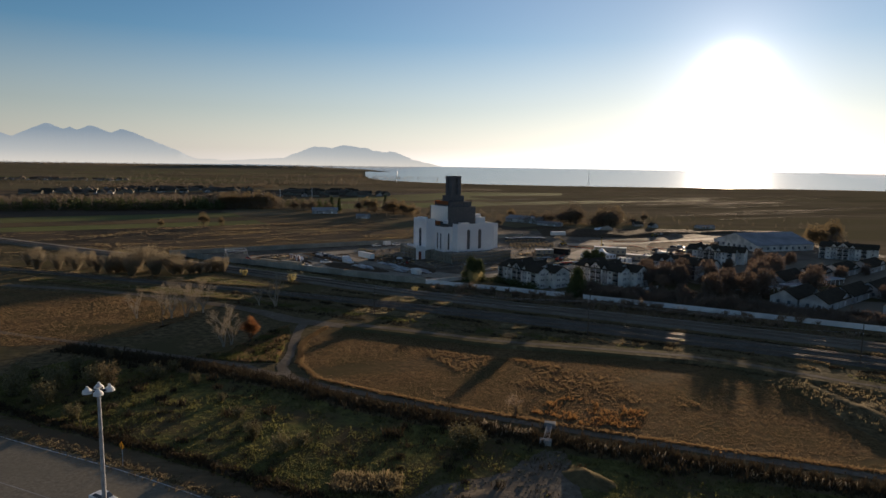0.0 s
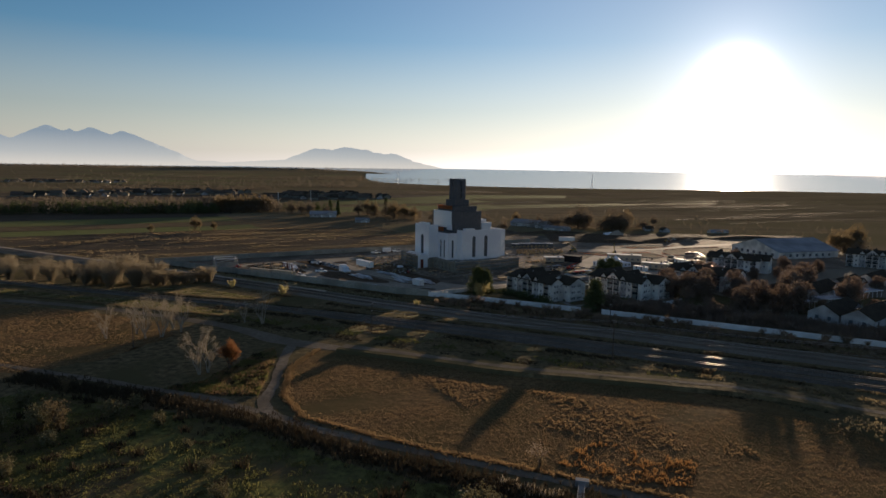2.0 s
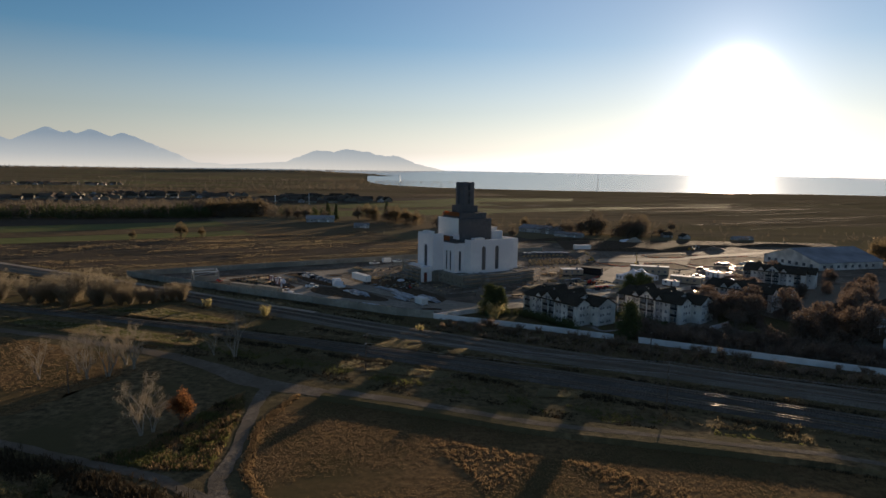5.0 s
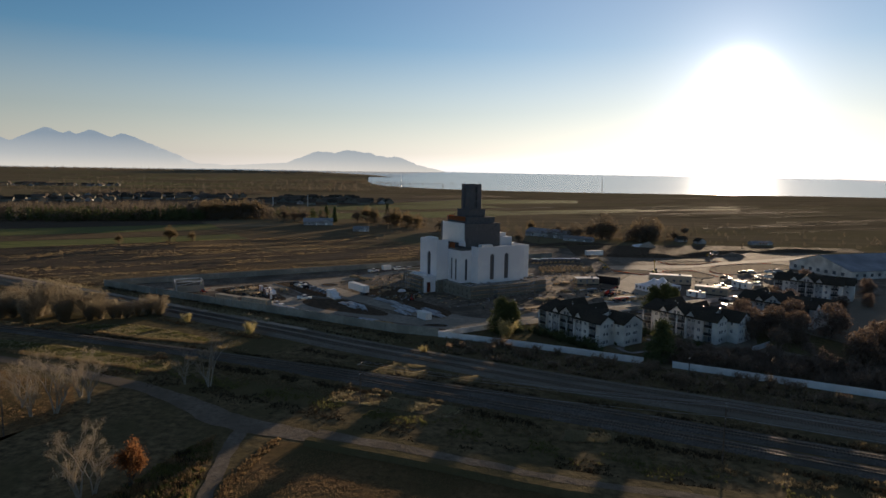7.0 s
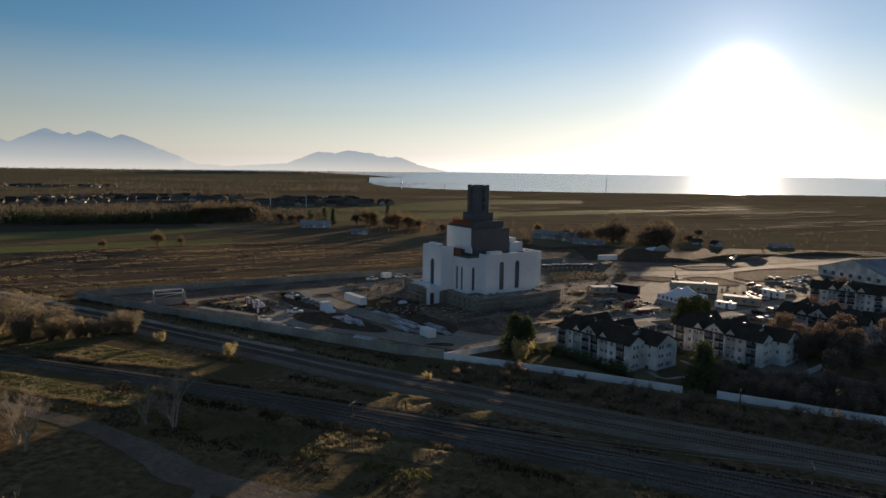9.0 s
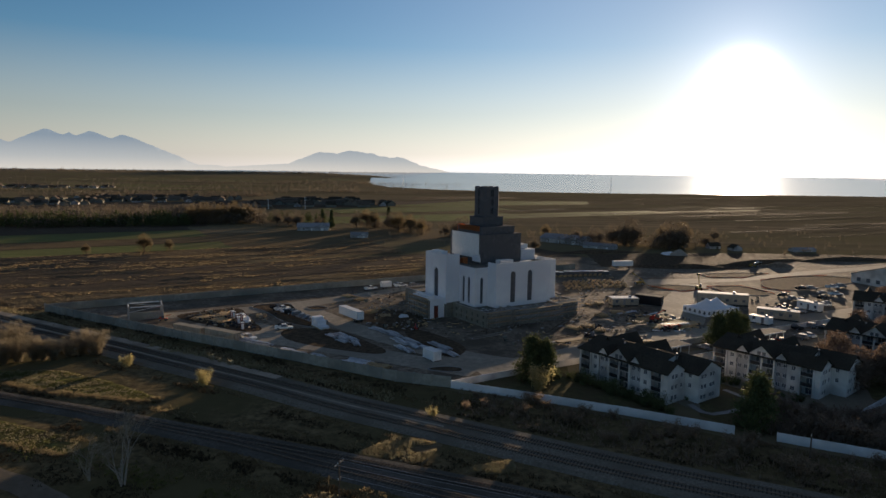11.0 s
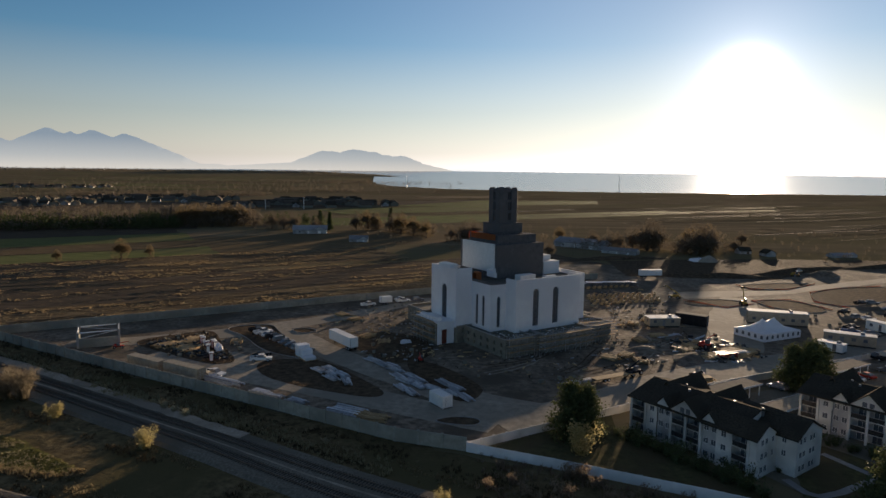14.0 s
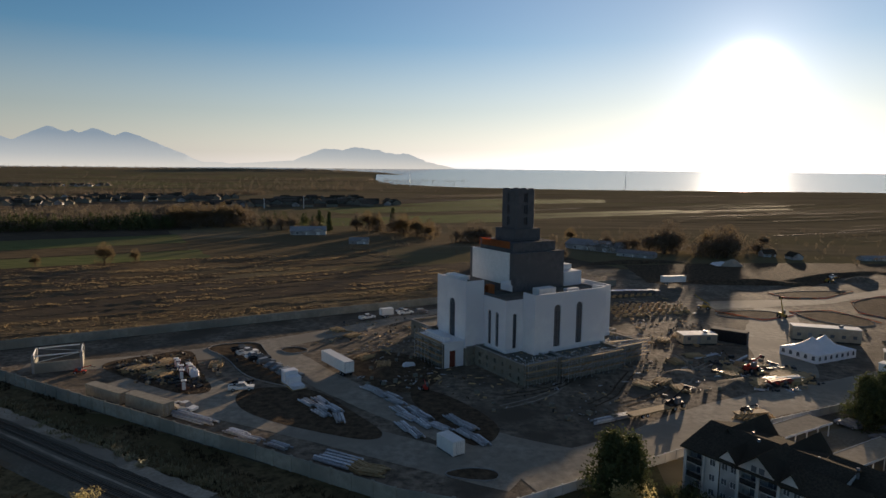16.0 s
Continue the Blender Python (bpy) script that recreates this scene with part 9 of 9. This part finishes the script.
for x, y, h in ((317, 1780, 38), (-213, 1868, 34), (640, 1790, 26)):
    py = thing("pylon", pose(x, y, 0), "thin far lattice mast", "mast", "far masts")
    bm = bmesh.new()
    for sx, sy in ((-1, -1), (1, -1), (1, 1), (-1, 1)):
        tube(bm, (sx * 1.6, sy * 1.6, 0), (sx * 0.3, sy * 0.3, h), 0.28, 0.16, 4)
    part("leg_frame", bm, M["steel"], py)
    part("crossarm", boxes((-3.5, 3.5, -0.2, 0.2, h * 0.9, h * 0.9 + 0.4)), M["steel"], py)

for x, y, h in ((-234, 952, 15), (-278, 940, 12)):
    fp = thing("light_pole", pose(x, y, 0), "tall pale far light pole", "light pole", "far light poles")
    part("pole", tube(bmesh.new(), (0, 0, 0), (0, 0, h), 0.6, 0.4, 6), M["siding"], fp)
    part("lamp_bar", boxes((-1.2, 1.2, -0.3, 0.3, h - 0.6, h)), M["siding_grey"], fp)

# concrete footbridge over the ditch
br = thing("footbridge", pose(17.2, 120.2, 0, 0, 0, 78), "narrow pale concrete footbridge over the ditch", "footbridge")
part("deck", boxes((-5.2, 5.2, -0.65, 0.65, 0.55, 0.85), bevel=0.04), M["concrete"], br)
part("kerb", boxes((-5.2, 5.2, -0.65, -0.5, 0.85, 1.15), bevel=0.02), M["concrete"], br)
part("kerb", boxes((-5.2, 5.2, 0.5, 0.65, 0.85, 1.15), bevel=0.02), M["concrete"], br)
part("abutment", boxes((-6.1, -4.6, -1.3, 1.3, 0, 1.3), bevel=0.08), M["concrete"], br)
part("abutment", boxes((4.6, 6.1, -1.3, 1.3, 0, 1.3), bevel=0.08), M["concrete"], br)
br.scale = (0.80, 0.85, 0.85)
# a flat dark strip stands in for the sunken, shaded ditch
obj("ditch_bed", strip(DITCH, 2.6, 0.11, 0.3, 8, 31), M["soil"], None, "flat dark soil strip standing in for the shaded ditch", "ditch", kind="structure")
# thin sapling by the footbridge and heads of reed
place(tree("sapling_tree", "thin bare sapling beside the path", 5.5, 61, "twig_dark", "bark", 400, 0.12, 0.3, 3, 3, 0.5), [(11.6, 130.0, 0, 1.0)])
tufts("reed_heads", along([(4, 123), (14, 119.5)], 46, 2.0, 15, 1.0, 1.5) + along([(24, 114), (70, 101)], 70, 2.0, 15, 0.8, 1.4), 1.0, M["twig"], "pale feathery reed heads along the ditch", 15, 5, category="reeds")
tufts("bank_right_grass", along([(78, 156), (84, 138), (90, 118)], 420, 6.0, 16, 0.4, 1.1, 1.2), 0.55, M["grass_brown"], "golden grass on the bank", 16)
tufts("bank_right_dark", along([(88, 152), (96, 130), (104, 112)], 420, 6.0, 17, 0.4, 1.1, 1.4), 0.6, M["grass_brown"], "golden grass on the bank", 17)
